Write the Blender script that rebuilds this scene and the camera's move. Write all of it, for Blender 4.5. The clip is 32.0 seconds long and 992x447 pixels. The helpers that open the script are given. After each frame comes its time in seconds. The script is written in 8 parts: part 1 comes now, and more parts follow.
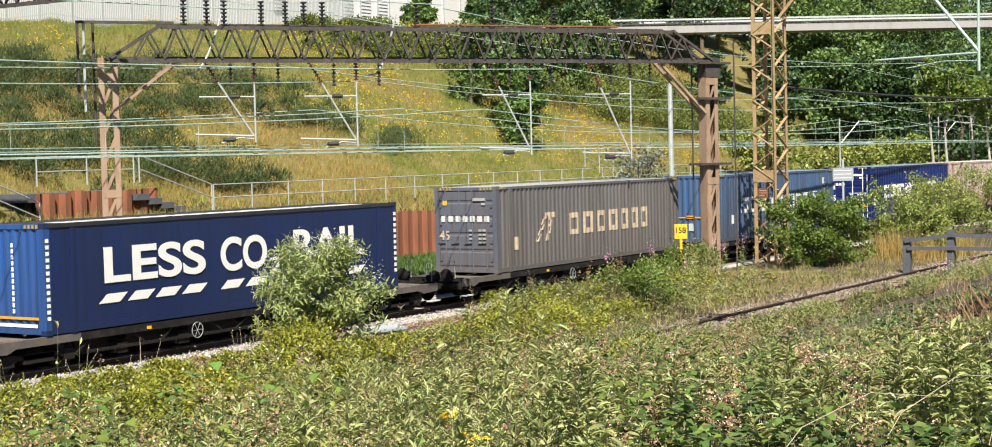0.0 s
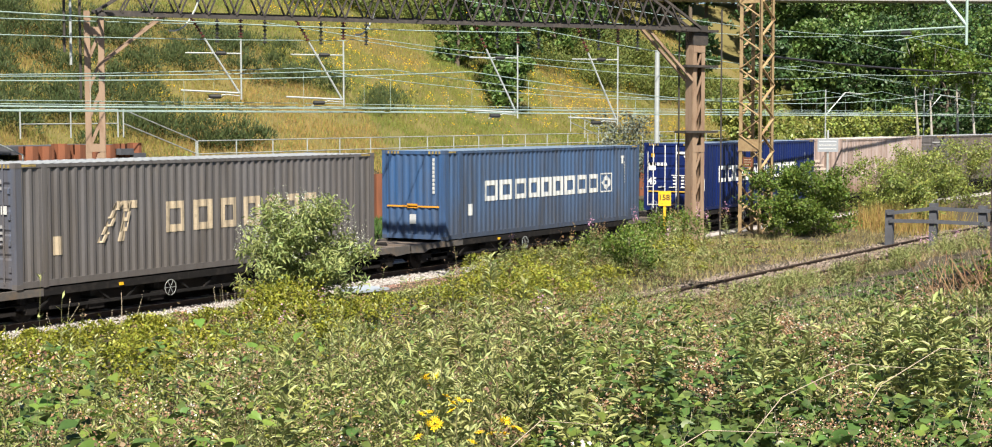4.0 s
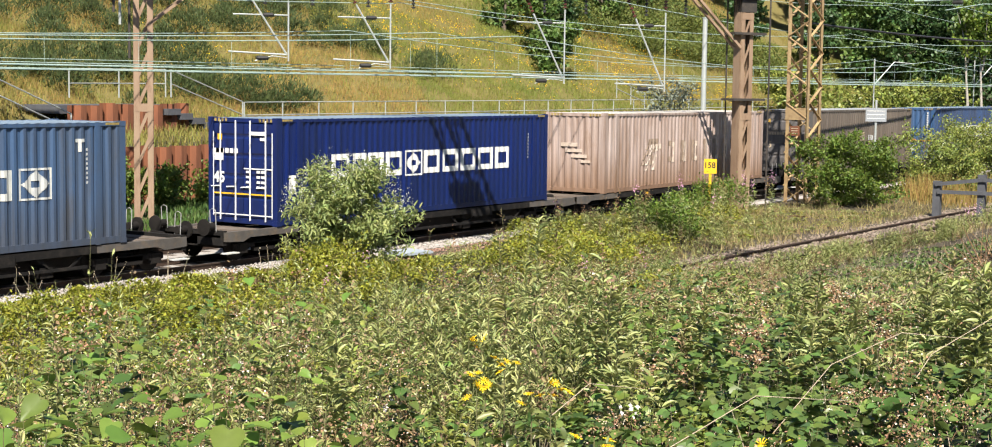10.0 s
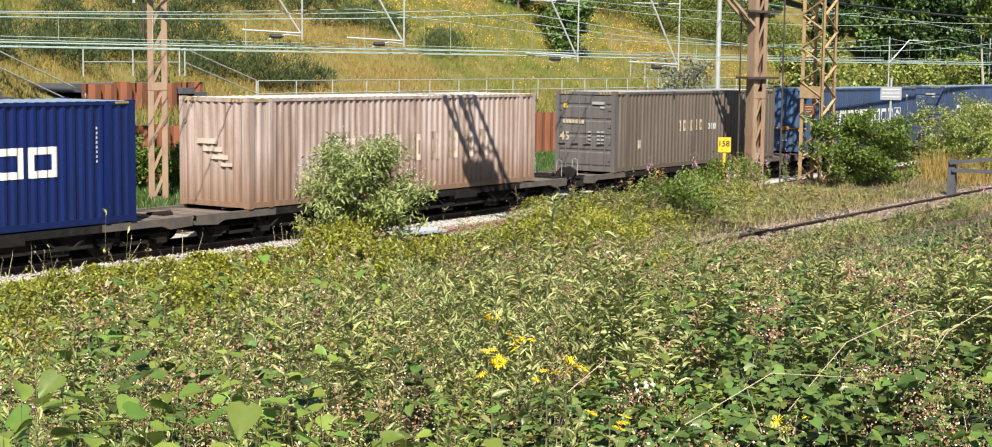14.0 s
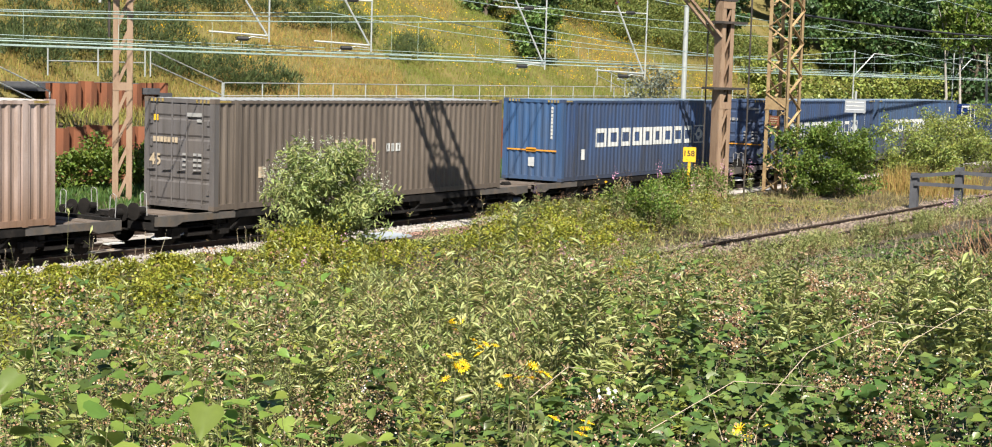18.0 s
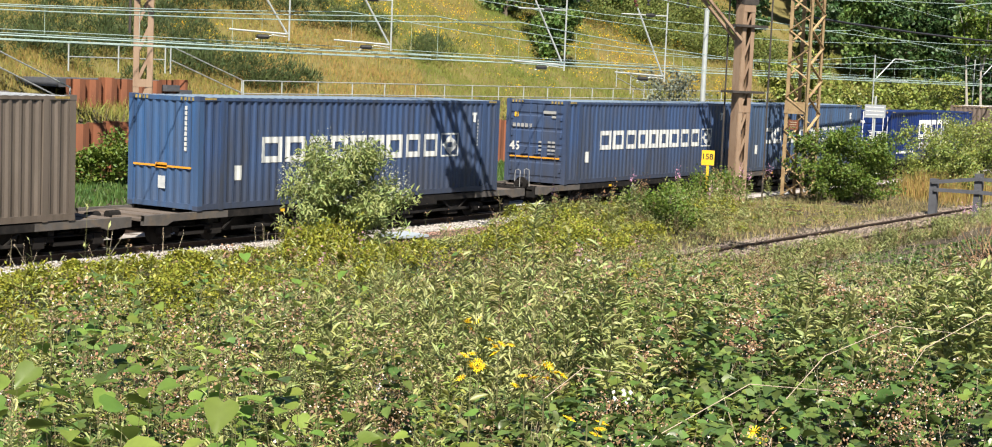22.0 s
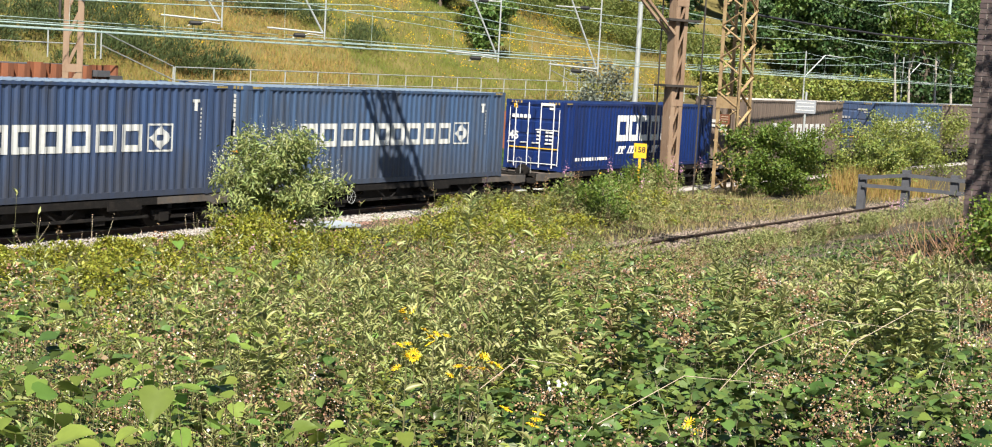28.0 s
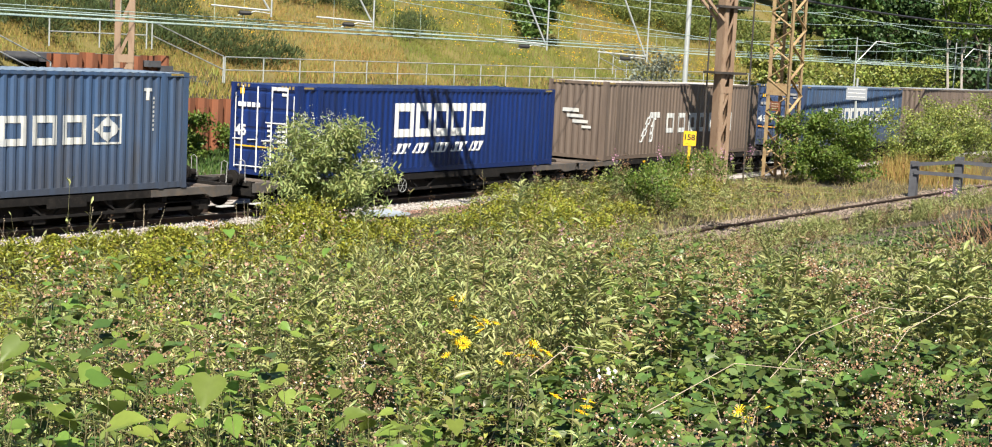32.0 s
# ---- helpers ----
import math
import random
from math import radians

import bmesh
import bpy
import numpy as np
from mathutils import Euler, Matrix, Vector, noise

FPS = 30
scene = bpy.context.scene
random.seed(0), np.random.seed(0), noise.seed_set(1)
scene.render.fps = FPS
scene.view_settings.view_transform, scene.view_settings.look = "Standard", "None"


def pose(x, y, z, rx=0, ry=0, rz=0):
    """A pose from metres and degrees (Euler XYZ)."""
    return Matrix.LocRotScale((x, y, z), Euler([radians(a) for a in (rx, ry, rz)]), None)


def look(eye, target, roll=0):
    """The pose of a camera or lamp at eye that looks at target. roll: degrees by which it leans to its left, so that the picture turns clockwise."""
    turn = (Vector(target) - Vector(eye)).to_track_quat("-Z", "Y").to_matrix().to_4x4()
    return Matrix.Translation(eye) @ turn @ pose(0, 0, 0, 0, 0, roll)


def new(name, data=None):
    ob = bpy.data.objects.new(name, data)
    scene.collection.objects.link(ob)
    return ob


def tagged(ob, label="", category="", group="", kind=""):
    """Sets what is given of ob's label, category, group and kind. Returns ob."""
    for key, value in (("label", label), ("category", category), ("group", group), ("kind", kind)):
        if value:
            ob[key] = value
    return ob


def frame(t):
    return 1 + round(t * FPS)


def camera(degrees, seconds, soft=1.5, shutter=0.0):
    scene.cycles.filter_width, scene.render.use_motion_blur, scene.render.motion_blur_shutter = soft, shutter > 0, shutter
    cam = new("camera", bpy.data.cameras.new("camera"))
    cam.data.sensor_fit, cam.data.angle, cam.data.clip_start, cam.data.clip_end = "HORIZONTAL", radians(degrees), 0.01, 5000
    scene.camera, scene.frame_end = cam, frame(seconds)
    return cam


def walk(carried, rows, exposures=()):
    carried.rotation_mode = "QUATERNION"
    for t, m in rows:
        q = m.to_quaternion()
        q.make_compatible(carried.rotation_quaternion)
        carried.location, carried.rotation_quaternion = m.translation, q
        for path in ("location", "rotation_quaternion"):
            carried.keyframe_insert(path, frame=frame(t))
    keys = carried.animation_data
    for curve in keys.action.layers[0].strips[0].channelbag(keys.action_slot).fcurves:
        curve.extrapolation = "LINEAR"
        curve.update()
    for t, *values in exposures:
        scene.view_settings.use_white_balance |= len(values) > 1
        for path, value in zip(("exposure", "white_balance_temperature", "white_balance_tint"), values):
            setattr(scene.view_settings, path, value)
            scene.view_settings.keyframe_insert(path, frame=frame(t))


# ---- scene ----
# ---------------------------------------------------------------- camera
cam = camera(34.58, 32.0, soft=1.05)


def aim(x, y, z, yaw, pitch, roll):
    """A pose by the bearing from +y towards +x, the pitch and the roll, in degrees."""
    a, b = radians(yaw), radians(pitch)
    ahead = Vector((math.sin(a) * math.cos(b), math.cos(a) * math.cos(b), math.sin(b)))
    eye = Vector((x, y, z))
    return look(eye, eye + ahead, roll)


walk(cam, [(t, aim(*p)) for t, *p in (
    (0, 0.023, -0.036, 4.707, 57.53, -2.39, -1.36), (0.5, 0.022, -0.034, 4.708, 57.27, -2.37, -1.35), (1, 0.021, -0.032, 4.709, 56.96, -2.48, -1.27),
    (1.5, 0.02, -0.03, 4.709, 56.75, -2.76, -1.11), (2, 0.018, -0.028, 4.71, 56.62, -2.81, -0.93), (2.5, 0.017, -0.026, 4.711, 56.7, -3.03, -0.6),
    (3, 0.015, -0.024, 4.712, 57.61, -3.18, -0.25), (3.5, 0.016, -0.025, 4.711, 57.87, -3.52, -0.1), (5.5, 0.016, -0.026, 4.707, 59.33, -4.15, 0.27),
    (6, 0.015, -0.025, 4.706, 59.94, -4.08, 0.35), (6.5, 0.013, -0.024, 4.704, 60.81, -4.13, 0.66), (7, 0.012, -0.023, 4.703, 61.79, -4.22, 0.91),
    (7.5, 0.011, -0.021, 4.702, 61.95, -4.39, 1.13), (8, 0.01, -0.019, 4.7, 61.64, -4.45, 1.2), (8.5, 0.006, -0.01, 4.699, 58.32, -4.64, 0.93),
    (9, 0.001, -0.001, 4.697, 57.04, -4.71, 0.8), (9.5, 0, 0.001, 4.697, 56.71, -4.89, 0.72), (10, -0.001, 0.002, 4.696, 56.55, -4.98, 0.72),
    (10.5, -0.002, 0.004, 4.695, 56.39, -5.09, 0.76), (11, -0.003, 0.005, 4.694, 56.23, -5.19, 0.71), (11.5, -0.004, 0.007, 4.693, 56.2, -5.31, 0.75),
    (12, -0.005, 0.008, 4.693, 56.07, -5.44, 0.68), (12.5, -0.005, 0.008, 4.692, 55.89, -5.57, 0.65), (13, -0.005, 0.008, 4.692, 55.88, -5.67, 0.66),
    (13.5, -0.005, 0.008, 4.691, 55.92, -5.76, 0.68), (14, -0.005, 0.008, 4.69, 56.07, -5.75, 0.68), (14.5, -0.005, 0.008, 4.69, 56.22, -5.69, 0.74),
    (16.5, -0.005, 0.008, 4.688, 56.99, -5.52, 1.58), (17, -0.005, 0.008, 4.687, 57.15, -5.53, 1.69), (17.5, -0.006, 0.01, 4.685, 57.21, -5.51, 1.67),
    (18, -0.007, 0.011, 4.683, 57.35, -5.49, 1.69), (18.5, -0.008, 0.012, 4.682, 57.34, -5.53, 1.74), (19, -0.009, 0.014, 4.68, 57.15, -5.56, 1.86),
    (19.5, -0.01, 0.015, 4.678, 56.97, -5.59, 2.05), (20, -0.009, 0.014, 4.678, 56.84, -5.59, 2.12), (20.5, -0.009, 0.013, 4.678, 56.72, -5.68, 2.31),
    (21, -0.008, 0.012, 4.678, 56.74, -5.66, 2.41), (21.5, -0.007, 0.011, 4.678, 56.71, -5.61, 2.42), (22, -0.006, 0.01, 4.678, 56.72, -5.48, 2.34),
    (22.5, -0.006, 0.009, 4.678, 56.68, -5.38, 2.19), (23, -0.005, 0.008, 4.678, 56.69, -5.29, 2.16), (23.5, -0.004, 0.007, 4.677, 56.7, -5.22, 2.21),
    (24, -0.004, 0.006, 4.677, 56.74, -5.21, 2.24), (24.5, -0.004, 0.007, 4.678, 56.78, -5.23, 2.27), (26.5, -0.007, 0.011, 4.679, 57.21, -5.22, 2.4),
    (27, -0.007, 0.012, 4.679, 59.95, -5.14, 2.85), (27.5, -0.012, 0.021, 4.677, 59.88, -5.53, 3), (28, -0.018, 0.029, 4.675, 59.2, -5.69, 3.21),
    (28.5, -0.023, 0.038, 4.673, 58.37, -6, 3.28), (29, -0.023, 0.037, 4.673, 57.9, -6.17, 3.37), (29.5, -0.023, 0.037, 4.672, 57.69, -6.18, 3.33),
    (30, -0.023, 0.036, 4.672, 57.44, -6.2, 3.24), (30.5, -0.019, 0.03, 4.675, 57.41, -6.27, 3.09), (31, -0.014, 0.023, 4.678, 57.53, -6.23, 2.8),
    (31.5, -0.017, 0.026, 4.675, 57.5, -6.19, 2.82), (32, -0.019, 0.029, 4.672, 57.45, -6.2, 2.88),
)])

# ---------------------------------------------------------------- light
SUN = Vector((0.70, 0.50, -1.0)).normalized()
world = bpy.data.worlds.new("sky")
scene.world = world
world.use_nodes = True
_n, _l = world.node_tree.nodes, world.node_tree.links
_sky = _n.new("ShaderNodeTexSky")
_sky.sky_type = "NISHITA"
_sky.sun_disc = False
_sky.sun_elevation = math.asin(-SUN.z)
_sky.sun_rotation = math.atan2(-SUN.x, -SUN.y) % (2 * math.pi)
_sky.dust_density, _sky.air_density = 0.2, 0.75
_l.new(_sky.outputs["Color"], _n["Background"].inputs["Color"])
_n["Background"].inputs["Strength"].default_value = 0.05
sun_data = bpy.data.lights.new("sun", "SUN")
sun_data.energy, sun_data.angle, sun_data.color = 5.0, radians(0.5), (1.0, 0.93, 0.81)
sun = new("sun", sun_data)
sun.matrix_world = look((0, 0, 60), Vector((0, 0, 60)) + SUN)
scene.view_settings.exposure = 0.98


# ---------------------------------------------------------------- materials
def material(name, colour, other=None, rough=0.6, metal=0.0, scale=3.0, mix=0.5, bump=0.0, fine=40.0, spec=0.5,
             streak=None, dirt=None, dirt_amount=0.5, low=None, low_amount=0.0, island=0.0, per_object=0.0, trans=0.0):
    """A two-scale procedural surface. streak: stretch of the coarse noise along z (rain streaks)."""
    m = bpy.data.materials.new(name)
    m.use_nodes = True
    n, l = m.node_tree.nodes, m.node_tree.links
    b = n["Principled BSDF"]
    b.inputs["Roughness"].default_value = rough
    b.inputs["Metallic"].default_value = metal
    b.inputs["Specular IOR Level"].default_value = spec
    co = n.new("ShaderNodeTexCoord")
    mp = n.new("ShaderNodeMapping")
    l.new(co.outputs["Object"], mp.inputs["Vector"])
    if streak:
        mp.inputs["Scale"].default_value = (1, 1, streak)
    coarse = n.new("ShaderNodeTexNoise")
    coarse.inputs["Scale"].default_value = scale
    coarse.inputs["Detail"].default_value = 6
    coarse.inputs["Roughness"].default_value = 0.65
    l.new(mp.outputs["Vector"], coarse.inputs["Vector"])
    grain = n.new("ShaderNodeTexNoise")
    grain.inputs["Scale"].default_value = fine
    grain.inputs["Detail"].default_value = 3
    l.new(co.outputs["Object"], grain.inputs["Vector"])
    ramp = n.new("ShaderNodeMapRange")
    ramp.inputs["From Min"].default_value, ramp.inputs["From Max"].default_value = 0.32, 0.68
    l.new(coarse.outputs["Fac"], ramp.inputs["Value"])
    blend = n.new("ShaderNodeMix")
    blend.data_type = "RGBA"
    other = other or tuple(c * 0.7 for c in colour)
    blend.inputs["A"].default_value = (*colour, 1)
    blend.inputs["B"].default_value = (*other, 1)
    amount = n.new("ShaderNodeMath")
    amount.operation = "MULTIPLY"
    amount.inputs[1].default_value = mix
    l.new(ramp.outputs["Result"], amount.inputs[0])
    l.new(amount.outputs[0], blend.inputs["Factor"])
    out = blend.outputs["Result"]
    if dirt:
        stain = n.new("ShaderNodeTexNoise")
        stain.inputs["Scale"].default_value = scale * 2.7
        stain.inputs["Detail"].default_value = 8
        stain.inputs["Roughness"].default_value = 0.7
        l.new(mp.outputs["Vector"], stain.inputs["Vector"])
        cut = n.new("ShaderNodeMapRange")
        cut.inputs["From Min"].default_value, cut.inputs["From Max"].default_value = 0.5, 0.72
        cut.inputs["To Max"].default_value = dirt_amount
        l.new(stain.outputs["Fac"], cut.inputs["Value"])
        soil = n.new("ShaderNodeMix")
        soil.data_type = "RGBA"
        soil.inputs["B"].default_value = (*dirt, 1)
        l.new(out, soil.inputs["A"])
        l.new(cut.outputs["Result"], soil.inputs["Factor"])
        out = soil.outputs["Result"]
    if low:
        # splashed grime on the lower part of a panel, with a ragged edge
        sep = n.new("ShaderNodeSeparateXYZ")
        l.new(co.outputs["Object"], sep.inputs["Vector"])
        edge = n.new("ShaderNodeMath")
        edge.operation = "MULTIPLY_ADD"
        edge.inputs[1].default_value = 1.6
        l.new(coarse.outputs["Fac"], edge.inputs[0])
        l.new(sep.outputs["Z"], edge.inputs[2])
        rim = n.new("ShaderNodeMapRange")
        rim.inputs["From Min"].default_value, rim.inputs["From Max"].default_value = 2.3, 0.9
        rim.inputs["To Max"].default_value = low_amount
        l.new(edge.outputs[0], rim.inputs["Value"])
        splash = n.new("ShaderNodeMix")
        splash.data_type = "RGBA"
        splash.inputs["B"].default_value = (*low, 1)
        l.new(out, splash.inputs["A"])
        l.new(rim.outputs["Result"], splash.inputs["Factor"])
        out = splash.outputs["Result"]
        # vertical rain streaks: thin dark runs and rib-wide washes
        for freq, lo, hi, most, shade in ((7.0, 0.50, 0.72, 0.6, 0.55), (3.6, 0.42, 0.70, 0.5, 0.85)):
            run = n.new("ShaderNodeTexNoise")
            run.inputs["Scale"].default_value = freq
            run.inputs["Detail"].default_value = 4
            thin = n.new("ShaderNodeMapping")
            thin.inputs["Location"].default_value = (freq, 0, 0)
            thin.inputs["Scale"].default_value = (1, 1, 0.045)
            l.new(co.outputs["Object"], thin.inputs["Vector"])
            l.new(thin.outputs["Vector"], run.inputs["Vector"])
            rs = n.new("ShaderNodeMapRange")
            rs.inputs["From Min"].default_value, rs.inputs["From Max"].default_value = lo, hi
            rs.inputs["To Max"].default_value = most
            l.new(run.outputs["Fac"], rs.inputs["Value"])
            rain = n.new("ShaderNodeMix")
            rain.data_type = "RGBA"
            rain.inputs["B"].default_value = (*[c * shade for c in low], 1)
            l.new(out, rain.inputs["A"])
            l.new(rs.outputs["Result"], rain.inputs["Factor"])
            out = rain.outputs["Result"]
    hue = n.new("ShaderNodeHueSaturation")
    l.new(out, hue.inputs["Color"])
    value = n.new("ShaderNodeMapRange")
    value.inputs["To Min"].default_value, value.inputs["To Max"].default_value = 0.86, 1.14
    l.new(grain.outputs["Fac"], value.inputs["Value"])
    level = value.outputs["Result"]
    if island or per_object:
        if island:
            src = n.new("ShaderNodeNewGeometry").outputs["Random Per Island"]
        else:
            src = n.new("ShaderNodeObjectInfo").outputs["Random"]
        k = island or per_object
        r = n.new("ShaderNodeMapRange")
        r.inputs["To Min"].default_value, r.inputs["To Max"].default_value = 1 - k, 1 + k
        l.new(src, r.inputs["Value"])
        mul = n.new("ShaderNodeMath")
        mul.operation = "MULTIPLY"
        l.new(level, mul.inputs[0])
        l.new(r.outputs["Result"], mul.inputs[1])
        level = mul.outputs[0]
        if island:
            h = n.new("ShaderNodeMapRange")
            h.inputs["To Min"].default_value, h.inputs["To Max"].default_value = 0.465, 0.52
            twist = n.new("ShaderNodeMath")
            twist.operation = "FRACT"
            by = n.new("ShaderNodeMath")
            by.operation = "MULTIPLY"
            by.inputs[1].default_value = 7.31
            l.new(src, by.inputs[0])
            l.new(by.outputs[0], twist.inputs[0])
            l.new(twist.outputs[0], h.inputs["Value"])
            l.new(h.outputs["Result"], hue.inputs["Hue"])
    l.new(level, hue.inputs["Value"])
    l.new(hue.outputs["Color"], b.inputs["Base Color"])
    if bump:
        bp = n.new("ShaderNodeBump")
        bp.inputs["Strength"].default_value = bump
        bp.inputs["Distance"].default_value = 0.02
        l.new(grain.outputs["Fac"], bp.inputs["Height"])
        l.new(bp.outputs["Normal"], b.inputs["Normal"])
    if trans:
        tl = n.new("ShaderNodeBsdfTranslucent")
        l.new(hue.outputs["Color"], tl.inputs["Color"])
        add = n.new("ShaderNodeMixShader")
        add.inputs["Fac"].default_value = trans
        l.new(b.outputs["BSDF"], add.inputs[1])
        l.new(tl.outputs["BSDF"], add.inputs[2])
        l.new(add.outputs["Shader"], n["Material Output"].inputs["Surface"])
    return m


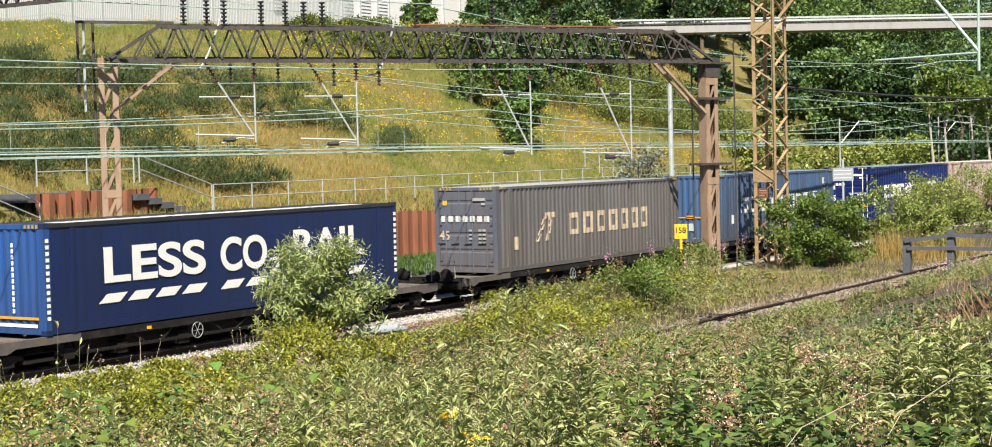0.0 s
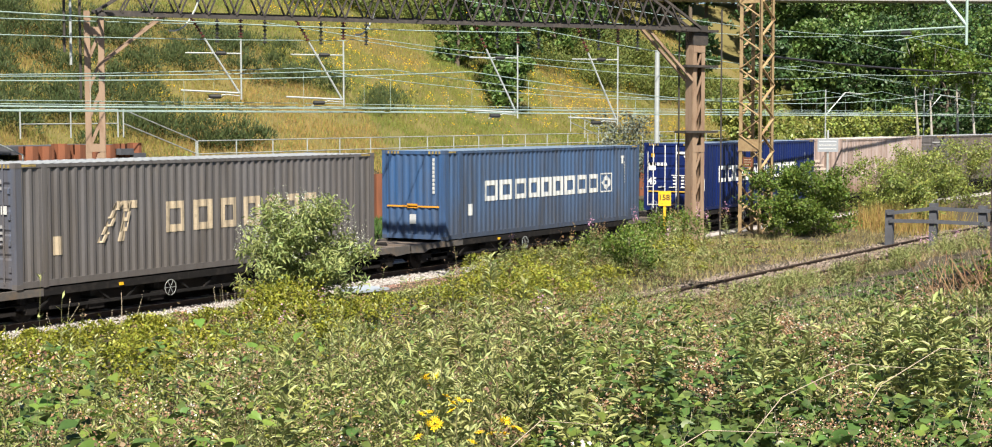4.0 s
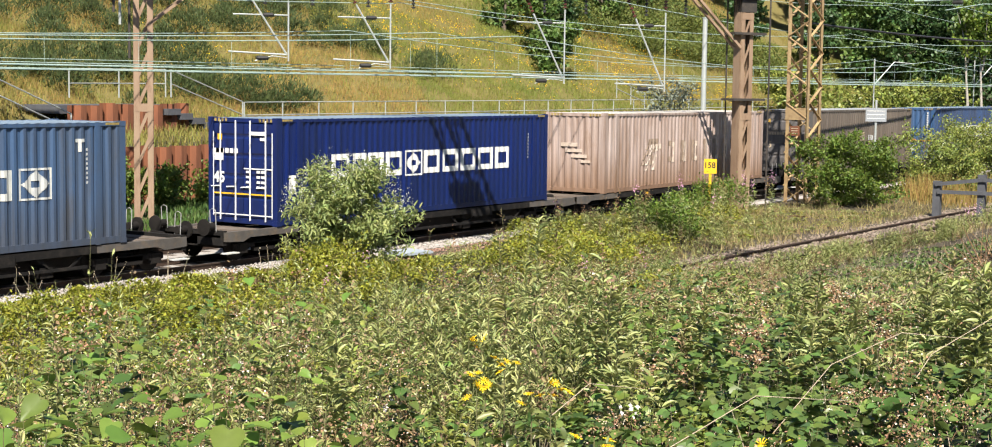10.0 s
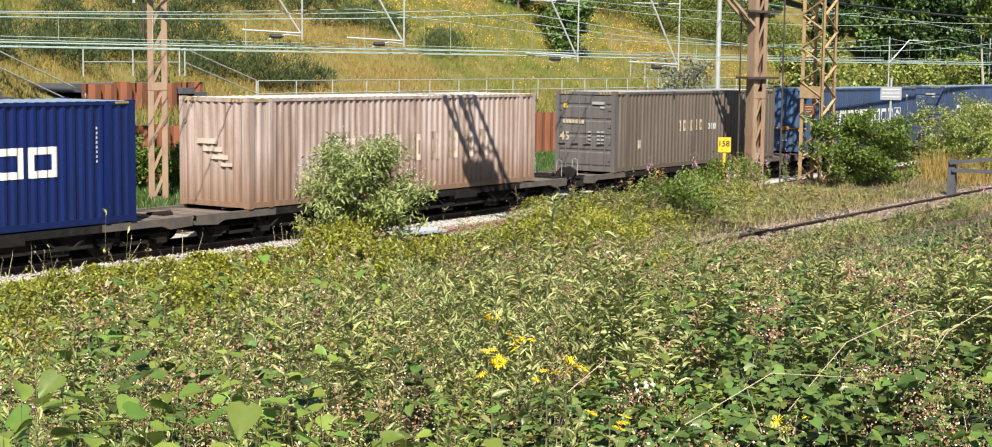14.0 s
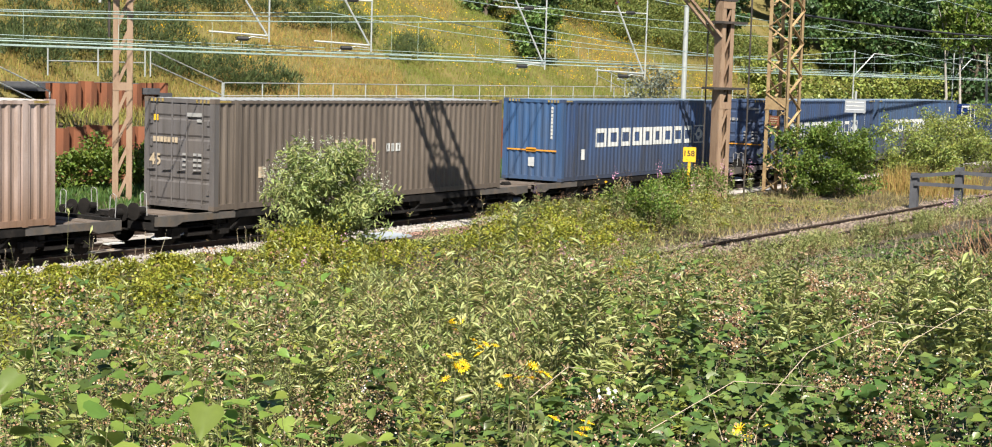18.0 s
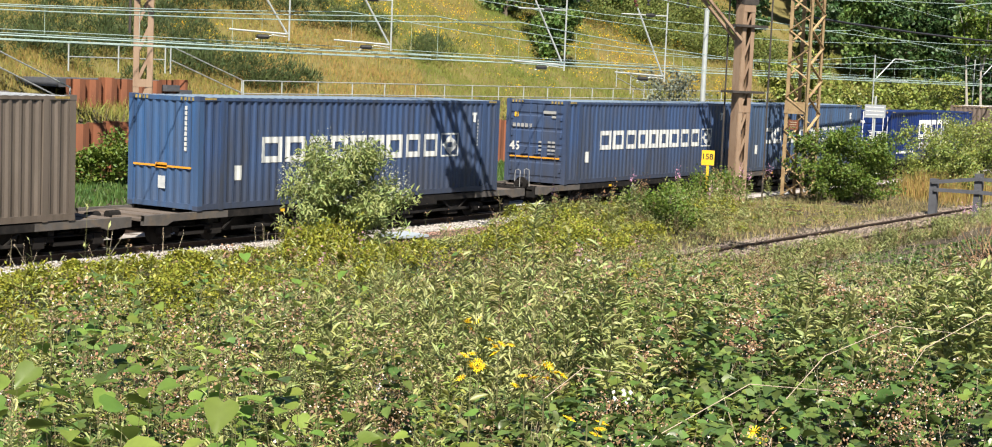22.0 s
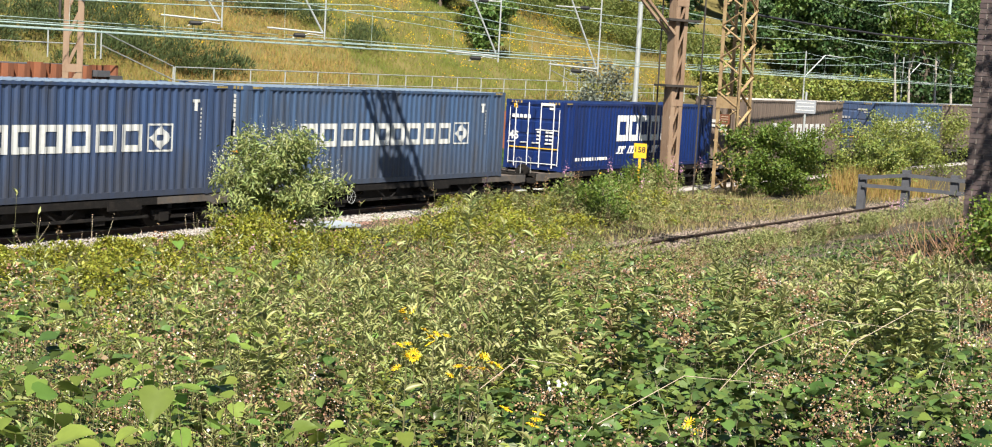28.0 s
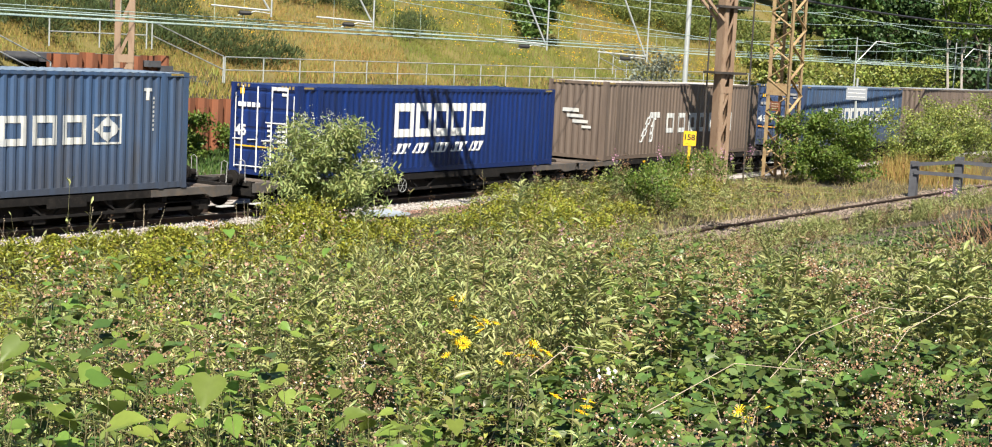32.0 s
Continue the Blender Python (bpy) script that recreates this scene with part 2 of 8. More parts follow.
RUSTY = (0.13, 0.06, 0.03)
GRIME = (0.07, 0.06, 0.05)
M = {
    "soil": material("soil", (0.075, 0.055, 0.034), (0.042, 0.038, 0.02), rough=0.95, scale=0.6, mix=0.8, bump=0.5, fine=9),
    "ballast": material("ballast", (0.46, 0.44, 0.42), (0.28, 0.24, 0.21), rough=0.95, scale=1.2, mix=0.7, bump=0.8, fine=16, island=0.3),
    "rail": material("rail", (0.040, 0.025, 0.018), (0.07, 0.04, 0.028), rough=0.8, scale=5),
    "rail_top": material("rail_top", (0.45, 0.43, 0.42), rough=0.3, metal=0.9, scale=5),
    "sleeper": material("sleeper", (0.16, 0.13, 0.11), (0.09, 0.075, 0.065), rough=0.9, scale=2, bump=0.3),
    "steel_dark": material("truss_steel", (0.050, 0.044, 0.040), (0.028, 0.024, 0.022), rough=0.7, scale=1.5, dirt=(0.15, 0.115, 0.09), dirt_amount=0.5),
    "leg": material("leg_paint", (0.33, 0.235, 0.16), (0.22, 0.14, 0.09), rough=0.7, scale=1.5, mix=0.8, dirt=RUSTY, dirt_amount=0.6, streak=0.25),
    "ochre": material("tower_paint", (0.43, 0.315, 0.16), (0.27, 0.18, 0.10), rough=0.7, scale=1.4, mix=0.8, dirt=RUSTY, dirt_amount=0.7),
    "galv": material("galvanised", (0.50, 0.53, 0.52), (0.36, 0.39, 0.39), rough=0.5, metal=0.3, scale=4),
    "wire": material("wire", (0.42, 0.55, 0.50), (0.30, 0.40, 0.37), rough=0.5, metal=0.2, scale=2),
    "wire_dark": material("cable_black", (0.03, 0.03, 0.035), rough=0.6),
    "insul": material("insulator", (0.10, 0.035, 0.025), (0.05, 0.02, 0.02), rough=0.25, scale=9),
    "yellow": material("yellow_paint", (0.80, 0.47, 0.02), (0.70, 0.40, 0.02), rough=0.5, scale=6),
    "hazard": material("worn_hazard_paint", (0.46, 0.33, 0.08), (0.22, 0.17, 0.08), rough=0.6, scale=4, mix=0.9, dirt=GRIME, dirt_amount=0.7),
    "black": material("black_paint", (0.02, 0.02, 0.02), (0.04, 0.04, 0.04), rough=0.5, scale=6),
    "pile": material("rusty_piling", (0.25, 0.09, 0.042), (0.11, 0.045, 0.028), rough=0.9, scale=0.8, mix=0.85, dirt=(0.07, 0.03, 0.02), dirt_amount=0.6, streak=0.3, per_object=0.15),
    "frame": material("wagon_frame", (0.014, 0.013, 0.013), (0.009, 0.009, 0.009), rough=0.8, spec=0.2, scale=1.3, dirt=(0.05, 0.042, 0.036), dirt_amount=0.6),
    "solebar": material("wagon_solebar", (0.125, 0.115, 0.108), (0.06, 0.054, 0.05), rough=0.75, scale=0.9, mix=0.9, dirt=(0.20, 0.135, 0.075), dirt_amount=0.55),
    "running": material("running_gear", (0.011, 0.010, 0.010), (0.026, 0.022, 0.019), rough=0.8, spec=0.2, scale=3),
    "white": material("white_paint", (0.78, 0.78, 0.76), (0.60, 0.60, 0.58), rough=0.5, scale=5, mix=0.4),
    "white_worn": material("worn_white_paint", (0.62, 0.62, 0.58), (0.36, 0.40, 0.46), rough=0.6, scale=1.3, mix=0.55, dirt=(0.25, 0.28, 0.33), dirt_amount=0.5),
    "cream_worn": material("worn_cream_paint", (0.50, 0.41, 0.29), (0.34, 0.27, 0.19), rough=0.6, scale=2.0, mix=0.7, dirt=(0.16, 0.14, 0.12), dirt_amount=0.7),
    "ghost_light": material("faded_light_lettering", (0.62, 0.52, 0.45), (0.46, 0.37, 0.30), rough=0.7, scale=2.5, mix=0.9, dirt=(0.40, 0.31, 0.25), dirt_amount=0.9),
    "ghost_dark": material("faded_dark_lettering", (0.20, 0.14, 0.10), (0.36, 0.28, 0.22), rough=0.7, scale=3, mix=0.9),
    "stencil": material("faded_stencil_paint", (0.38, 0.38, 0.37), (0.24, 0.24, 0.25), rough=0.7, scale=3, mix=0.8, dirt=(0.14, 0.13, 0.12), dirt_amount=0.7),
    "deck": material("dusty_deck", (0.17, 0.135, 0.11), (0.10, 0.08, 0.068), rough=0.9, scale=1.2, mix=0.9, dirt=(0.05, 0.042, 0.036), dirt_amount=0.6),
    "orange": material("orange_paint", (0.75, 0.33, 0.03), rough=0.5, scale=6),
    "concrete": material("concrete", (0.34, 0.33, 0.32), (0.25, 0.24, 0.23), rough=0.9, scale=0.6, dirt=(0.2, 0.19, 0.17), dirt_amount=0.5, streak=0.3),
    "slab": material("trough_lid", (0.36, 0.41, 0.47), (0.30, 0.34, 0.39), rough=0.7, scale=2),
    "cladding": material("white_cladding", (0.70, 0.71, 0.72), (0.6, 0.61, 0.62), rough=0.5, scale=0.2),
    "sign_grey": material("grey_plate", (0.30, 0.32, 0.35), (0.22, 0.24, 0.27), rough=0.6, scale=3),
    "upvc": material("window_frame_white", (0.75, 0.76, 0.78), rough=0.35, scale=4),
    "brick": material("brick", (0.105, 0.075, 0.07), (0.048, 0.044, 0.05), rough=0.9, scale=9, mix=0.7, per_object=0.35),
    "brick_far": material("brick_rest", (0.105, 0.075, 0.07), (0.048, 0.044, 0.05), rough=0.9, scale=9, mix=0.7, island=0.3),
    "mortar": material("mortar", (0.24, 0.21, 0.19), (0.15, 0.135, 0.125), rough=0.95, scale=4, bump=0.3),
    "bark": material("bark", (0.15, 0.12, 0.09), (0.08, 0.06, 0.05), rough=0.95, scale=6, bump=0.6),
    "bark_pale": material("pale_bark", (0.45, 0.42, 0.37), (0.2, 0.18, 0.15), rough=0.9, scale=5),
    "timber": material("old_timber", (0.095, 0.10, 0.115), (0.05, 0.05, 0.058), rough=0.9, scale=4, bump=0.4),
    "leaf_tree": material("tree_leaf", (0.13, 0.22, 0.053), (0.082, 0.15, 0.04), rough=0.5, scale=0.4, island=0.45, trans=0.3),
    "leaf_dark": material("dark_tree_leaf", (0.062, 0.125, 0.038), (0.04, 0.085, 0.032), rough=0.5, scale=0.4, island=0.45, trans=0.25),
    "leaf_bush": material("bush_leaf", (0.135, 0.21, 0.03), (0.07, 0.13, 0.022), rough=0.5, scale=1, island=0.4, trans=0.3),
    "leaf_grey": material("buddleia_leaf", (0.33, 0.39, 0.15), (0.15, 0.235, 0.05), rough=0.55, scale=1.5, island=0.35, trans=0.3),
    "leaf_lime": material("lime_shrub_leaf", (0.30, 0.31, 0.035), (0.13, 0.165, 0.022), rough=0.45, scale=1.1, mix=0.8, island=0.5, trans=0.22),
    "leaf_herb": material("herb_leaf", (0.37, 0.39, 0.155), (0.155, 0.21, 0.056), rough=0.42, scale=1.3, mix=0.95, island=0.3, trans=0.2),
    "leaf_bramble": material("bramble_leaf", (0.062, 0.112, 0.03), (0.15, 0.21, 0.052), rough=0.36, scale=0.8, island=0.5, trans=0.12, spec=0.35),
    "leaf_dead": material("dead_leaf", (0.22, 0.155, 0.08), (0.33, 0.26, 0.14), rough=0.8, scale=1.2, island=0.4, trans=0.15),
    "leaf_silver": material("silver_leaf", (0.20, 0.235, 0.19), (0.10, 0.125, 0.09), rough=0.6, scale=1.5, island=0.5, trans=0.2),
    "verge": material("verge_grass", (0.33, 0.27, 0.13), (0.20, 0.19, 0.065), rough=0.8, scale=0.6, mix=0.9, island=0.4, trans=0.2),
    "old_gravel": material("old_gravel", (0.30, 0.25, 0.20), (0.15, 0.115, 0.085), rough=0.95, scale=1.1, mix=0.9, bump=0.6, fine=16, island=0.35),
    "red_gravel": material("red_gravel", (0.33, 0.21, 0.15), (0.22, 0.15, 0.11), rough=0.95, scale=1.2, mix=0.8, bump=0.6, fine=16, island=0.35),
    "leaf_pale": material("pale_leaf", (0.36, 0.40, 0.165), (0.24, 0.28, 0.085), rough=0.45, scale=0.9, island=0.35, trans=0.25),
    "leaf_fresh": material("fresh_leaf", (0.16, 0.235, 0.05), (0.30, 0.325, 0.075), rough=0.42, scale=0.7, mix=0.9, island=0.4, trans=0.25),
    "blossom": material("white_blossom", (0.72, 0.68, 0.66), (0.6, 0.55, 0.55), rough=0.7, scale=9, island=0.15),
    "cane": material("dead_cane", (0.44, 0.38, 0.27), (0.28, 0.23, 0.15), rough=0.8, scale=3, island=0.35),
    "leaf_broad": material("broad_leaf", (0.19, 0.29, 0.055), (0.11, 0.19, 0.04), rough=0.42, scale=2, island=0.3, trans=0.35),
    "stem": material("herb_stem", (0.15, 0.16, 0.065), (0.15, 0.12, 0.06), rough=0.7, scale=2, island=0.3),
    "dry": material("dry_seed_head", (0.225, 0.125, 0.06), (0.35, 0.245, 0.135), rough=0.9, scale=1.2, mix=0.9, island=0.45),
    "bud": material("budding_tip", (0.24, 0.15, 0.095), (0.30, 0.24, 0.13), rough=0.8, scale=1.5, mix=0.9, island=0.3),
    "spike": material("silver_spike", (0.42, 0.44, 0.36), (0.27, 0.30, 0.22), rough=0.7, scale=3, island=0.35),
    "straw": material("dry_grass", (0.39, 0.275, 0.085), (0.25, 0.245, 0.058), rough=0.8, scale=0.12, mix=0.95, island=0.28, trans=0.25),
    "grass": material("grass", (0.17, 0.225, 0.043), (0.26, 0.245, 0.053), rough=0.7, scale=0.15, mix=0.9, island=0.28, trans=0.25),
    "scrub": material("olive_scrub", (0.15, 0.185, 0.034), (0.085, 0.12, 0.028), rough=0.7, scale=0.3, mix=0.9, island=0.4, trans=0.2),
    "broom": material("broom_green", (0.066, 0.098, 0.027), (0.046, 0.073, 0.025), rough=0.7, scale=0.3, island=0.35, trans=0.2),
    "lawn": material("lush_grass", (0.075, 0.15, 0.03), (0.05, 0.10, 0.025), rough=0.6, scale=0.6, island=0.35, trans=0.25),
    "fluff": material("seed_fluff", (0.70, 0.63, 0.50), (0.50, 0.41, 0.29), rough=0.9, scale=3, island=0.3),
    "petal": material("yellow_petal", (0.80, 0.58, 0.01), (0.70, 0.45, 0.01), rough=0.6, scale=9, island=0.15),
    "pink": material("pink_petal", (0.52, 0.27, 0.41), (0.45, 0.24, 0.33), rough=0.6, scale=9, island=0.3),
}


def thatch(m):
    """Dry litter on the ground of the slope, with a ragged lower edge."""
    n, l = m.node_tree.nodes, m.node_tree.links
    b = n["Principled BSDF"]
    old = b.inputs["Base Color"].links[0].from_socket
    co, sep = n.new("ShaderNodeTexCoord"), n.new("ShaderNodeSeparateXYZ")
    l.new(co.outputs["Object"], sep.inputs["Vector"])
    big = n.new("ShaderNodeTexNoise")
    big.inputs["Scale"].default_value, big.inputs["Detail"].default_value = 0.35, 6
    l.new(co.outputs["Object"], big.inputs["Vector"])
    edge = n.new("ShaderNodeMath")
    edge.operation = "MULTIPLY_ADD"
    edge.inputs[1].default_value = 3.0
    l.new(big.outputs["Fac"], edge.inputs[0])
    l.new(sep.outputs["Y"], edge.inputs[2])
    k = n.new("ShaderNodeMapRange")
    k.inputs["From Min"].default_value, k.inputs["From Max"].default_value, k.inputs["To Max"].default_value = 47.5, 49.5, 0.85
    l.new(edge.outputs[0], k.inputs["Value"])
    litter = n.new("ShaderNodeMix")
    litter.data_type = "RGBA"
    litter.inputs["A"].default_value, litter.inputs["B"].default_value = (0.12, 0.125, 0.035, 1), (0.24, 0.175, 0.055, 1)
    l.new(big.outputs["Fac"], litter.inputs["Factor"])
    mix = n.new("ShaderNodeMix")
    mix.data_type = "RGBA"
    l.new(k.outputs["Result"], mix.inputs["Factor"])
    l.new(old, mix.inputs["A"])
    l.new(litter.outputs["Result"], mix.inputs["B"])
    l.new(mix.outputs["Result"], b.inputs["Base Color"])


thatch(M["soil"])


def glass_material():
    m = bpy.data.materials.new("window_glass")
    m.use_nodes = True
    b = m.node_tree.nodes["Principled BSDF"]
    b.inputs["Base Color"].default_value = (0.05, 0.06, 0.07, 1)
    b.inputs["Roughness"].default_value = 0.05
    b.inputs["Transmission Weight"].default_value = 0.6
    return m


M["glass"] = glass_material()


# ---------------------------------------------------------------- mesh tools
class Geo:
    """Collects vertices and faces of one mesh."""

    def __init__(self):
        self.v, self.f, self.cuts = [], [], []

    def face(self, *pts):
        k = len(self.v)
        self.v += [tuple(p) for p in pts]
        self.f.append(tuple(range(k, k + len(pts))))
        return self

    def box(self, x0, y0, z0, x1, y1, z1):
        k = len(self.v)
        self.cuts.append((k, len(self.f)))
        self.v += [(x, y, z) for z in (z0, z1) for y in (y0, y1) for x in (x0, x1)]
        self.f += [tuple(k + i for i in q) for q in ((0, 2, 3, 1), (4, 5, 7, 6), (0, 1, 5, 4), (2, 6, 7, 3), (0, 4, 6, 2), (1, 3, 7, 5))]
        return self

    def bar(self, p, q, w, h=None, up=(0, 0, 1)):
        """A straight bar of section w by h from p to q."""
        p, q, h = Vector(p), Vector(q), h or w
        d = (q - p).normalized()
        u = Vector(up)
        if abs(d.dot(u)) > 0.98:
            u = Vector((1, 0, 0))
        s = d.cross(u).normalized()
        u = s.cross(d)
        k = len(self.v)
        for c in (p, q):
            for a, b in ((-1, -1), (1, -1), (1, 1), (-1, 1)):
                self.v.append(tuple(c + s * (a * w / 2) + u * (b * h / 2)))
        self.f += [tuple(k + i for i in t) for t in ((0, 1, 2, 3), (7, 6, 5, 4), (0, 4, 5, 1), (1, 5, 6, 2), (2, 6, 7, 3), (3, 7, 4, 0))]
        return self

    def tube(self, pts, r, n=8, caps=True):
        """A round tube along pts; r may be a list of radii."""
        pts = [Vector(p) for p in pts]
        rs = r if isinstance(r, (list, tuple)) else [r] * len(pts)
        base = len(self.v)
        for i, p in enumerate(pts):
            d = (pts[min(i + 1, len(pts) - 1)] - pts[max(i - 1, 0)]).normalized()
            u = Vector((0, 0, 1)) if abs(d.z) < 0.95 else Vector((1, 0, 0))
            s = d.cross(u).normalized()
            u = s.cross(d)
            for j in range(n):
                a = 2 * math.pi * j / n
                self.v.append(tuple(p + s * (rs[i] * math.cos(a)) + u * (rs[i] * math.sin(a))))
        for i in range(len(pts) - 1):
            for j in range(n):
                a, b = base + i * n + j, base + i * n + (j + 1) % n
                self.f.append((a, b, b + n, a + n))
        if caps:
            self.f.append(tuple(base + j for j in reversed(range(n))))
            e = base + (len(pts) - 1) * n
            self.f.append(tuple(e + j for j in range(n)))
        return self

    def angle(self, p, q, w, t=0.012, side=(1, 0, 0), up=(0, 0, 1)):
        """An L-section from p to q with two flanges w wide."""
        p, q = Vector(p), Vector(q)
        d = (q - p).normalized()
        s = Vector(side)
        s = (s - d * s.dot(d)).normalized()
        u = d.cross(s)
        self.bar(p + s * (w / 2), q + s * (w / 2), w, t, up=u)
        self.bar(p + u * (w / 2), q + u * (w / 2), t, w, up=u)
        return self

    def pieces(self):
        """The boxes and patches of this collection, each as a Geo of its own."""
        out = []
        for (v0, f0), (v1, f1) in zip(self.cuts, self.cuts[1:] + [(len(self.v), len(self.f))]):
            g = Geo()
            g.v, g.f = self.v[v0:v1], [tuple(i - v0 for i in q) for q in self.f[f0:f1]]
            out.append(g)
        return out

    def mesh(self, name, mat=None, smooth=False):
        me = bpy.data.meshes.new(name)
        me.from_pydata(self.v, [], self.f)
        if mat:
            me.materials.append(mat)
        if smooth:
            me.polygons.foreach_set("use_smooth", [True] * len(me.polygons))
        me.update()
        return me


def part(name, geo, mat, parent, label="", smooth=False, at=None):
    me = geo if isinstance(geo, bpy.types.Mesh) else geo.mesh(name, mat, smooth)
    ob = new(name, me)
    ob.parent = parent
    if at is not None:
        ob.matrix_basis = at
    return tagged(ob, label)


def thing(name, label, category, at=None, group="", kind=""):
    ob = new(name)
    ob.empty_display_size = 0.2
    if at is not None:
        ob.matrix_basis = at
    return tagged(ob, label, category, group, kind)


def structure(name, geo, mat, label="", smooth=False):
    me = geo if isinstance(geo, bpy.types.Mesh) else geo.mesh(name, mat, smooth)
    return tagged(new(name, me), label, kind="structure")


def tri_mesh(name, verts, faces, mat):
    """A mesh from arrays: verts (n, 3), faces (m, 3)."""
    me = bpy.data.meshes.new(name)
    me.vertices.add(len(verts))
    me.vertices.foreach_set("co", np.asarray(verts, np.float32).ravel())
    me.loops.add(faces.size)
    me.loops.foreach_set("vertex_index", np.asarray(faces, np.int32).ravel())
    me.polygons.add(len(faces))
    me.polygons.foreach_set("loop_start", np.arange(0, faces.size, 3, dtype=np.int32))
    me.materials.append(mat)
    if len(faces) and "leaf" in mat.name:
        me.polygons.foreach_set("use_smooth", [True] * len(faces))
    me.update(calc_edges=True)
    return me


def text_mesh(body, height, mat, bold=0.0):
    cu = bpy.data.curves.new("lettering", "FONT")
    cu.body, cu.size, cu.offset, cu.extrude = body, height * 1.38, bold, 0.002
    ob = bpy.data.objects.new("lettering", cu)
    scene.collection.objects.link(ob)
    me = bpy.data.meshes.new_from_object(ob.evaluated_get(bpy.context.evaluated_depsgraph_get()))
    bpy.data.objects.remove(ob)
    me.materials.clear()
    me.materials.append(mat)
    return me


def fit_mesh(me, w, h):
    """Scale flat lettering so that it fills w by h from its lower left corner."""
    co = np.zeros(len(me.vertices) * 3)
    me.vertices.foreach_get("co", co)
    co = co.reshape(-1, 3)
    lo, hi = co.min(0), co.max(0)
    co[:, 0] = (co[:, 0] - lo[0]) / (hi[0] - lo[0]) * w
    co[:, 1] = (co[:, 1] - lo[1]) / (hi[1] - lo[1]) * h
    me.vertices.foreach_set("co", co.ravel())
    me.update()
    return me


# ---------------------------------------------------------------- ground
TRACK_Y = 29.56          # centre of the line on which the train runs
NEAR_SIDE = 28.31        # near side of the containers
DECK = 0.83              # underside of the containers over the rail


def rough_noise(x, y):
    return (np.sin(x * 0.9 + y * 0.4) + np.sin(y * 1.3 - x * 0.5 + 1.7) + np.sin(x * 2.3 + 0.6) * np.sin(y * 2.1)) / 3


def ground_z(x, y):
    x, y = np.asarray(x, float), np.asarray(y, float)
    z = np.interp(y, [-60, -6, 1, 3.2, 5.5, 9, 12, 15.2, 16.6, 20.4, 23, 26.4, 27.5, 36.5, 38, 44.02, 44.3, 46.6, 72, 76, 140, 400],
                  [3.3, 3.2, 3.0, 2.88, 2.38, 1.58, 0.85, 0.08, -0.14, -0.14, 0.02, -0.02, -0.22, -0.22, 0.02, 0.08, 2.1, 2.6, 12.7, 13.0, 14.0, 16.0])
    hill = np.clip((y - 46.6) / 26, 0, 1)
    z = z + hill * np.clip((x - 60) * 0.045, -2, 6)
    amp = np.where(y < 16, 0.16, np.where(y > 47, 0.35, 0.0))
    amp = np.where((y > 21) & (y < 26), 0.06, amp)
    return z + amp * rough_noise(x, y)


def build_ground():
    ys = sorted({*np.arange(-40, 16, 1.0), *np.arange(16, 27, 0.5), 26.4, 27.5, 36.5, 38, 41, 44.02, 44.3, 46.6, *np.arange(47, 78, 1.5), 90, 110, 140, 250, 500, 1000, 2500, -80, -200, -600, -2500})
    xs = sorted({*np.arange(-20, 130, 1.5), *np.arange(130, 260, 6), 300, 400, 700, 1200, 2600, -40, -80, -200, -600, -2600})
    X, Y = np.meshgrid(np.array(xs, float), np.array(ys, float))
    Z = ground_z(X, Y)
    v = np.stack([X, Y, Z], -1).reshape(-1, 3)
    w = len(xs)
    f = []
    for j in range(len(ys) - 1):
        for i in range(w - 1):
            a = j * w + i
            f += [(a, a + 1, a + w + 1), (a, a + w + 1, a + w)]
    me = tri_mesh("ground", v, np.array(f), M["soil"])
    me.polygons.foreach_set("use_smooth", [True] * len(me.polygons))
    structure("ground", me, None, "dry brown earth bank with tracks and a grassy slope")


def stones(name, x0, x1, y0, y1, z, n, size, seed, label, mat="ballast"):
    """Loose angular ballast stones."""
    rng = np.random.default_rng(seed)
    base = np.array([(1, 0, 0), (-1, 0, 0), (0, 1, 0), (0, -1, 0), (0, 0, 1), (0, 0, -0.6)], float)
    fc = np.array([(0, 2, 4), (2, 1, 4), (1, 3, 4), (3, 0, 4), (2, 0, 5), (1, 2, 5), (3, 1, 5), (0, 3, 5)])
    # more stones where the line passes the camera
    x = x0 + (x1 - x0) * rng.random(n) ** 1.3
    y = y0 + (y1 - y0) * rng.random(n)
    p = np.stack([x, y, np.full(n, 0.0)], 1)
    p[:, 2] = (ground_z(x, y) if z is None else z(y)) + rng.random(n) * size * 0.5
    s = size * rng.uniform(0.55, 1.2, (n, 1, 1)) * rng.uniform(0.6, 1.2, (n, 6, 1))
    a = rng.random(n) * 6.28
    r = np.zeros((n, 3, 3))
    r[:, 0, 0], r[:, 0, 1], r[:, 1, 0], r[:, 1, 1], r[:, 2, 2] = np.cos(a), -np.sin(a), np.sin(a), np.cos(a), 0.8
    v = np.einsum("nij,kj->nki", r, base) * s + p[:, None, :]
    f = fc[None] + np.arange(n)[:, None, None] * 6
    ob = new(name, tri_mesh(name, v.reshape(-1, 3), f.reshape(-1, 3), M[mat]))
    tagged(ob, label, "ballast", kind="stuff")


def rail_profile(geo, x0, x1, y, z):
    geo.box(x0, y - 0.07, z - 0.16, x1, y + 0.07, z - 0.135)
    geo.box(x0, y - 0.012, z - 0.135, x1, y + 0.012, z - 0.04)
    geo.box(x0, y - 0.034, z - 0.04, x1, y + 0.034, z - 0.004)


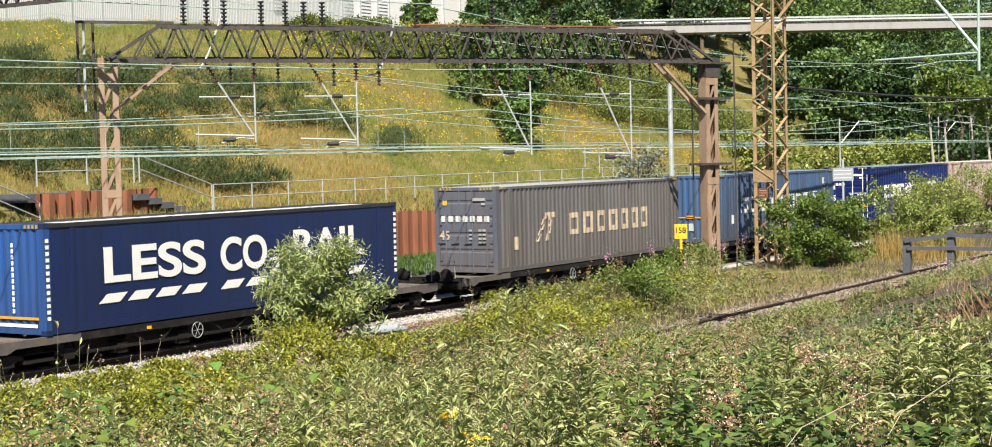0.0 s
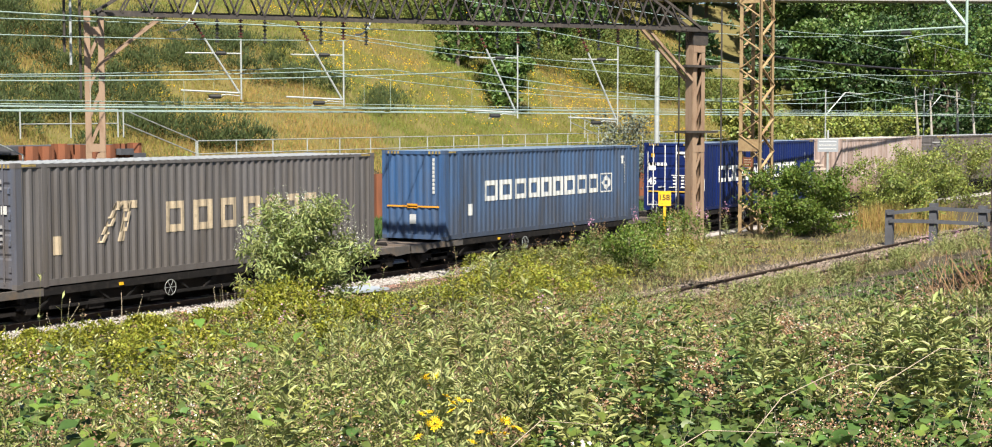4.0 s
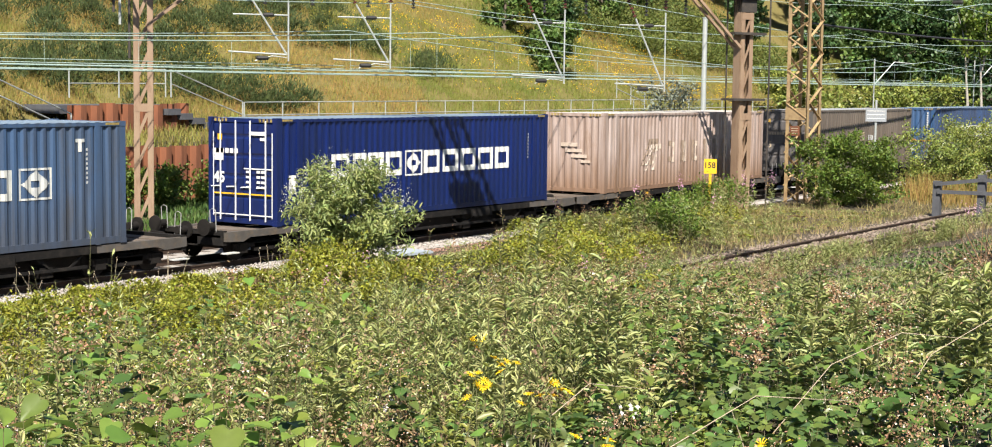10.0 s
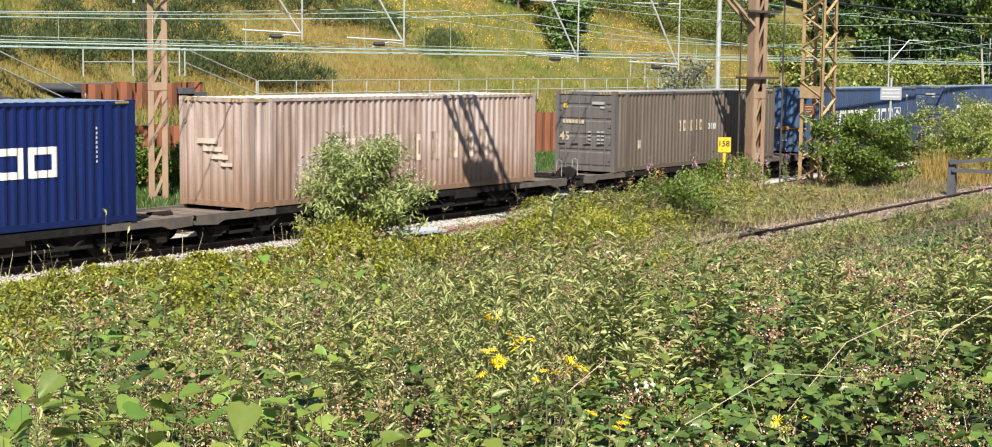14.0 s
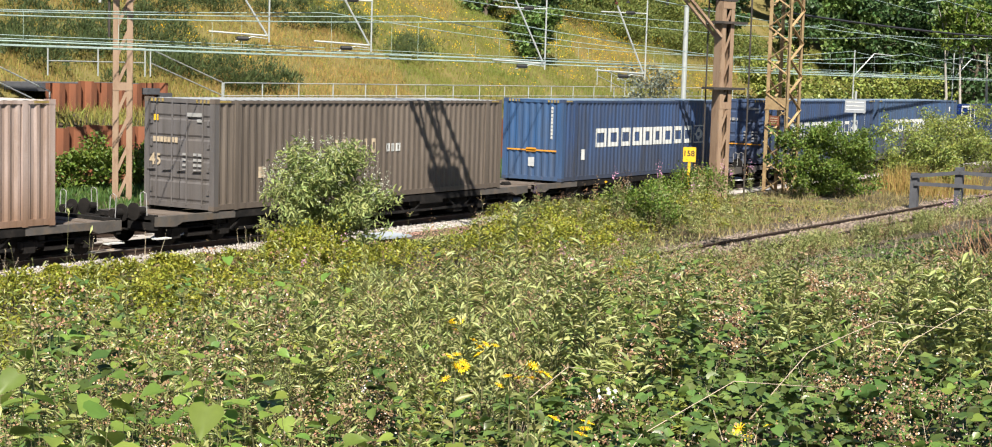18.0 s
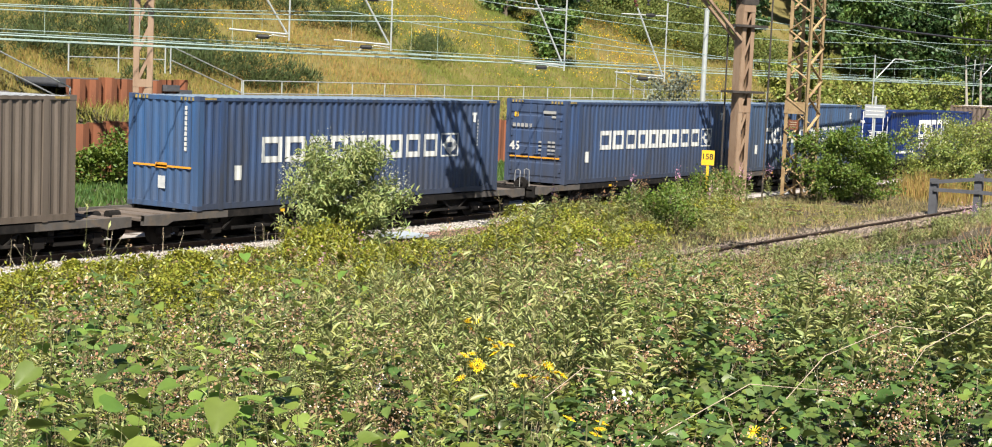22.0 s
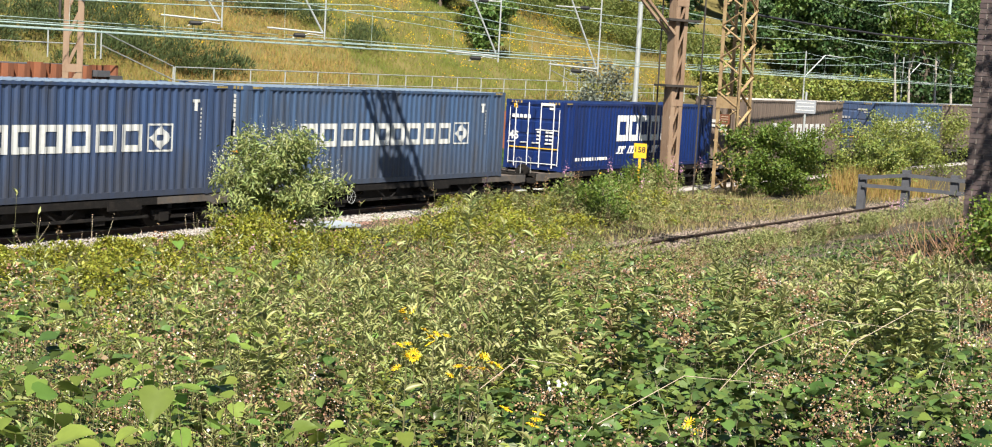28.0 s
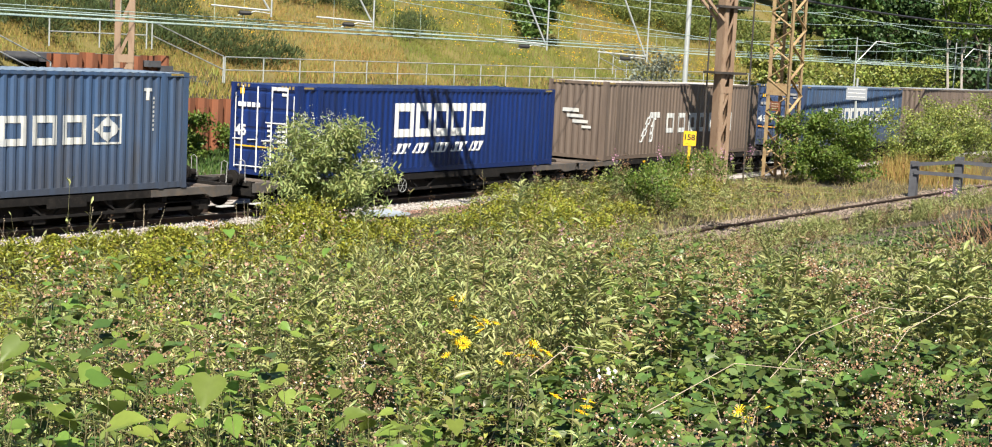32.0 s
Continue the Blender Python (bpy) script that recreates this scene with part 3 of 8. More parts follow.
def railway_track(name, x0, x1, yc, z, label, shiny, step=0.65, s0=None, s1=None):
    t = thing(name, label, "railway track", kind="structure")
    for side in (-0.7525, 0.7525):
        g = Geo()
        rail_profile(g, x0, x1, yc + side, z)
        part("rail", g, M["rail"], t)
        if shiny:
            part("rail_head", Geo().box(x0, yc + side - 0.03, z - 0.004, x1, yc + side + 0.03, z), M["rail_top"], t, "polished steel running surface")
    sl = Geo().box(-0.13, -1.25, -0.13, 0.13, 1.25, 0).mesh("sleeper", M["sleeper"])
    x = s0 if s0 is not None else x0
    while x < (s1 if s1 is not None else x1):
        part("sleeper", sl, None, t, at=pose(x, yc, z - 0.16, 0, 0, 0))
        x += step


def build_tracks():
    # ballast shoulder with a raised bed
    g = Geo()
    prof = [(27.35, -0.30), (28.15, -0.17), (34.8, -0.17), (35.8, -0.30)]
    for (ya, za), (yb, zb) in zip(prof, prof[1:]):
        g.face((-60, ya, za), (400, ya, za), (400, yb, zb), (-60, yb, zb))
    structure("ballast_bed", g, M["ballast"], "grey-brown ballast bed of the main line")
    railway_track("main_line_track", -60, 400, TRACK_Y, 0.0, "polished rails on dark sleepers under the freight train", True, s0=18, s1=90)
    railway_track("second_track", -60, 400, 33.1, 0.0, "steel rails on dark sleepers behind the freight train", True, s0=30, s1=60)
    railway_track("siding_track", 36, 78, 18.4, -0.025, "rusty disused siding with rails half sunk in gravel", False, s0=34.5, s1=74)
    stones("ballast_stones", 20, 62, 27.3, 29.0, lambda y: np.interp(y, [27.35, 28.15, 40], [-0.30, -0.17, -0.17]), 9000, 0.045, 3, "loose pale ballast stones along the main line")
    stones("siding_stones", 34, 76, 16.9, 20.4, lambda y: np.interp(y, [16.9, 17.3, 19.8, 20.4], [-0.18, -0.15, -0.15, -0.18]), 11000, 0.055, 4, "dirty gravel between the rusty siding rails", "old_gravel")
    stones("path_gravel", 24, 46, 25.4, 27.4, None, 5200, 0.04, 6, "reddish gravel of a worn path beside the ballast", "red_gravel")
    # reddish worn path strip and a pale lid beside the line
    lid = thing("cable_trough_lid", "pale blue-grey concrete trough lid beside the line", "trough lid", pose(34.9, 25.95, 0.06, 0, 0, -8))
    part("lid", Geo().box(-0.55, -0.45, 0, 0.55, 0.45, 0.06), M["slab"], lid)
    part("lid", Geo().box(-0.50, -0.40, 0.06, 0.50, 0.40, 0.075), M["slab"], lid)


build_ground()
build_tracks()


# ---------------------------------------------------------------- electrification
TRUSS_R, TRUSS_L = Vector((56.15, 25.9, 0)), Vector((37.5, 38.75, 0))
TZ0, TZ1 = 8.2, 9.3


def laced_leg(base, top, parent, ax, w=0.62, d=0.5, mat="leg", step=0.95):
    """Two broad channels with battens and diagonal lacing, as the parts of one leg."""
    ax = Vector(ax).normalized()
    ay = Vector((-ax.y, ax.x, 0))
    base = Vector(base)
    h = top - base.z
    fl = w * 0.30
    up = Vector((0, 0, h))
    for s in (-1, 1):
        c = base + ax * (s * w / 2)
        part("channel_web", Geo().bar(c, c + up, 0.02, d - 0.05, up=ay), M[mat], parent)
        for e in (-1, 1):
            q = c + ay * (e * d / 2) - ax * (s * fl / 2)
            part("channel_flange", Geo().bar(q, q + up, fl, 0.02, up=ay), M[mat], parent)
    n = int(h / step)
    for i in range(n):
        z0, z1 = base.z + i * step, base.z + (i + 1) * step
        a, b = (-1, 1)
        for e in (-1, 1):
            p = base + ay * (e * (d / 2 - 0.02))
            part("lacing_bar", Geo().bar((p + ax * (a * w * 0.32)).to_tuple()[:2] + (z0,), (p + ax * (b * w * 0.32)).to_tuple()[:2] + (z1,), 0.10, 0.012, up=ay), M[mat], parent)
    for i in range(0, n + 1, 4):
        g = Geo()
        for e in (-1, 1):
            p = base + ay * (e * (d / 2 + 0.015))
            g.bar((p - ax * (w / 2)).to_tuple()[:2] + (base.z + i * step,), (p + ax * (w / 2)).to_tuple()[:2] + (base.z + i * step,), 0.014, 0.26)
        part("batten_plate", g, M[mat], parent)


def truss(parent, a, b, z0, z1, width=0.75, bays=22, mat="steel_dark", taper=1.7):
    """A box truss between a and b with tapered ends; chords, zigzag and cross bars are parts."""
    a, b = Vector(a), Vector(b)
    d = (b - a)
    length = d.length
    d.normalize()
    s = Vector((-d.y, d.x, 0)) * (width / 2)
    up = Vector((0, 0, 1))
    for e in (-1, 1):
        lo = [a + s * e + up * z0, b + s * e + up * z0]
        part("bottom_chord", Geo().angle(lo[0], lo[1], 0.12, 0.02, side=s * -e), M[mat], parent)
        hi0, hi1 = a + s * e + d * taper + up * z1, b + s * e - d * taper + up * z1
        part("top_chord", Geo().angle(hi0, hi1, 0.12, 0.02, side=s * -e), M[mat], parent)
        part("end_chord", Geo().bar(a + s * e + up * z0, hi0, 0.11, 0.09), M[mat], parent)
        part("end_chord", Geo().bar(b + s * e + up * z0, hi1, 0.11, 0.09), M[mat], parent)
        n = bays * 2
        pts = []
        for i in range(n + 1):
            u = taper * 0.5 + (length - taper) * i / n
            z = z0 if i % 2 == 0 else min(z1, z0 + (z1 - z0) * min(u, length - u) / taper)
            pts.append(a + s * e + d * u + up * z)
        for p, q in zip(pts, pts[1:]):
            part("web_bar", Geo().bar(p, q, 0.08, 0.05), M[mat], parent)
    for i in range(bays + 1):
        u = taper + (length - 2 * taper) * i / bays
        for z in (z0, z1):
            part("cross_bar", Geo().bar(a + d * u - s + up * z, a + d * u + s + up * z, 0.05, 0.05), M[mat], parent)


def insulator(parent, p, q, r=0.075, n=9, mat="insul"):
    """A ribbed insulator string between p and q."""
    p, q = Vector(p), Vector(q)
    pts, rs = [], []
    for i in range(n):
        for f, k in ((0.0, 0.35), (0.2, 1.0), (0.5, 1.0), (0.6, 0.35)):
            pts.append(p.lerp(q, (i + f) / n))
            rs.append(r * k)
    part("insulator", Geo().tube(pts, rs, 8), M[mat], parent, "ribbed dark brown insulator")


def cantilever(at_top, foot, reg_dir, reg_len, label, plain=False):
    """A hanging registration assembly: slanted tube with insulator, vertical tube, registration arm."""
    t = thing("registration_arm", label, "overhead line arm", group="registration arms under the gantry")
    top, foot = Vector(at_top), Vector(foot)
    up = Vector((0, 0, 1))
    mid = top.lerp(foot, 0.28)
    insulator(t, top, mid, 0.07, 7)
    part("slanted_tube", Geo().tube([mid, foot], 0.035, 8), M["galv"], t, "pale galvanised tube")
    drop = Vector((foot.x, foot.y, TZ0))
    rd = Vector(reg_dir).normalized()
    hang = foot + rd * -0.06
    insulator(t, Vector((hang.x, hang.y, TZ0 - 0.1)), Vector((hang.x, hang.y, TZ0 - 0.75)), 0.085, 6)
    part("vertical_tube", Geo().tube([(hang.x, hang.y, TZ0 - 0.75), (hang.x, hang.y, foot.z - 0.22)], 0.03, 8), M["galv"], t)
    e = foot + rd * reg_len + up * 0.08
    part("registration_tube", Geo().tube([foot, e], 0.03, 8), M["galv"], t)
    m0 = foot + rd * (reg_len * 0.42) - up * 0.12
    part("weight_insulator", Geo().tube([m0 - rd * 0.22, m0 - rd * 0.18, m0 + rd * 0.18, m0 + rd * 0.22], [0.03, 0.075, 0.075, 0.03], 8), M["black"], t, "short black insulator")
    ut = Vector((hang.x, hang.y, TZ0 - 1.25))
    part("upper_tube", Geo().tube([ut, ut + rd * 1.9], 0.026, 6), M["galv"], t)
    part("upper_insulator", Geo().tube([ut + rd * 0.5, ut + rd * 0.55, ut + rd * 0.85, ut + rd * 0.9], [0.03, 0.07, 0.07, 0.03], 8), M["black"], t)
    part("steady_arm", Geo().tube([foot - up * 0.1, foot + rd * (reg_len * 0.25) - up * 0.05, foot + rd * (reg_len * 0.55) - up * 0.22], 0.018, 6), M["galv"], t)


def build_gantry():
    t = thing("overhead_line_gantry", "weathered brown steel lattice gantry spanning the tracks", "gantry")
    d = (TRUSS_L - TRUSS_R).normalized()
    truss(t, TRUSS_R, TRUSS_L, TZ0, TZ1)
    laced_leg(TRUSS_R + Vector((0, 0, -0.2)), TZ0, t, (math.cos(radians(-25)), math.sin(radians(-25)), 0), 0.58, 0.44)
    laced_leg(TRUSS_L + Vector((0, 0, 0.0)), TZ0 + 0.05, t, (math.cos(radians(-45)), math.sin(radians(-45)), 0), 0.62, 0.45)
    for end, s, z in ((TRUSS_R, 1, 6.2), (TRUSS_L, -1, 6.6)):
        for e in (-0.22, 0.22):
            off = Vector((-d.y, d.x, 0)) * e
            part("knee_brace", Geo().bar(end + off + d * (s * 0.25) + Vector((0, 0, z)), end + off + d * (s * 2.3) + Vector((0, 0, TZ0)), 0.14, 0.09), M["leg"], t)
    # collars, post head and cable ladder on the leg beside the line
    for z in (4.2, 6.7, 8.05):
        part("collar", Geo().box(-0.72, -0.36, z, 0.85, 0.36, z + 0.09), M["steel_dark"], t, at=pose(TRUSS_R.x, TRUSS_R.y, 0, 0, 0, -25))
    for dx in (-0.62, 1.0):
        part("conduit", Geo().tube([(TRUSS_R.x + dx * 0.42, TRUSS_R.y - dx * 0.9, -0.1), (TRUSS_R.x + dx * 0.42, TRUSS_R.y - dx * 0.9, 8.9)], 0.035, 6), M["steel_dark"], t)
    part("post_head", Geo().box(-0.3, -0.25, 7.55, 0.42, 0.25, 8.3), M["steel_dark"], t, at=pose(TRUSS_R.x, TRUSS_R.y, 0, 0, 0, -25))
    for yaw in (46.7, 47.5, 48.1, 49.4, 50.25, 50.9, 51.55, 54.9, 57.6, 59.8):
        k = math.tan(radians(yaw))
        p = TRUSS_R + d * ((k * TRUSS_R.y - TRUSS_R.x) / (d.x - k * d.y))
        insulator(t, p + Vector((0, 0, TZ1 + 0.04)), p + Vector((0, 0, TZ1 + 0.95)), 0.11, 7, "black")
    # walkway rail along the top, and an outrigger with drop rods past the far leg
    off = Vector((-d.y, d.x, 0)) * 0.3
    part("top_plank", Geo().bar(TRUSS_R + d * 4 + off + Vector((0, 0, TZ1 + 0.12)), TRUSS_R + d * 12 + off + Vector((0, 0, TZ1 + 0.12)), 0.22, 0.05), M["pile"], t, "rusty plank on top of the truss")
    part("top_plank", Geo().bar(TRUSS_R + d * 14.5 - off + Vector((0, 0, TZ1 + 0.1)), TRUSS_R + d * 18.5 - off + Vector((0, 0, TZ1 + 0.1)), 0.2, 0.05), M["steel_dark"], t)
    part("outrigger", Geo().bar(TRUSS_L - d * 2.2 + Vector((0, 0, TZ1 + 0.12)), TRUSS_L + d * 1.0 + Vector((0, 0, TZ1 + 0.12)), 0.09, 0.09), M["steel_dark"], t)
    for o, zb, m in ((0.95, 6.9, "steel_dark"), (0.75, 6.5, "galv"), (0.45, 5.4, "steel_dark")):
        q = TRUSS_L + d * o
        part("drop_rod", Geo().tube([(q.x, q.y, TZ1 + 0.1), (q.x, q.y, zb)], 0.045, 6), M[m], t)
    # hanging jumper cables
    for u, o in ((12.6, 1.1), (18.8, 1.4)):
        p = TRUSS_R + d * u
        pts = [p + d * (o * k) + Vector((0, 0, TZ1 + 0.5 - 2.1 * k - 0.7 * math.sin(3.1 * k))) for k in np.linspace(0, 1, 9)]
        part("jumper_cable", Geo().tube(pts, 0.034, 6), M["galv"], t)


def build_second_gantry():
    """The next gantry of the row, close by; it shades the passing train."""
    t = thing("overhead_line_gantry", "weathered brown steel lattice gantry over the tracks", "gantry")
    a, b = Vector((35.2, 2.0, 0)), Vector((35.2, 50.0, 0))
    truss(t, a, b, 9.95, 11.1, width=0.8, bays=30)
    for p in (a, b):
        z = float(ground_z(p.x, p.y)) - 0.2
        laced_leg((p.x, p.y, z), 10.0, t, (0, 1, 0), 0.62, 0.5)
    part("equipment_box", Geo().box(34.4, 23.85, 9.7, 36.0, 24.2, 9.95), M["steel_dark"], t)


def build_arms():
    d = (TRUSS_L - TRUSS_R).normalized()

    def on_truss(u):
        return TRUSS_R + d * u

    for yaw, z in ((62.44, 4.72), (58.86, 4.98), (52.64, 5.42), (49.03, 5.62)):
        k = math.tan(radians(yaw))
        u = (k * TRUSS_R.y - TRUSS_R.x) / (d.x - k * d.y)
        foot = on_truss(u) + Vector((0, 0, z))
        top = on_truss(u + 1.65) + Vector((0, 0, TZ0 - 0.05))
        cantilever(top, foot, d, 2.0, "pale galvanised registration arm with brown insulators hung from the gantry")
        for du in (0.75, -0.9):
            t = thing("hanging_insulator", "dark ribbed insulator hanging under the gantry", "insulator", group="insulators under the gantry")
            q = on_truss(u + du)
            insulator(t, q + Vector((0, 0, TZ0)), q + Vector((0, 0, TZ0 - 0.95)), 0.07, 7, "black")


def build_tower():
    t = thing("lattice_tower", "tall ochre-painted lattice mast beside the line, patched with rust", "lattice mast", pose(62.2, 25.9, 0, 0, 0, -95))
    w, h = 0.52, 15.0
    for sx in (-1, 1):
        for sy in (-1, 1):
            part("corner_angle", Geo().angle((sx * w, sy * w, -0.1), (sx * w, sy * w, h), 0.15, 0.025, side=(-sx, 0, 0)), M["ochre"], t)
    n = 11
    for i in range(n):
        z0, z1 = h * i / n, h * (i + 1) / n
        for k in range(4):
            c = [(-w, -w), (w, -w), (w, w), (-w, w)]
            (xa, ya), (xb, yb) = c[k], c[(k + 1) % 4]
            part("diagonal_bar", Geo().bar((xa, ya, z0), (xb, yb, (z0 + z1) / 2), 0.12, 0.03), M["ochre"], t)
            part("diagonal_bar", Geo().bar((xb, yb, (z0 + z1) / 2), (xa, ya, z1), 0.12, 0.03), M["ochre"], t)
    for z in (3.4, 9.5):
        part("gusset_plate", Geo().box(-w - 0.02, -w - 0.03, z, w + 0.02, -w - 0.012, z + 0.5), M["ochre"], t)
    part("knee_bracket", Geo().bar((w, 0, 10.2), (w + 1.7, 0, 12.0), 0.16, 0.12), M["ochre"], t)
    part("boom", Geo().box(-w, -0.14, 12.0, 10.2, 0.14, 12.3), M["ochre"], t, "ochre steel boom reaching over the siding")
    part("notice_plate", Geo().box(-0.30, -w - 0.06, 2.75, 0.14, -w - 0.03, 3.15), M["pile"], t, "faded reddish notice plate")
    for k in range(3):
        part("notice_marking", Geo().box(-0.24, -w - 0.066, 2.84 + 0.1 * k, 0.08, -w - 0.062, 2.87 + 0.1 * k), M["cream_worn"], t)


def build_siding_arm():
    """Braced arm hung from the boom of the lattice mast, over the disused siding."""
    t = thing("registration_arm", "pale green tubular arm hung over the disused siding", "overhead line arm", group="registration arms under the gantry")
    a = radians(-95)
    ax = Vector((math.cos(a), math.sin(a), 0))
    foot = Vector((62.2, 25.9, 8.3)) + ax * 8.9
    up = Vector((0, 0, 1))
    part("vertical_tube", Geo().tube([foot - up * 0.75, foot + up * 3.7], 0.055, 8), M["wire"], t)
    part("slanted_tube", Geo().tube([foot, foot - ax * 2.6 + up * 3.2], 0.06, 8), M["wire"], t)
    insulator(t, foot - ax * 2.6 + up * 3.2, foot - ax * 3.0 + up * 3.68, 0.09, 5)
    part("registration_tube", Geo().tube([foot - up * 0.05, foot - ax * 4.2 - up * 0.12], 0.04, 8), M["wire"], t)
    part("steady_arm", Geo().tube([foot - up * 0.35, foot - ax * 1.4 - up * 0.3, foot - ax * 2.9 - up * 0.5], 0.022, 6), M["wire"], t)
    m = foot - ax * 2.2 - up * 0.22
    part("weight_insulator", Geo().tube([m, m - ax * 0.05, m - ax * 0.4, m - ax * 0.45], [0.03, 0.085, 0.085, 0.03], 8), M["black"], t)


def wire(geo, pts, r=0.012):
    geo.tube(pts, r, 4, caps=False)


def sagging(p, q, sag, n=10):
    p, q = Vector(p), Vector(q)
    return [p.lerp(q, k / n) - Vector((0, 0, sag * 4 * (k / n) * (1 - k / n))) for k in range(n + 1)]


def build_wires():
    spans = [(-20, 46), (46, 100), (100, 160), (160, 230)]
    sets = (("main line", 29.6, 4.95, 6.35), ("second line", 33.1, 5.0, 6.5), ("third line", 37.0, 5.2, 6.6))
    for nm, y, zc, zm in sets:
        t = thing("overhead_line", "thin pale green contact and carrier wires above the tracks", "overhead wire", group="overhead lines")
        for x0, x1 in spans:
            g = Geo()
            wire(g, sagging((x0, y - 0.15, zc), (x1, y + 0.15, zc), 0.03), 0.015)
            part("contact_wire", g, M["wire"], t)
            g = Geo()
            wire(g, sagging((x0, y - 0.15, zc + 0.12), (x1, y + 0.15, zc + 0.12), 0.05), 0.012)
            part("auxiliary_wire", g, M["wire"], t)
            g = Geo()
            cat = sagging((x0, y, zm), (x1, y, zm), 0.85, 14)
            wire(g, cat, 0.015)
            part("carrier_wire", g, M["wire"], t)
            for p in cat[1:-1:2]:
                part("dropper", Geo().tube([p, (p.x, p.y, zc)], 0.006, 4, caps=False), M["wire"], t)
    for y, z, r, dz in ((27.2, 7.75, 0.016, -0.5), (38.6, 8.3, 0.016, -0.3), (34.8, 7.6, 0.014, -0.2), (31.2, 9.9, 0.017, 0.4), (36, 10.0, 0.016, 0.3)):
        t = thing("feeder_wire", "thin pale aerial wire along the line", "overhead wire", group="feeder wires")
        for x0, x1 in spans:
            g = Geo()
            wire(g, sagging((x0, y, z), (x1, y, z + dz * 0.3), 0.7), r)
            part("wire_span", g, M["wire"], t)
    t = thing("feeder_cable", "black sagging cable slung from the lattice mast", "overhead cable")
    g = Geo()
    wire(g, sagging((62.2, 25.9, 7.4), (112, 27.0, 7.9), 0.25), 0.05)
    part("cable_span", g, M["wire_dark"], t)


def build_masts():
    """Distant line masts with cantilevers, and the pale pole behind the train."""
    t = thing("line_pole", "pale grey steel pole behind the train", "pole")
    part("shaft", Geo().tube([(66.5, 32.6, -0.2), (66.5, 32.6, 7.9)], [0.13, 0.11], 10), M["galv"], t)
    for x, y, z in ((101, 37.2, 6.7), (117, 35.5, 6.9), (126, 31.4, 7.2)):
        t = thing("line_mast", "slim grey line mast with a braced cantilever", "line mast", pose(x, y, 0), group="distant line masts")
        part("shaft", Geo().tube([(0, 0, -0.2), (0, 0, z)], 0.045, 8), M["galv"], t)
        part("strut", Geo().tube([(0, 0, 5.0), (1.2, -0.9, 6.5)], 0.035, 6), M["galv"], t)
        part("arm", Geo().tube([(0, 0, 5.1), (1.9, -1.6, 5.05)], 0.03, 6), M["galv"], t)
        part("arm", Geo().tube([(1.2, -0.9, 6.5), (2.3, -1.9, 6.4)], 0.03, 6), M["galv"], t)


build_gantry()
build_second_gantry()
build_arms()
build_tower()
build_siding_arm()
build_wires()
build_masts()


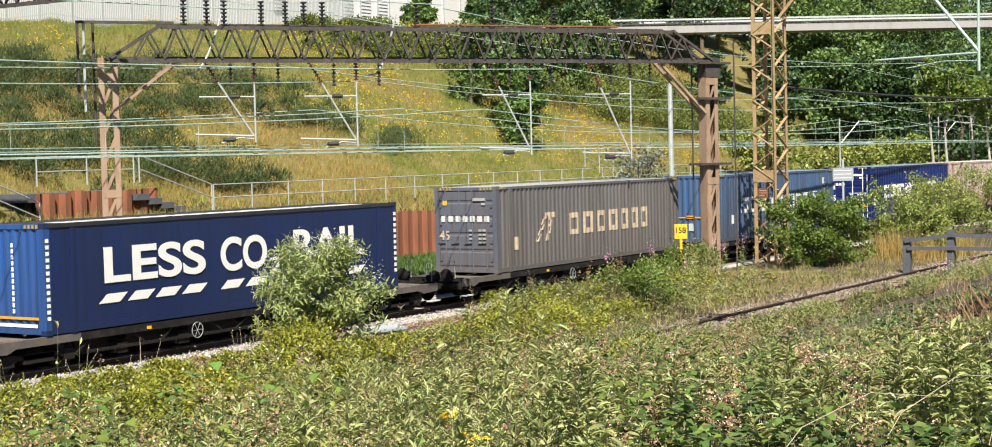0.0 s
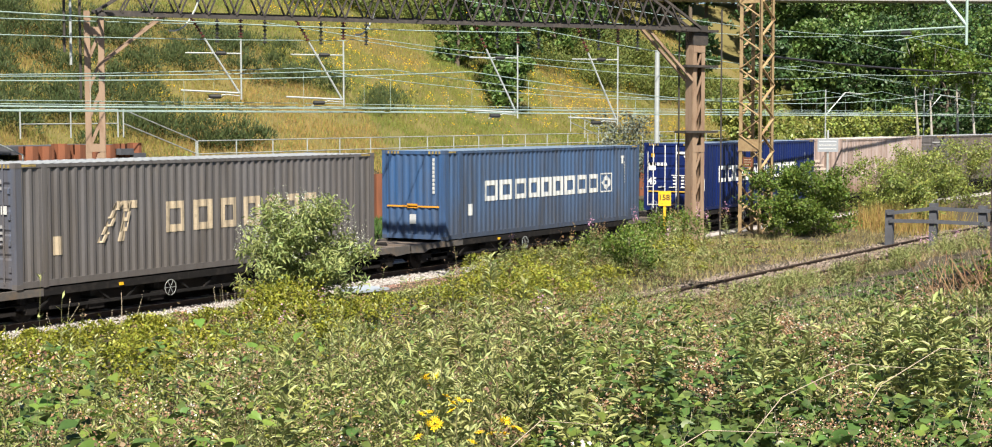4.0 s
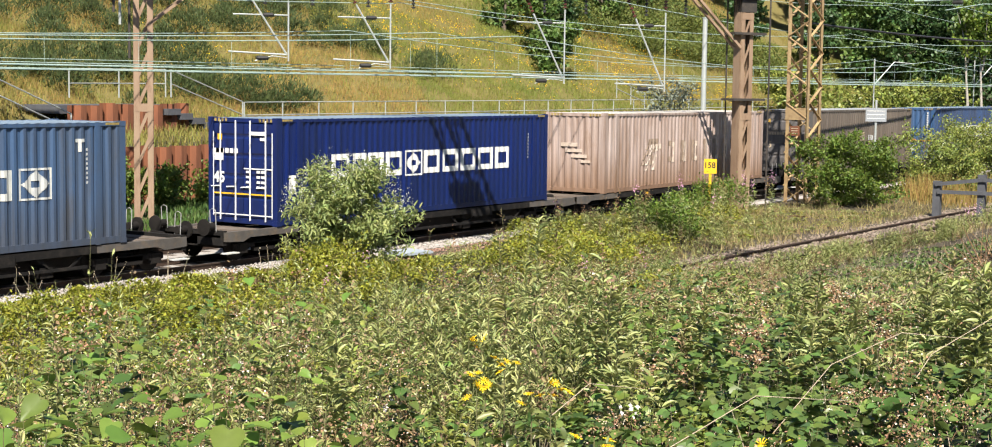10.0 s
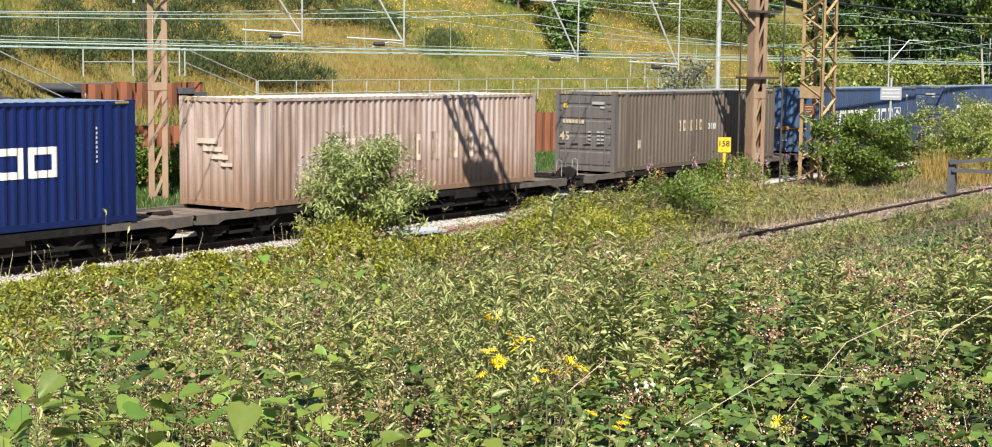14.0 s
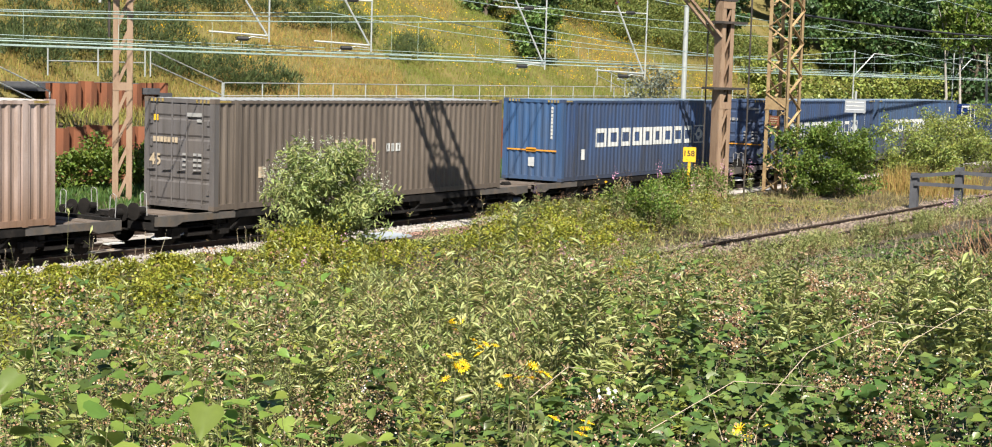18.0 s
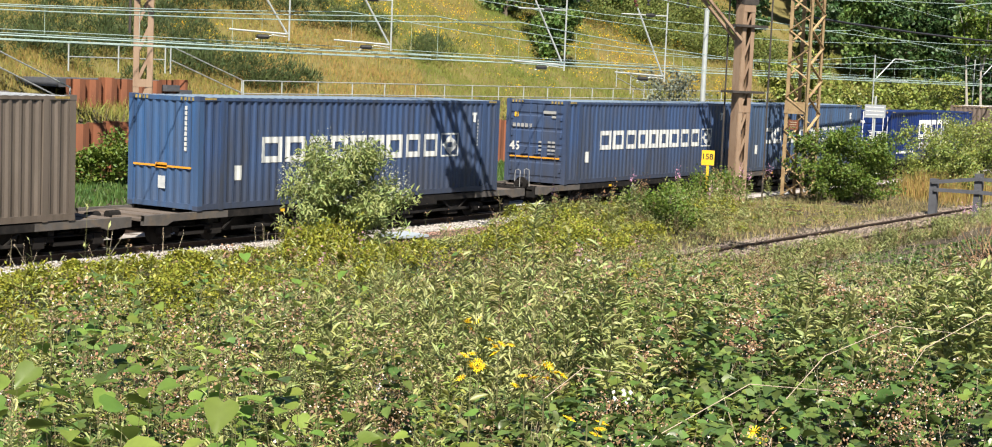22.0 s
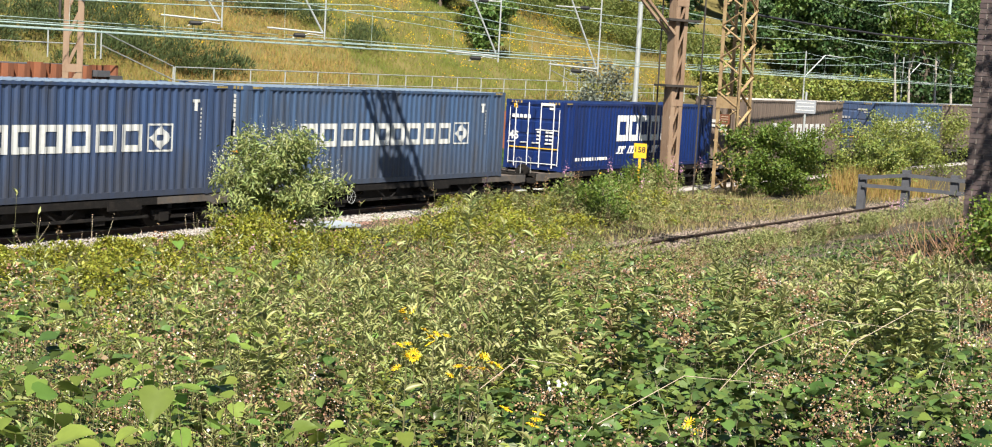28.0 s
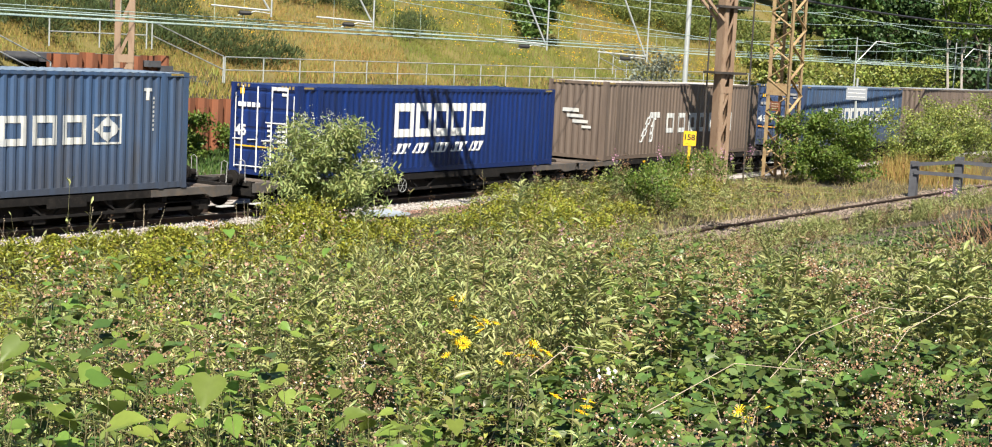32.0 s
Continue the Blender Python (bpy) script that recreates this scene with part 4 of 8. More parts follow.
# ---------------------------------------------------------------- far side of the line
def build_far_side():
    # sheet piling
    pile = Geo()
    prof = [(0, 0.0), (0.14, 0.0), (0.26, 0.22), (0.54, 0.22), (0.66, 0.0), (0.8, 0.0)]
    for (xa, ya), (xb, yb) in zip(prof, prof[1:]):
        pile.face((xa, ya, 0), (xb, yb, 0), (xb, yb, 1), (xa, ya, 1))
        pile.face((xb, yb + 0.02, 0), (xa, ya + 0.02, 0), (xa, ya + 0.02, 1), (xb, yb + 0.02, 1))
        pile.face((xa, ya, 1), (xb, yb, 1), (xb, yb + 0.02, 1), (xa, ya + 0.02, 1))
    me = pile.mesh("sheet_pile", M["pile"])
    wall = thing("piling_wall", "rust-orange steel sheet piling holding back the slope", "retaining wall", kind="structure")
    x, rng = 34.0, random.Random(5)
    while x < 112:
        part("sheet_pile", me, None, wall, at=Matrix.Translation((x, 43.72, -0.2)) @ Matrix.Diagonal((1, 1, 2.42 + rng.uniform(-0.05, 0.05), 1)))
        x += 0.8
    up = thing("upper_piling_wall", "rust-orange sheet piling under the stair landing", "retaining wall", kind="structure")
    x = 41.2
    while x < 47.0:
        part("sheet_pile", me, None, up, at=Matrix.Translation((x, 46.6, 2.0)) @ Matrix.Diagonal((1, 1, 1.75 + rng.uniform(-0.05, 0.05), 1)))
        x += 0.8
    structure("stair_landing", Geo().box(41.0, 46.85, 3.4, 47.2, 49.4, 3.72), M["timber"], "dark stair landing behind the piling")
    # handrails
    def railing(label, pts, h=1.1, rails=(1.1, 0.55), spacing=2.5, name="railing"):
        t = thing(name, label, "railing", group="galvanised railings on the slope")
        p0 = [Vector(p) for p in pts]
        for a, b in zip(p0, p0[1:]):
            n = max(1, round((b - a).length / spacing))
            for k in range(n + 1):
                if k == 0 and a is not p0[0]:
                    continue
                q = a.lerp(b, k / n)
                part("post", Geo().tube([q, q + Vector((0, 0, h))], 0.03, 6), M["galv"], t)
            for r in rails:
                part("rail", Geo().tube([a + Vector((0, 0, r)), b + Vector((0, 0, r))], 0.026, 6), M["galv"], t)
    railing("galvanised two-rail fence along the foot of the grassy slope", [(50.6, 46.3, 2.72), (112, 46.3, 2.85)])
    railing("galvanised handrail of a stair down the slope", [(46.3, 46.3, 4.02), (50.5, 46.3, 2.74)], spacing=4.2)
    railing("galvanised railing along the stair landing", [(41.2, 46.5, 4.0), (46.2, 46.5, 4.02)], spacing=2.4)
    railing("galvanised handrail of the lower stair", [(35.0, 44.6, 4.1), (39.6, 44.6, 2.35)], spacing=4.6)
    railing("galvanised handrail of a farther stair", [(82.5, 46.1, 4.0), (86.0, 46.1, 3.2)], spacing=1.7)
    for x0, z0, x1, z1, y in ((46.3, 3.75, 50.5, 2.6, 46.45), (35.0, 3.9, 39.6, 2.2, 44.75)):
        t = thing("outdoor_stair", "dark weathered stair climbing the slope", "stair", kind="structure")
        n = max(2, round((z0 - z1) / 0.18))
        for k in range(n):
            xa, xb = x0 + (x1 - x0) * k / n, x0 + (x1 - x0) * (k + 1) / n
            zt = z0 + (z1 - z0) * (k + 1) / n
            part("step", Geo().box(xa, y, zt - 0.25, xb, y + 1.2, zt), M["timber"], t)
    # palisade fence on the crest
    fence = thing("palisade_fence", "grey steel palisade fence on the crest of the slope", "fence")
    pal = Geo().box(-0.035, -0.01, 0, 0.035, 0.01, 2.4).mesh("pale", M["galv"])
    for k in range(290):
        x = 52 + k * 0.155
        part("pale", pal, None, fence, at=Matrix.Translation((x, 74.0, float(ground_z(x, 74.0)) - 0.1)))
    for z in (0.5, 2.0):
        for k in range(15):
            x = 52 + k * 3
            zz = float(ground_z(x, 74.0))
            part("fence_rail", Geo().bar((x, 74.03, zz + z), (x + 3, 74.03, float(ground_z(x + 3, 74.0)) + z), 0.05, 0.05), M["galv"], fence)
    # long white industrial building above the slope
    b = thing("industrial_building", "long white-clad industrial shed above the slope", "building")
    g = Geo().box(72, 88, 12, 150, 118, 24)
    part("wall", g, M["cladding"], b)
    for k in range(26):
        part("cladding_rib", Geo().box(72.6 + 3 * k, 87.9, 12, 72.72 + 3 * k, 88.0, 24), M["galv"], b)
    part("roof", Geo().box(71.5, 87.5, 24, 150.5, 118.5, 24.5), M["galv"], b)
    part("plinth", Geo().box(71.9, 87.85, 12, 150.1, 88.05, 14.6), M["concrete"], b)
    for x in (104.2, 113.6, 116.2, 118.8, 123.6):
        w = part("window", Geo().box(x, 87.86, 17.4, x + 1.5, 87.99, 19.4), M["sign_grey"], b, "grey louvred window")
        for k in range(6):
            part("louvre", Geo().box(x + 0.08, 87.80, 17.5 + 0.31 * k, x + 1.42, 87.855, 17.68 + 0.31 * k), M["cladding"], w)
    # concrete footbridge high over the tracks
    v = thing("concrete_footbridge", "pale concrete footbridge deck crossing high over the tracks", "footbridge")
    a, c = Vector((112, 92.7, 15.9)), Vector((168, 16, 15.9))
    part("deck", Geo().bar(a, c, 3.2, 0.7), M["concrete"], v)
    d = (c - a).normalized()
    s = Vector((d.y, -d.x, 0)) * 1.5
    for e in (-1, 1):
        part("parapet_rail", Geo().bar(a + s * e + Vector((0, 0, 0.85)), c + s * e + Vector((0, 0, 0.85)), 0.12, 0.16), M["galv"], v)
        part("edge_beam", Geo().bar(a + s * e * 1.1 + Vector((0, 0, 0.46)), c + s * e * 1.1 + Vector((0, 0, 0.46)), 0.12, 0.12), M["steel_dark"], v)
        for k in range(27):
            p = a.lerp(c, k / 26) + s * e
            part("parapet_post", Geo().box(p.x - 0.03, p.y - 0.03, p.z + 0.4, p.x + 0.03, p.y + 0.03, p.z + 0.8), M["galv"], v)
    for k in (0.05, 1.0):
        p = a.lerp(c, k)
        part("pier", Geo().tube([(p.x, p.y, float(ground_z(p.x, p.y)) - 1), (p.x, p.y, 15.5)], 0.5, 12), M["concrete"], v)


build_far_side()


# ---------------------------------------------------------------- near side: sign, plate, buffer stop, house
def build_signs():
    t = thing("location_sign", "yellow numbered location plate on a yellow post", "sign", pose(53.75, 26.0, 0.05, 0, 0, -62))
    part("post", Geo().box(-0.05, -0.03, 0, 0.05, 0.03, 1.75), M["yellow"], t)
    part("plate", Geo().box(-0.235, -0.05, 1.45, 0.235, -0.03, 2.0), M["yellow"], t)
    part("lettering", fit_mesh(text_mesh("158", 0.24, M["black"], 0.006), 0.38, 0.22), None, t, "black number 158", at=pose(-0.19, -0.053, 1.66, 90, 0, 0))
    t = thing("plate_sign", "grey-white rectangular plate on a slim grey pole", "sign", pose(66.2, 24.25, -0.1, 0, 0, -65))
    part("pole", Geo().tube([(0, 0, 0), (0, 0, 4.35)], 0.05, 8), M["galv"], t)
    part("plate", Geo().box(-0.44, -0.08, 3.42, 0.44, -0.055, 3.98), M["sign_grey"], t)
    g = Geo()
    for k in range(3):
        g.box(-0.38, -0.086, 3.54 + 0.16 * k, 0.36, -0.081, 3.565 + 0.16 * k)
    part("plate_marking", g, M["white"], t)


def build_buffer_stop():
    t = thing("timber_barrier", "weathered grey timber post-and-rail barrier across the disused siding", "barrier")
    ys = (19.45, 17.75, 15.9, 14.0, 12.0)
    for k, y in enumerate(ys):
        part("post", Geo().box(60.0 - 0.14, y - 0.14, -0.3, 60.0 + 0.14, y + 0.14, (1.25, 1.55, 1.5, 1.5, 1.5)[k]), M["timber"], t)
    for ya, yb, za, zb in ((19.5, 17.7, 1.12, 1.36), (17.7, 15.9, 1.36, 1.32), (15.9, 14.0, 1.32, 1.34), (14.0, 12.0, 1.34, 1.3),
                           (19.4, 17.7, 0.84, 0.86), (17.7, 15.9, 0.86, 0.84), (15.9, 14.0, 0.84, 0.86), (14.0, 12.0, 0.86, 0.84)):
        part("rail", Geo().bar((59.82, ya, za), (59.82, yb, zb), 0.07, 0.14), M["timber"], t)


def build_house():
    """Brick gable wall with a window: real bricks near the visible corner."""
    t = thing("brick_house", "blue-black brick house with a small white-framed window, half in shade", "house")
    X, Y1, Y0 = 23.4, 6.08, -5.0
    wy0, wy1, wz0, wz1 = 3.80, 5.04, 4.51, 5.37
    z0 = 1.6
    g = Geo()
    for ya, yb, za, zb in ((wy1, Y1, z0, 7.0), (Y0, wy0, z0, 7.0), (wy0, wy1, z0, wz0), (wy0, wy1, wz1, 7.0)):
        g.box(X + 0.004, ya, za, X + 0.3, yb - (0.012 if yb == Y1 else 0), zb)
    part("wall", g, M["mortar"], t)
    part("side_wall", Geo().box(X + 0.3, Y1 - 0.3, z0, X + 9, Y1 - 0.012, 7.0), M["mortar"], t)
    part("back_wall", Geo().box(X + 8.7, Y0, z0, X + 9, Y1 - 0.3, 7.0), M["mortar"], t)
    part("end_wall", Geo().box(X + 0.3, Y0, z0, X + 8.7, Y0 + 0.3, 7.0), M["mortar"], t)
    part("roof", Geo().face((X - 0.1, Y1 + 0.2, 6.95), (X + 9.3, Y1 + 0.2, 6.95), (X + 9.3, 0.4, 9.9), (X - 0.1, 0.4, 9.9))
         .face((X - 0.1, 0.4, 9.9), (X + 9.3, 0.4, 9.9), (X + 9.3, Y0 - 0.2, 6.95), (X - 0.1, Y0 - 0.2, 6.95))
         .face((X + 0.02, Y1, 7.0), (X + 0.02, 0.4, 9.8), (X + 0.02, Y0, 7.0)), M["timber"], t)
    w = part("window", Geo().box(X + 0.05, wy0, wz0, X + 0.11, wy0 + 0.06, wz1).box(X + 0.05, wy1 - 0.06, wz0, X + 0.11, wy1, wz1)
             .box(X + 0.05, wy0 + 0.06, wz1 - 0.06, X + 0.11, wy1 - 0.06, wz1).box(X + 0.05, wy0 + 0.06, wz0, X + 0.11, wy1 - 0.06, wz0 + 0.06)
             .box(X + 0.05, wy0 + 0.06, wz1 - 0.24, X + 0.11, wy1 - 0.06, wz1 - 0.19), M["upvc"], t, "white plastic window frame")
    part("pane", Geo().box(X + 0.075, wy0 + 0.06, wz0 + 0.06, X + 0.085, wy1 - 0.06, wz1 - 0.06), M["glass"], w)
    part("curtain", Geo().box(X + 0.2, wy0, wz0, X + 0.22, wy1, wz1), M["galv"], w, "pale net curtain")
    part("sill", Geo().box(X - 0.04, wy0 - 0.04, wz0 - 0.05, X + 0.12, wy1 + 0.04, wz0), M["concrete"], w)
    # bricks in running bond
    bl, bh = 0.225, 0.075
    me = Geo().box(-0.004, 0, 0, 0.05, bl - 0.010, bh - 0.010).mesh("brick", M["brick"])
    rest = Geo()
    made = 0
    rows = int((6.95 - z0) / bh)
    for r in range(rows):
        z = z0 + r * bh
        y = Y1 - bl - (0.1125 if r % 2 else 0)
        if r % 2:
            rest.box(X - 0.004, Y1 - 0.1025, z, X + 0.05, Y1 - 0.002, z + bh - 0.010)
        while y > 0.6:
            # bricks are cut where they meet the window's sides
            lo, hi = y, y + bl - 0.010
            if wz0 - 0.09 < z < wz1:
                if hi > wy1 > lo:
                    lo = wy1 + 0.002
                elif lo < wy0 < hi:
                    hi = wy0 - 0.002
                elif wy0 <= lo and hi <= wy1:
                    lo = hi
            if hi - lo < 0.02:
                pass
            elif hi - lo < bl - 0.02:
                rest.box(X - 0.004, lo, z, X + 0.05, hi, z + bh - 0.010)
            else:
                if made < 300 and y > 3.4 and 3.6 < z < 6.3:
                    part("brick", me, None, t, at=Matrix.Translation((X, y, z)))
                    made += 1
                else:
                    rest.box(X - 0.004, y, z, X + 0.05, y + bl - 0.010, z + bh - 0.010)
            y -= bl
    tagged(part("brickwork", rest, M["brick_far"], t), kind="stuff")


def build_coping():
    t = thing("coping_block", "pale grey stone coping block close to the viewer", "stone block", pose(5.15, 0.72, 2.9, 0, 0, 8))
    part("block", Geo().box(-0.25, -0.4, -0.2, 0.25, 0.22, 0.64), M["slab"], t)
    part("cap", Geo().box(-0.28, -0.44, 0.64, 0.28, 0.25, 0.70), M["slab"], t)


build_coping()
build_signs()
build_buffer_stop()
build_house()


# ---------------------------------------------------------------- the train
CL, CW = 13.716, 2.5
CH = {"high": 2.896, "low": 2.591}
PITCH, DEPTH = 0.2776, 0.036


def wave(x, x0):
    """Depth of the corrugation at x (0 outer, DEPTH inner)."""
    u = ((x - x0) % PITCH) / PITCH
    if u < 0.26:
        return 0.0
    if u < 0.50:
        return DEPTH * (u - 0.26) / 0.24
    if u < 0.76:
        return DEPTH
    return DEPTH * (1 - (u - 0.76) / 0.24)


def breaks(x0, a, b):
    xs = {a, b}
    k = math.floor((a - x0) / PITCH) - 1
    while x0 + k * PITCH < b + PITCH:
        for u in (0.0, 0.26, 0.50, 0.76):
            x = x0 + (k + u) * PITCH
            if a < x < b:
                xs.add(x)
        k += 1
    return sorted(xs)


def ribbed(geo, a, b, z0, z1, x0, put):
    """Corrugated sheet from a to b; put(x, depth, z) gives the place."""
    xs = breaks(x0, a, b)
    for p, q in zip(xs, xs[1:]):
        dp, dq = wave(p + 1e-6, x0), wave(q - 1e-6, x0)
        geo.face(put(p, dp, z0), put(q, dq, z0), put(q, dq, z1), put(p, dp, z1))


def painted(geo, a, b, z0, z1, x0, ribs=True, lift=0.003, lean=0.0):
    """A painted patch on the near side wall that follows its ribs."""
    geo.cuts.append((len(geo.v), len(geo.f)))
    if ribs:
        xs = breaks(x0, a, b)
    else:
        xs = [a, b]
    for p, q in zip(xs, xs[1:]):
        dp = wave(p + 1e-6, x0) if ribs else 0
        dq = wave(q - 1e-6, x0) if ribs else 0
        geo.face((p, dp - lift, z0), (q, dq - lift, z0), (q + lean, dq - lift, z1), (p + lean, dp - lift, z1))


def letter_block(geo, a, b, z0, z1):
    """One plain hollow block that follows the ribs."""
    s, t = min(0.16, (b - a) * 0.3), (z1 - z0) * 0.24
    painted(geo, a, b, z0, z0 + t, 0.42)
    painted(geo, a, b, z1 - t, z1, 0.42)
    painted(geo, a, a + s, z0 + t, z1 - t, 0.42)
    painted(geo, b - s, b, z0 + t, z1 - t, 0.42)


def emblem_frame(geo, a, w, h, z0, x0):
    t = 0.05
    painted(geo, a, a + w, z0, z0 + t, x0)
    painted(geo, a, a + w, z0 + h - t, z0 + h, x0)
    painted(geo, a, a + t, z0 + t, z0 + h - t, x0)
    painted(geo, a + w - t, a + w, z0 + t, z0 + h - t, x0)


def emblem_diamond(geo, a, w, h, z0, x0):
    n = 21
    for k in range(n):
        u0, u1 = k / n, (k + 1) / n
        half = (0.5 - abs((u0 + u1) / 2 - 0.5)) * 2 * w * 0.44
        zz, dz, c = z0 + h * 0.06 + h * 0.88 * u0, h * 0.88 / n, a + w / 2
        if 8 <= k <= 12:
            painted(geo, c - half, c - w * 0.13, zz, zz + dz, x0)
            painted(geo, c + w * 0.13, c + half, zz, zz + dz, x0)
        else:
            painted(geo, c - half, c + half, zz, zz + dz, x0)


def emblem(t, a, w, h, z0, mat):
    for fn, nm in ((emblem_frame, "emblem_frame"), (emblem_diamond, "emblem_diamond")):
        g = Geo()
        fn(g, a, w, h, z0, 0.42)
        part(nm, g, mat, t)


def container(name, label, paint, height, end, x, roof=None, end_paint=None, bars=None, ribs=True):
    """A 45 ft box: x along the train from the end that is seen, y from the near side, z from its underside."""
    h = CH[height]
    t = thing(name, label, "container", pose(x, NEAR_SIDE, DECK), group="containers of the freight train")
    end_paint, roof = end_paint or paint, roof or paint
    bars = bars or end_paint
    x0 = 0.42
    for y, s, nm in ((0.0, 1, "side_wall"), (CW, -1, "side_wall")):
        g = Geo()
        if ribs:
            ribbed(g, 0.18, CL - 0.18, 0.16, h - 0.10, x0, lambda p, d, z, y=y, s=s: (p, y + s * (d + 0.012), z))
        else:
            n = 28
            for k in range(n):
                xa, xb = 0.18 + (CL - 0.36) * k / n, 0.18 + (CL - 0.36) * (k + 1) / n
                da, db = 0.004 * math.sin(k * 1.9), 0.004 * math.sin((k + 1) * 1.9)
                g.face((xa, y + s * (0.012 + da), 0.16), (xb, y + s * (0.012 + db), 0.16), (xb, y + s * (0.012 + db), h - 0.1), (xa, y + s * (0.012 + da), h - 0.1))
        part(nm, g, paint, t)
        part("bottom_rail", Geo().box(0.17, y + s * 0.0 - (0.0 if s > 0 else 0.12), 0.02, CL - 0.17, y + (0.12 if s > 0 else 0.0), 0.17), paint, t)
        part("top_rail", Geo().box(0.17, y - (0.0 if s > 0 else 0.06), h - 0.11, CL - 0.17, y + (0.06 if s > 0 else 0.0), h - 0.03), paint, t)
    for xx in (0.0, CL - 0.17):
        for yy in (0.0, CW - 0.17):
            part("corner_post", Geo().box(xx, yy, 0.12, xx + 0.17, yy + 0.17, h - 0.12), end_paint if xx == 0 else paint, t)
            for zz in (0.0, h - 0.12):
                part("corner_casting", Geo().box(xx - 0.006, yy - 0.006, zz, xx + 0.176, yy + 0.176, zz + 0.12), paint, t)
    # lifting posts at the 40 ft points
    for xx in (0.78, CL - 0.95):
        part("lifting_post", Geo().box(xx, -0.004, 0.0, xx + 0.16, 0.05, h - 0.03), paint, t)
    g = Geo()
    n = 46
    for k in range(n):
        xa, xb = 0.1 + (CL - 0.2) * k / n, 0.1 + (CL - 0.2) * (k + 1) / n
        xm = xa + (xb - xa) * 0.5
        za, zb = h - 0.035, h - 0.018
        g.face((xa, 0.03, za), (xm, 0.03, zb), (xm, CW - 0.03, zb), (xa, CW - 0.03, za))
        g.face((xm, 0.03, zb), (xb, 0.03, za), (xb, CW - 0.03, za), (xm, CW - 0.03, zb))
    part("roof", g, roof, t)
    part("floor", Geo().box(0.05, 0.05, 0.05, CL - 0.05, CW - 0.05, 0.15), M["frame"], t)
    for xx in (0.0, CL):
        s = 1 if xx == 0 else -1
        a, b = sorted((xx + s * 0.01, xx + s * 0.12))
        part("end_header", Geo().box(a, 0.17, h - 0.13, b, CW - 0.17, h - 0.02), end_paint if xx == 0 else paint, t)
        part("end_sill", Geo().box(a, 0.17, 0.02, b, CW - 0.17, 0.16), end_paint if xx == 0 else paint, t)
    g = Geo()
    ribbed(g, 0.17, CW - 0.17, 0.16, h - 0.12, 0.2, lambda p, d, z: (CL - 0.03 - d, p, z))
    part("end_wall", g, paint, t)
    for k in range(4):
        for y0 in (0.2, CW - 0.68):
            part("hazard_stripe", Geo().box(-0.002, y0 + k * 0.13, h - 0.115, 0.012, y0 + k * 0.13 + 0.065, h - 0.03), M["hazard"], t)
    for xa in (0.19, CL - 0.62):
        part("hazard_corner", Geo().box(xa, -0.004, h - 0.085, xa + 0.42, 0.004, h - 0.035), M["hazard"], t)
    if end == "ribs":
        g = Geo()
        ribbed(g, 0.17, CW - 0.17, 0.16, h - 0.12, 0.2, lambda p, d, z: (0.02 + d, p, z))
        part("end_wall", g, end_paint, t)
    else:
        for k in range(2):
            y0 = 0.17 + k * (CW - 0.34) / 2
            y1 = y0 + (CW - 0.34) / 2 - 0.012
            g = Geo()
            zs = [0.16, 0.72, 1.28, 1.84, 2.36, h - 0.13]
            for za, zb in zip(zs, zs[1:]):
                g.face((0.055, y0, za), (0.055, y0, za + 0.05), (0.055, y1, za + 0.05), (0.055, y1, za))
                g.face((0.055, y0, za + 0.05), (0.03, y0, za + 0.10), (0.03, y1, za + 0.10), (0.055, y1, za + 0.05))
                g.face((0.03, y0, za + 0.10), (0.03, y0, zb - 0.05), (0.03, y1, zb - 0.05), (0.03, y1, za + 0.10))
                g.face((0.03, y0, zb - 0.05), (0.055, y0, zb), (0.055, y1, zb), (0.03, y1, zb - 0.05))
            d = part("door", g, end_paint, t)
            for f in (0.24, 0.76):
                yb = y0 + (y1 - y0) * f
                part("locking_bar", Geo().tube([(0.005, yb, 0.10), (0.005, yb, h - 0.08)], 0.022, 6), bars, d)
                part("bar_handle", Geo().bar((-0.01, yb, 1.02), (-0.012, yb + 0.32, 1.0), 0.03, 0.03), bars, d)
            for zh in (0.4, 1.0, 1.6, 2.2):
                yh = y0 + 0.02 if k == 0 else y1 - 0.1
                part("hinge", Geo().box(-0.002, yh, zh, 0.03, yh + 0.08, zh + 0.12), end_paint, d)
    return t


def mark_end(t, mat, rects, label="", name="marking"):
    """Flat painted patches on the end: (y0, y1, z0, z1)."""
    g = Geo()
    for y0, y1, z0, z1 in rects:
        g.box(-0.004, y0, z0, 0.004, y1, z1)
    for q in g.pieces():
        part(name, q, mat, t, label)


def number_on_end(t, mat, y=2.32, z=1.12, size=0.30):
    me = text_mesh("45", size, mat, 0.012)
    part("lettering", me, None, t, "painted number 45", at=pose(0.012, y, z, 90, 0, -90))


def mark_side(t, mat, build, label="", name="marking"):
    g = Geo()
    build(g)
    for q in g.pieces():
        part(name, q, mat, t, label)


def id_bars(g, ribs=True):
    """Unreadable serial marking: short vertical bars near the far end of the side."""
    for k in range(8):
        painted(g, CL - 1.20, CL - 1.15, 1.45 + k * 0.11, 1.51 + k * 0.11, 0.42, ribs)


def fitted_text(t, body, x0, x1, z0, z1, mat, label):
    """Lettering on the near side that fills the field x0..x1, z0..z1."""
    me = fit_mesh(text_mesh(body, 1.0, mat, 0.035), x1 - x0, z1 - z0)
    part("lettering", me, None, t, label, at=pose(x0, -0.012, z0, 90, 0, 0))


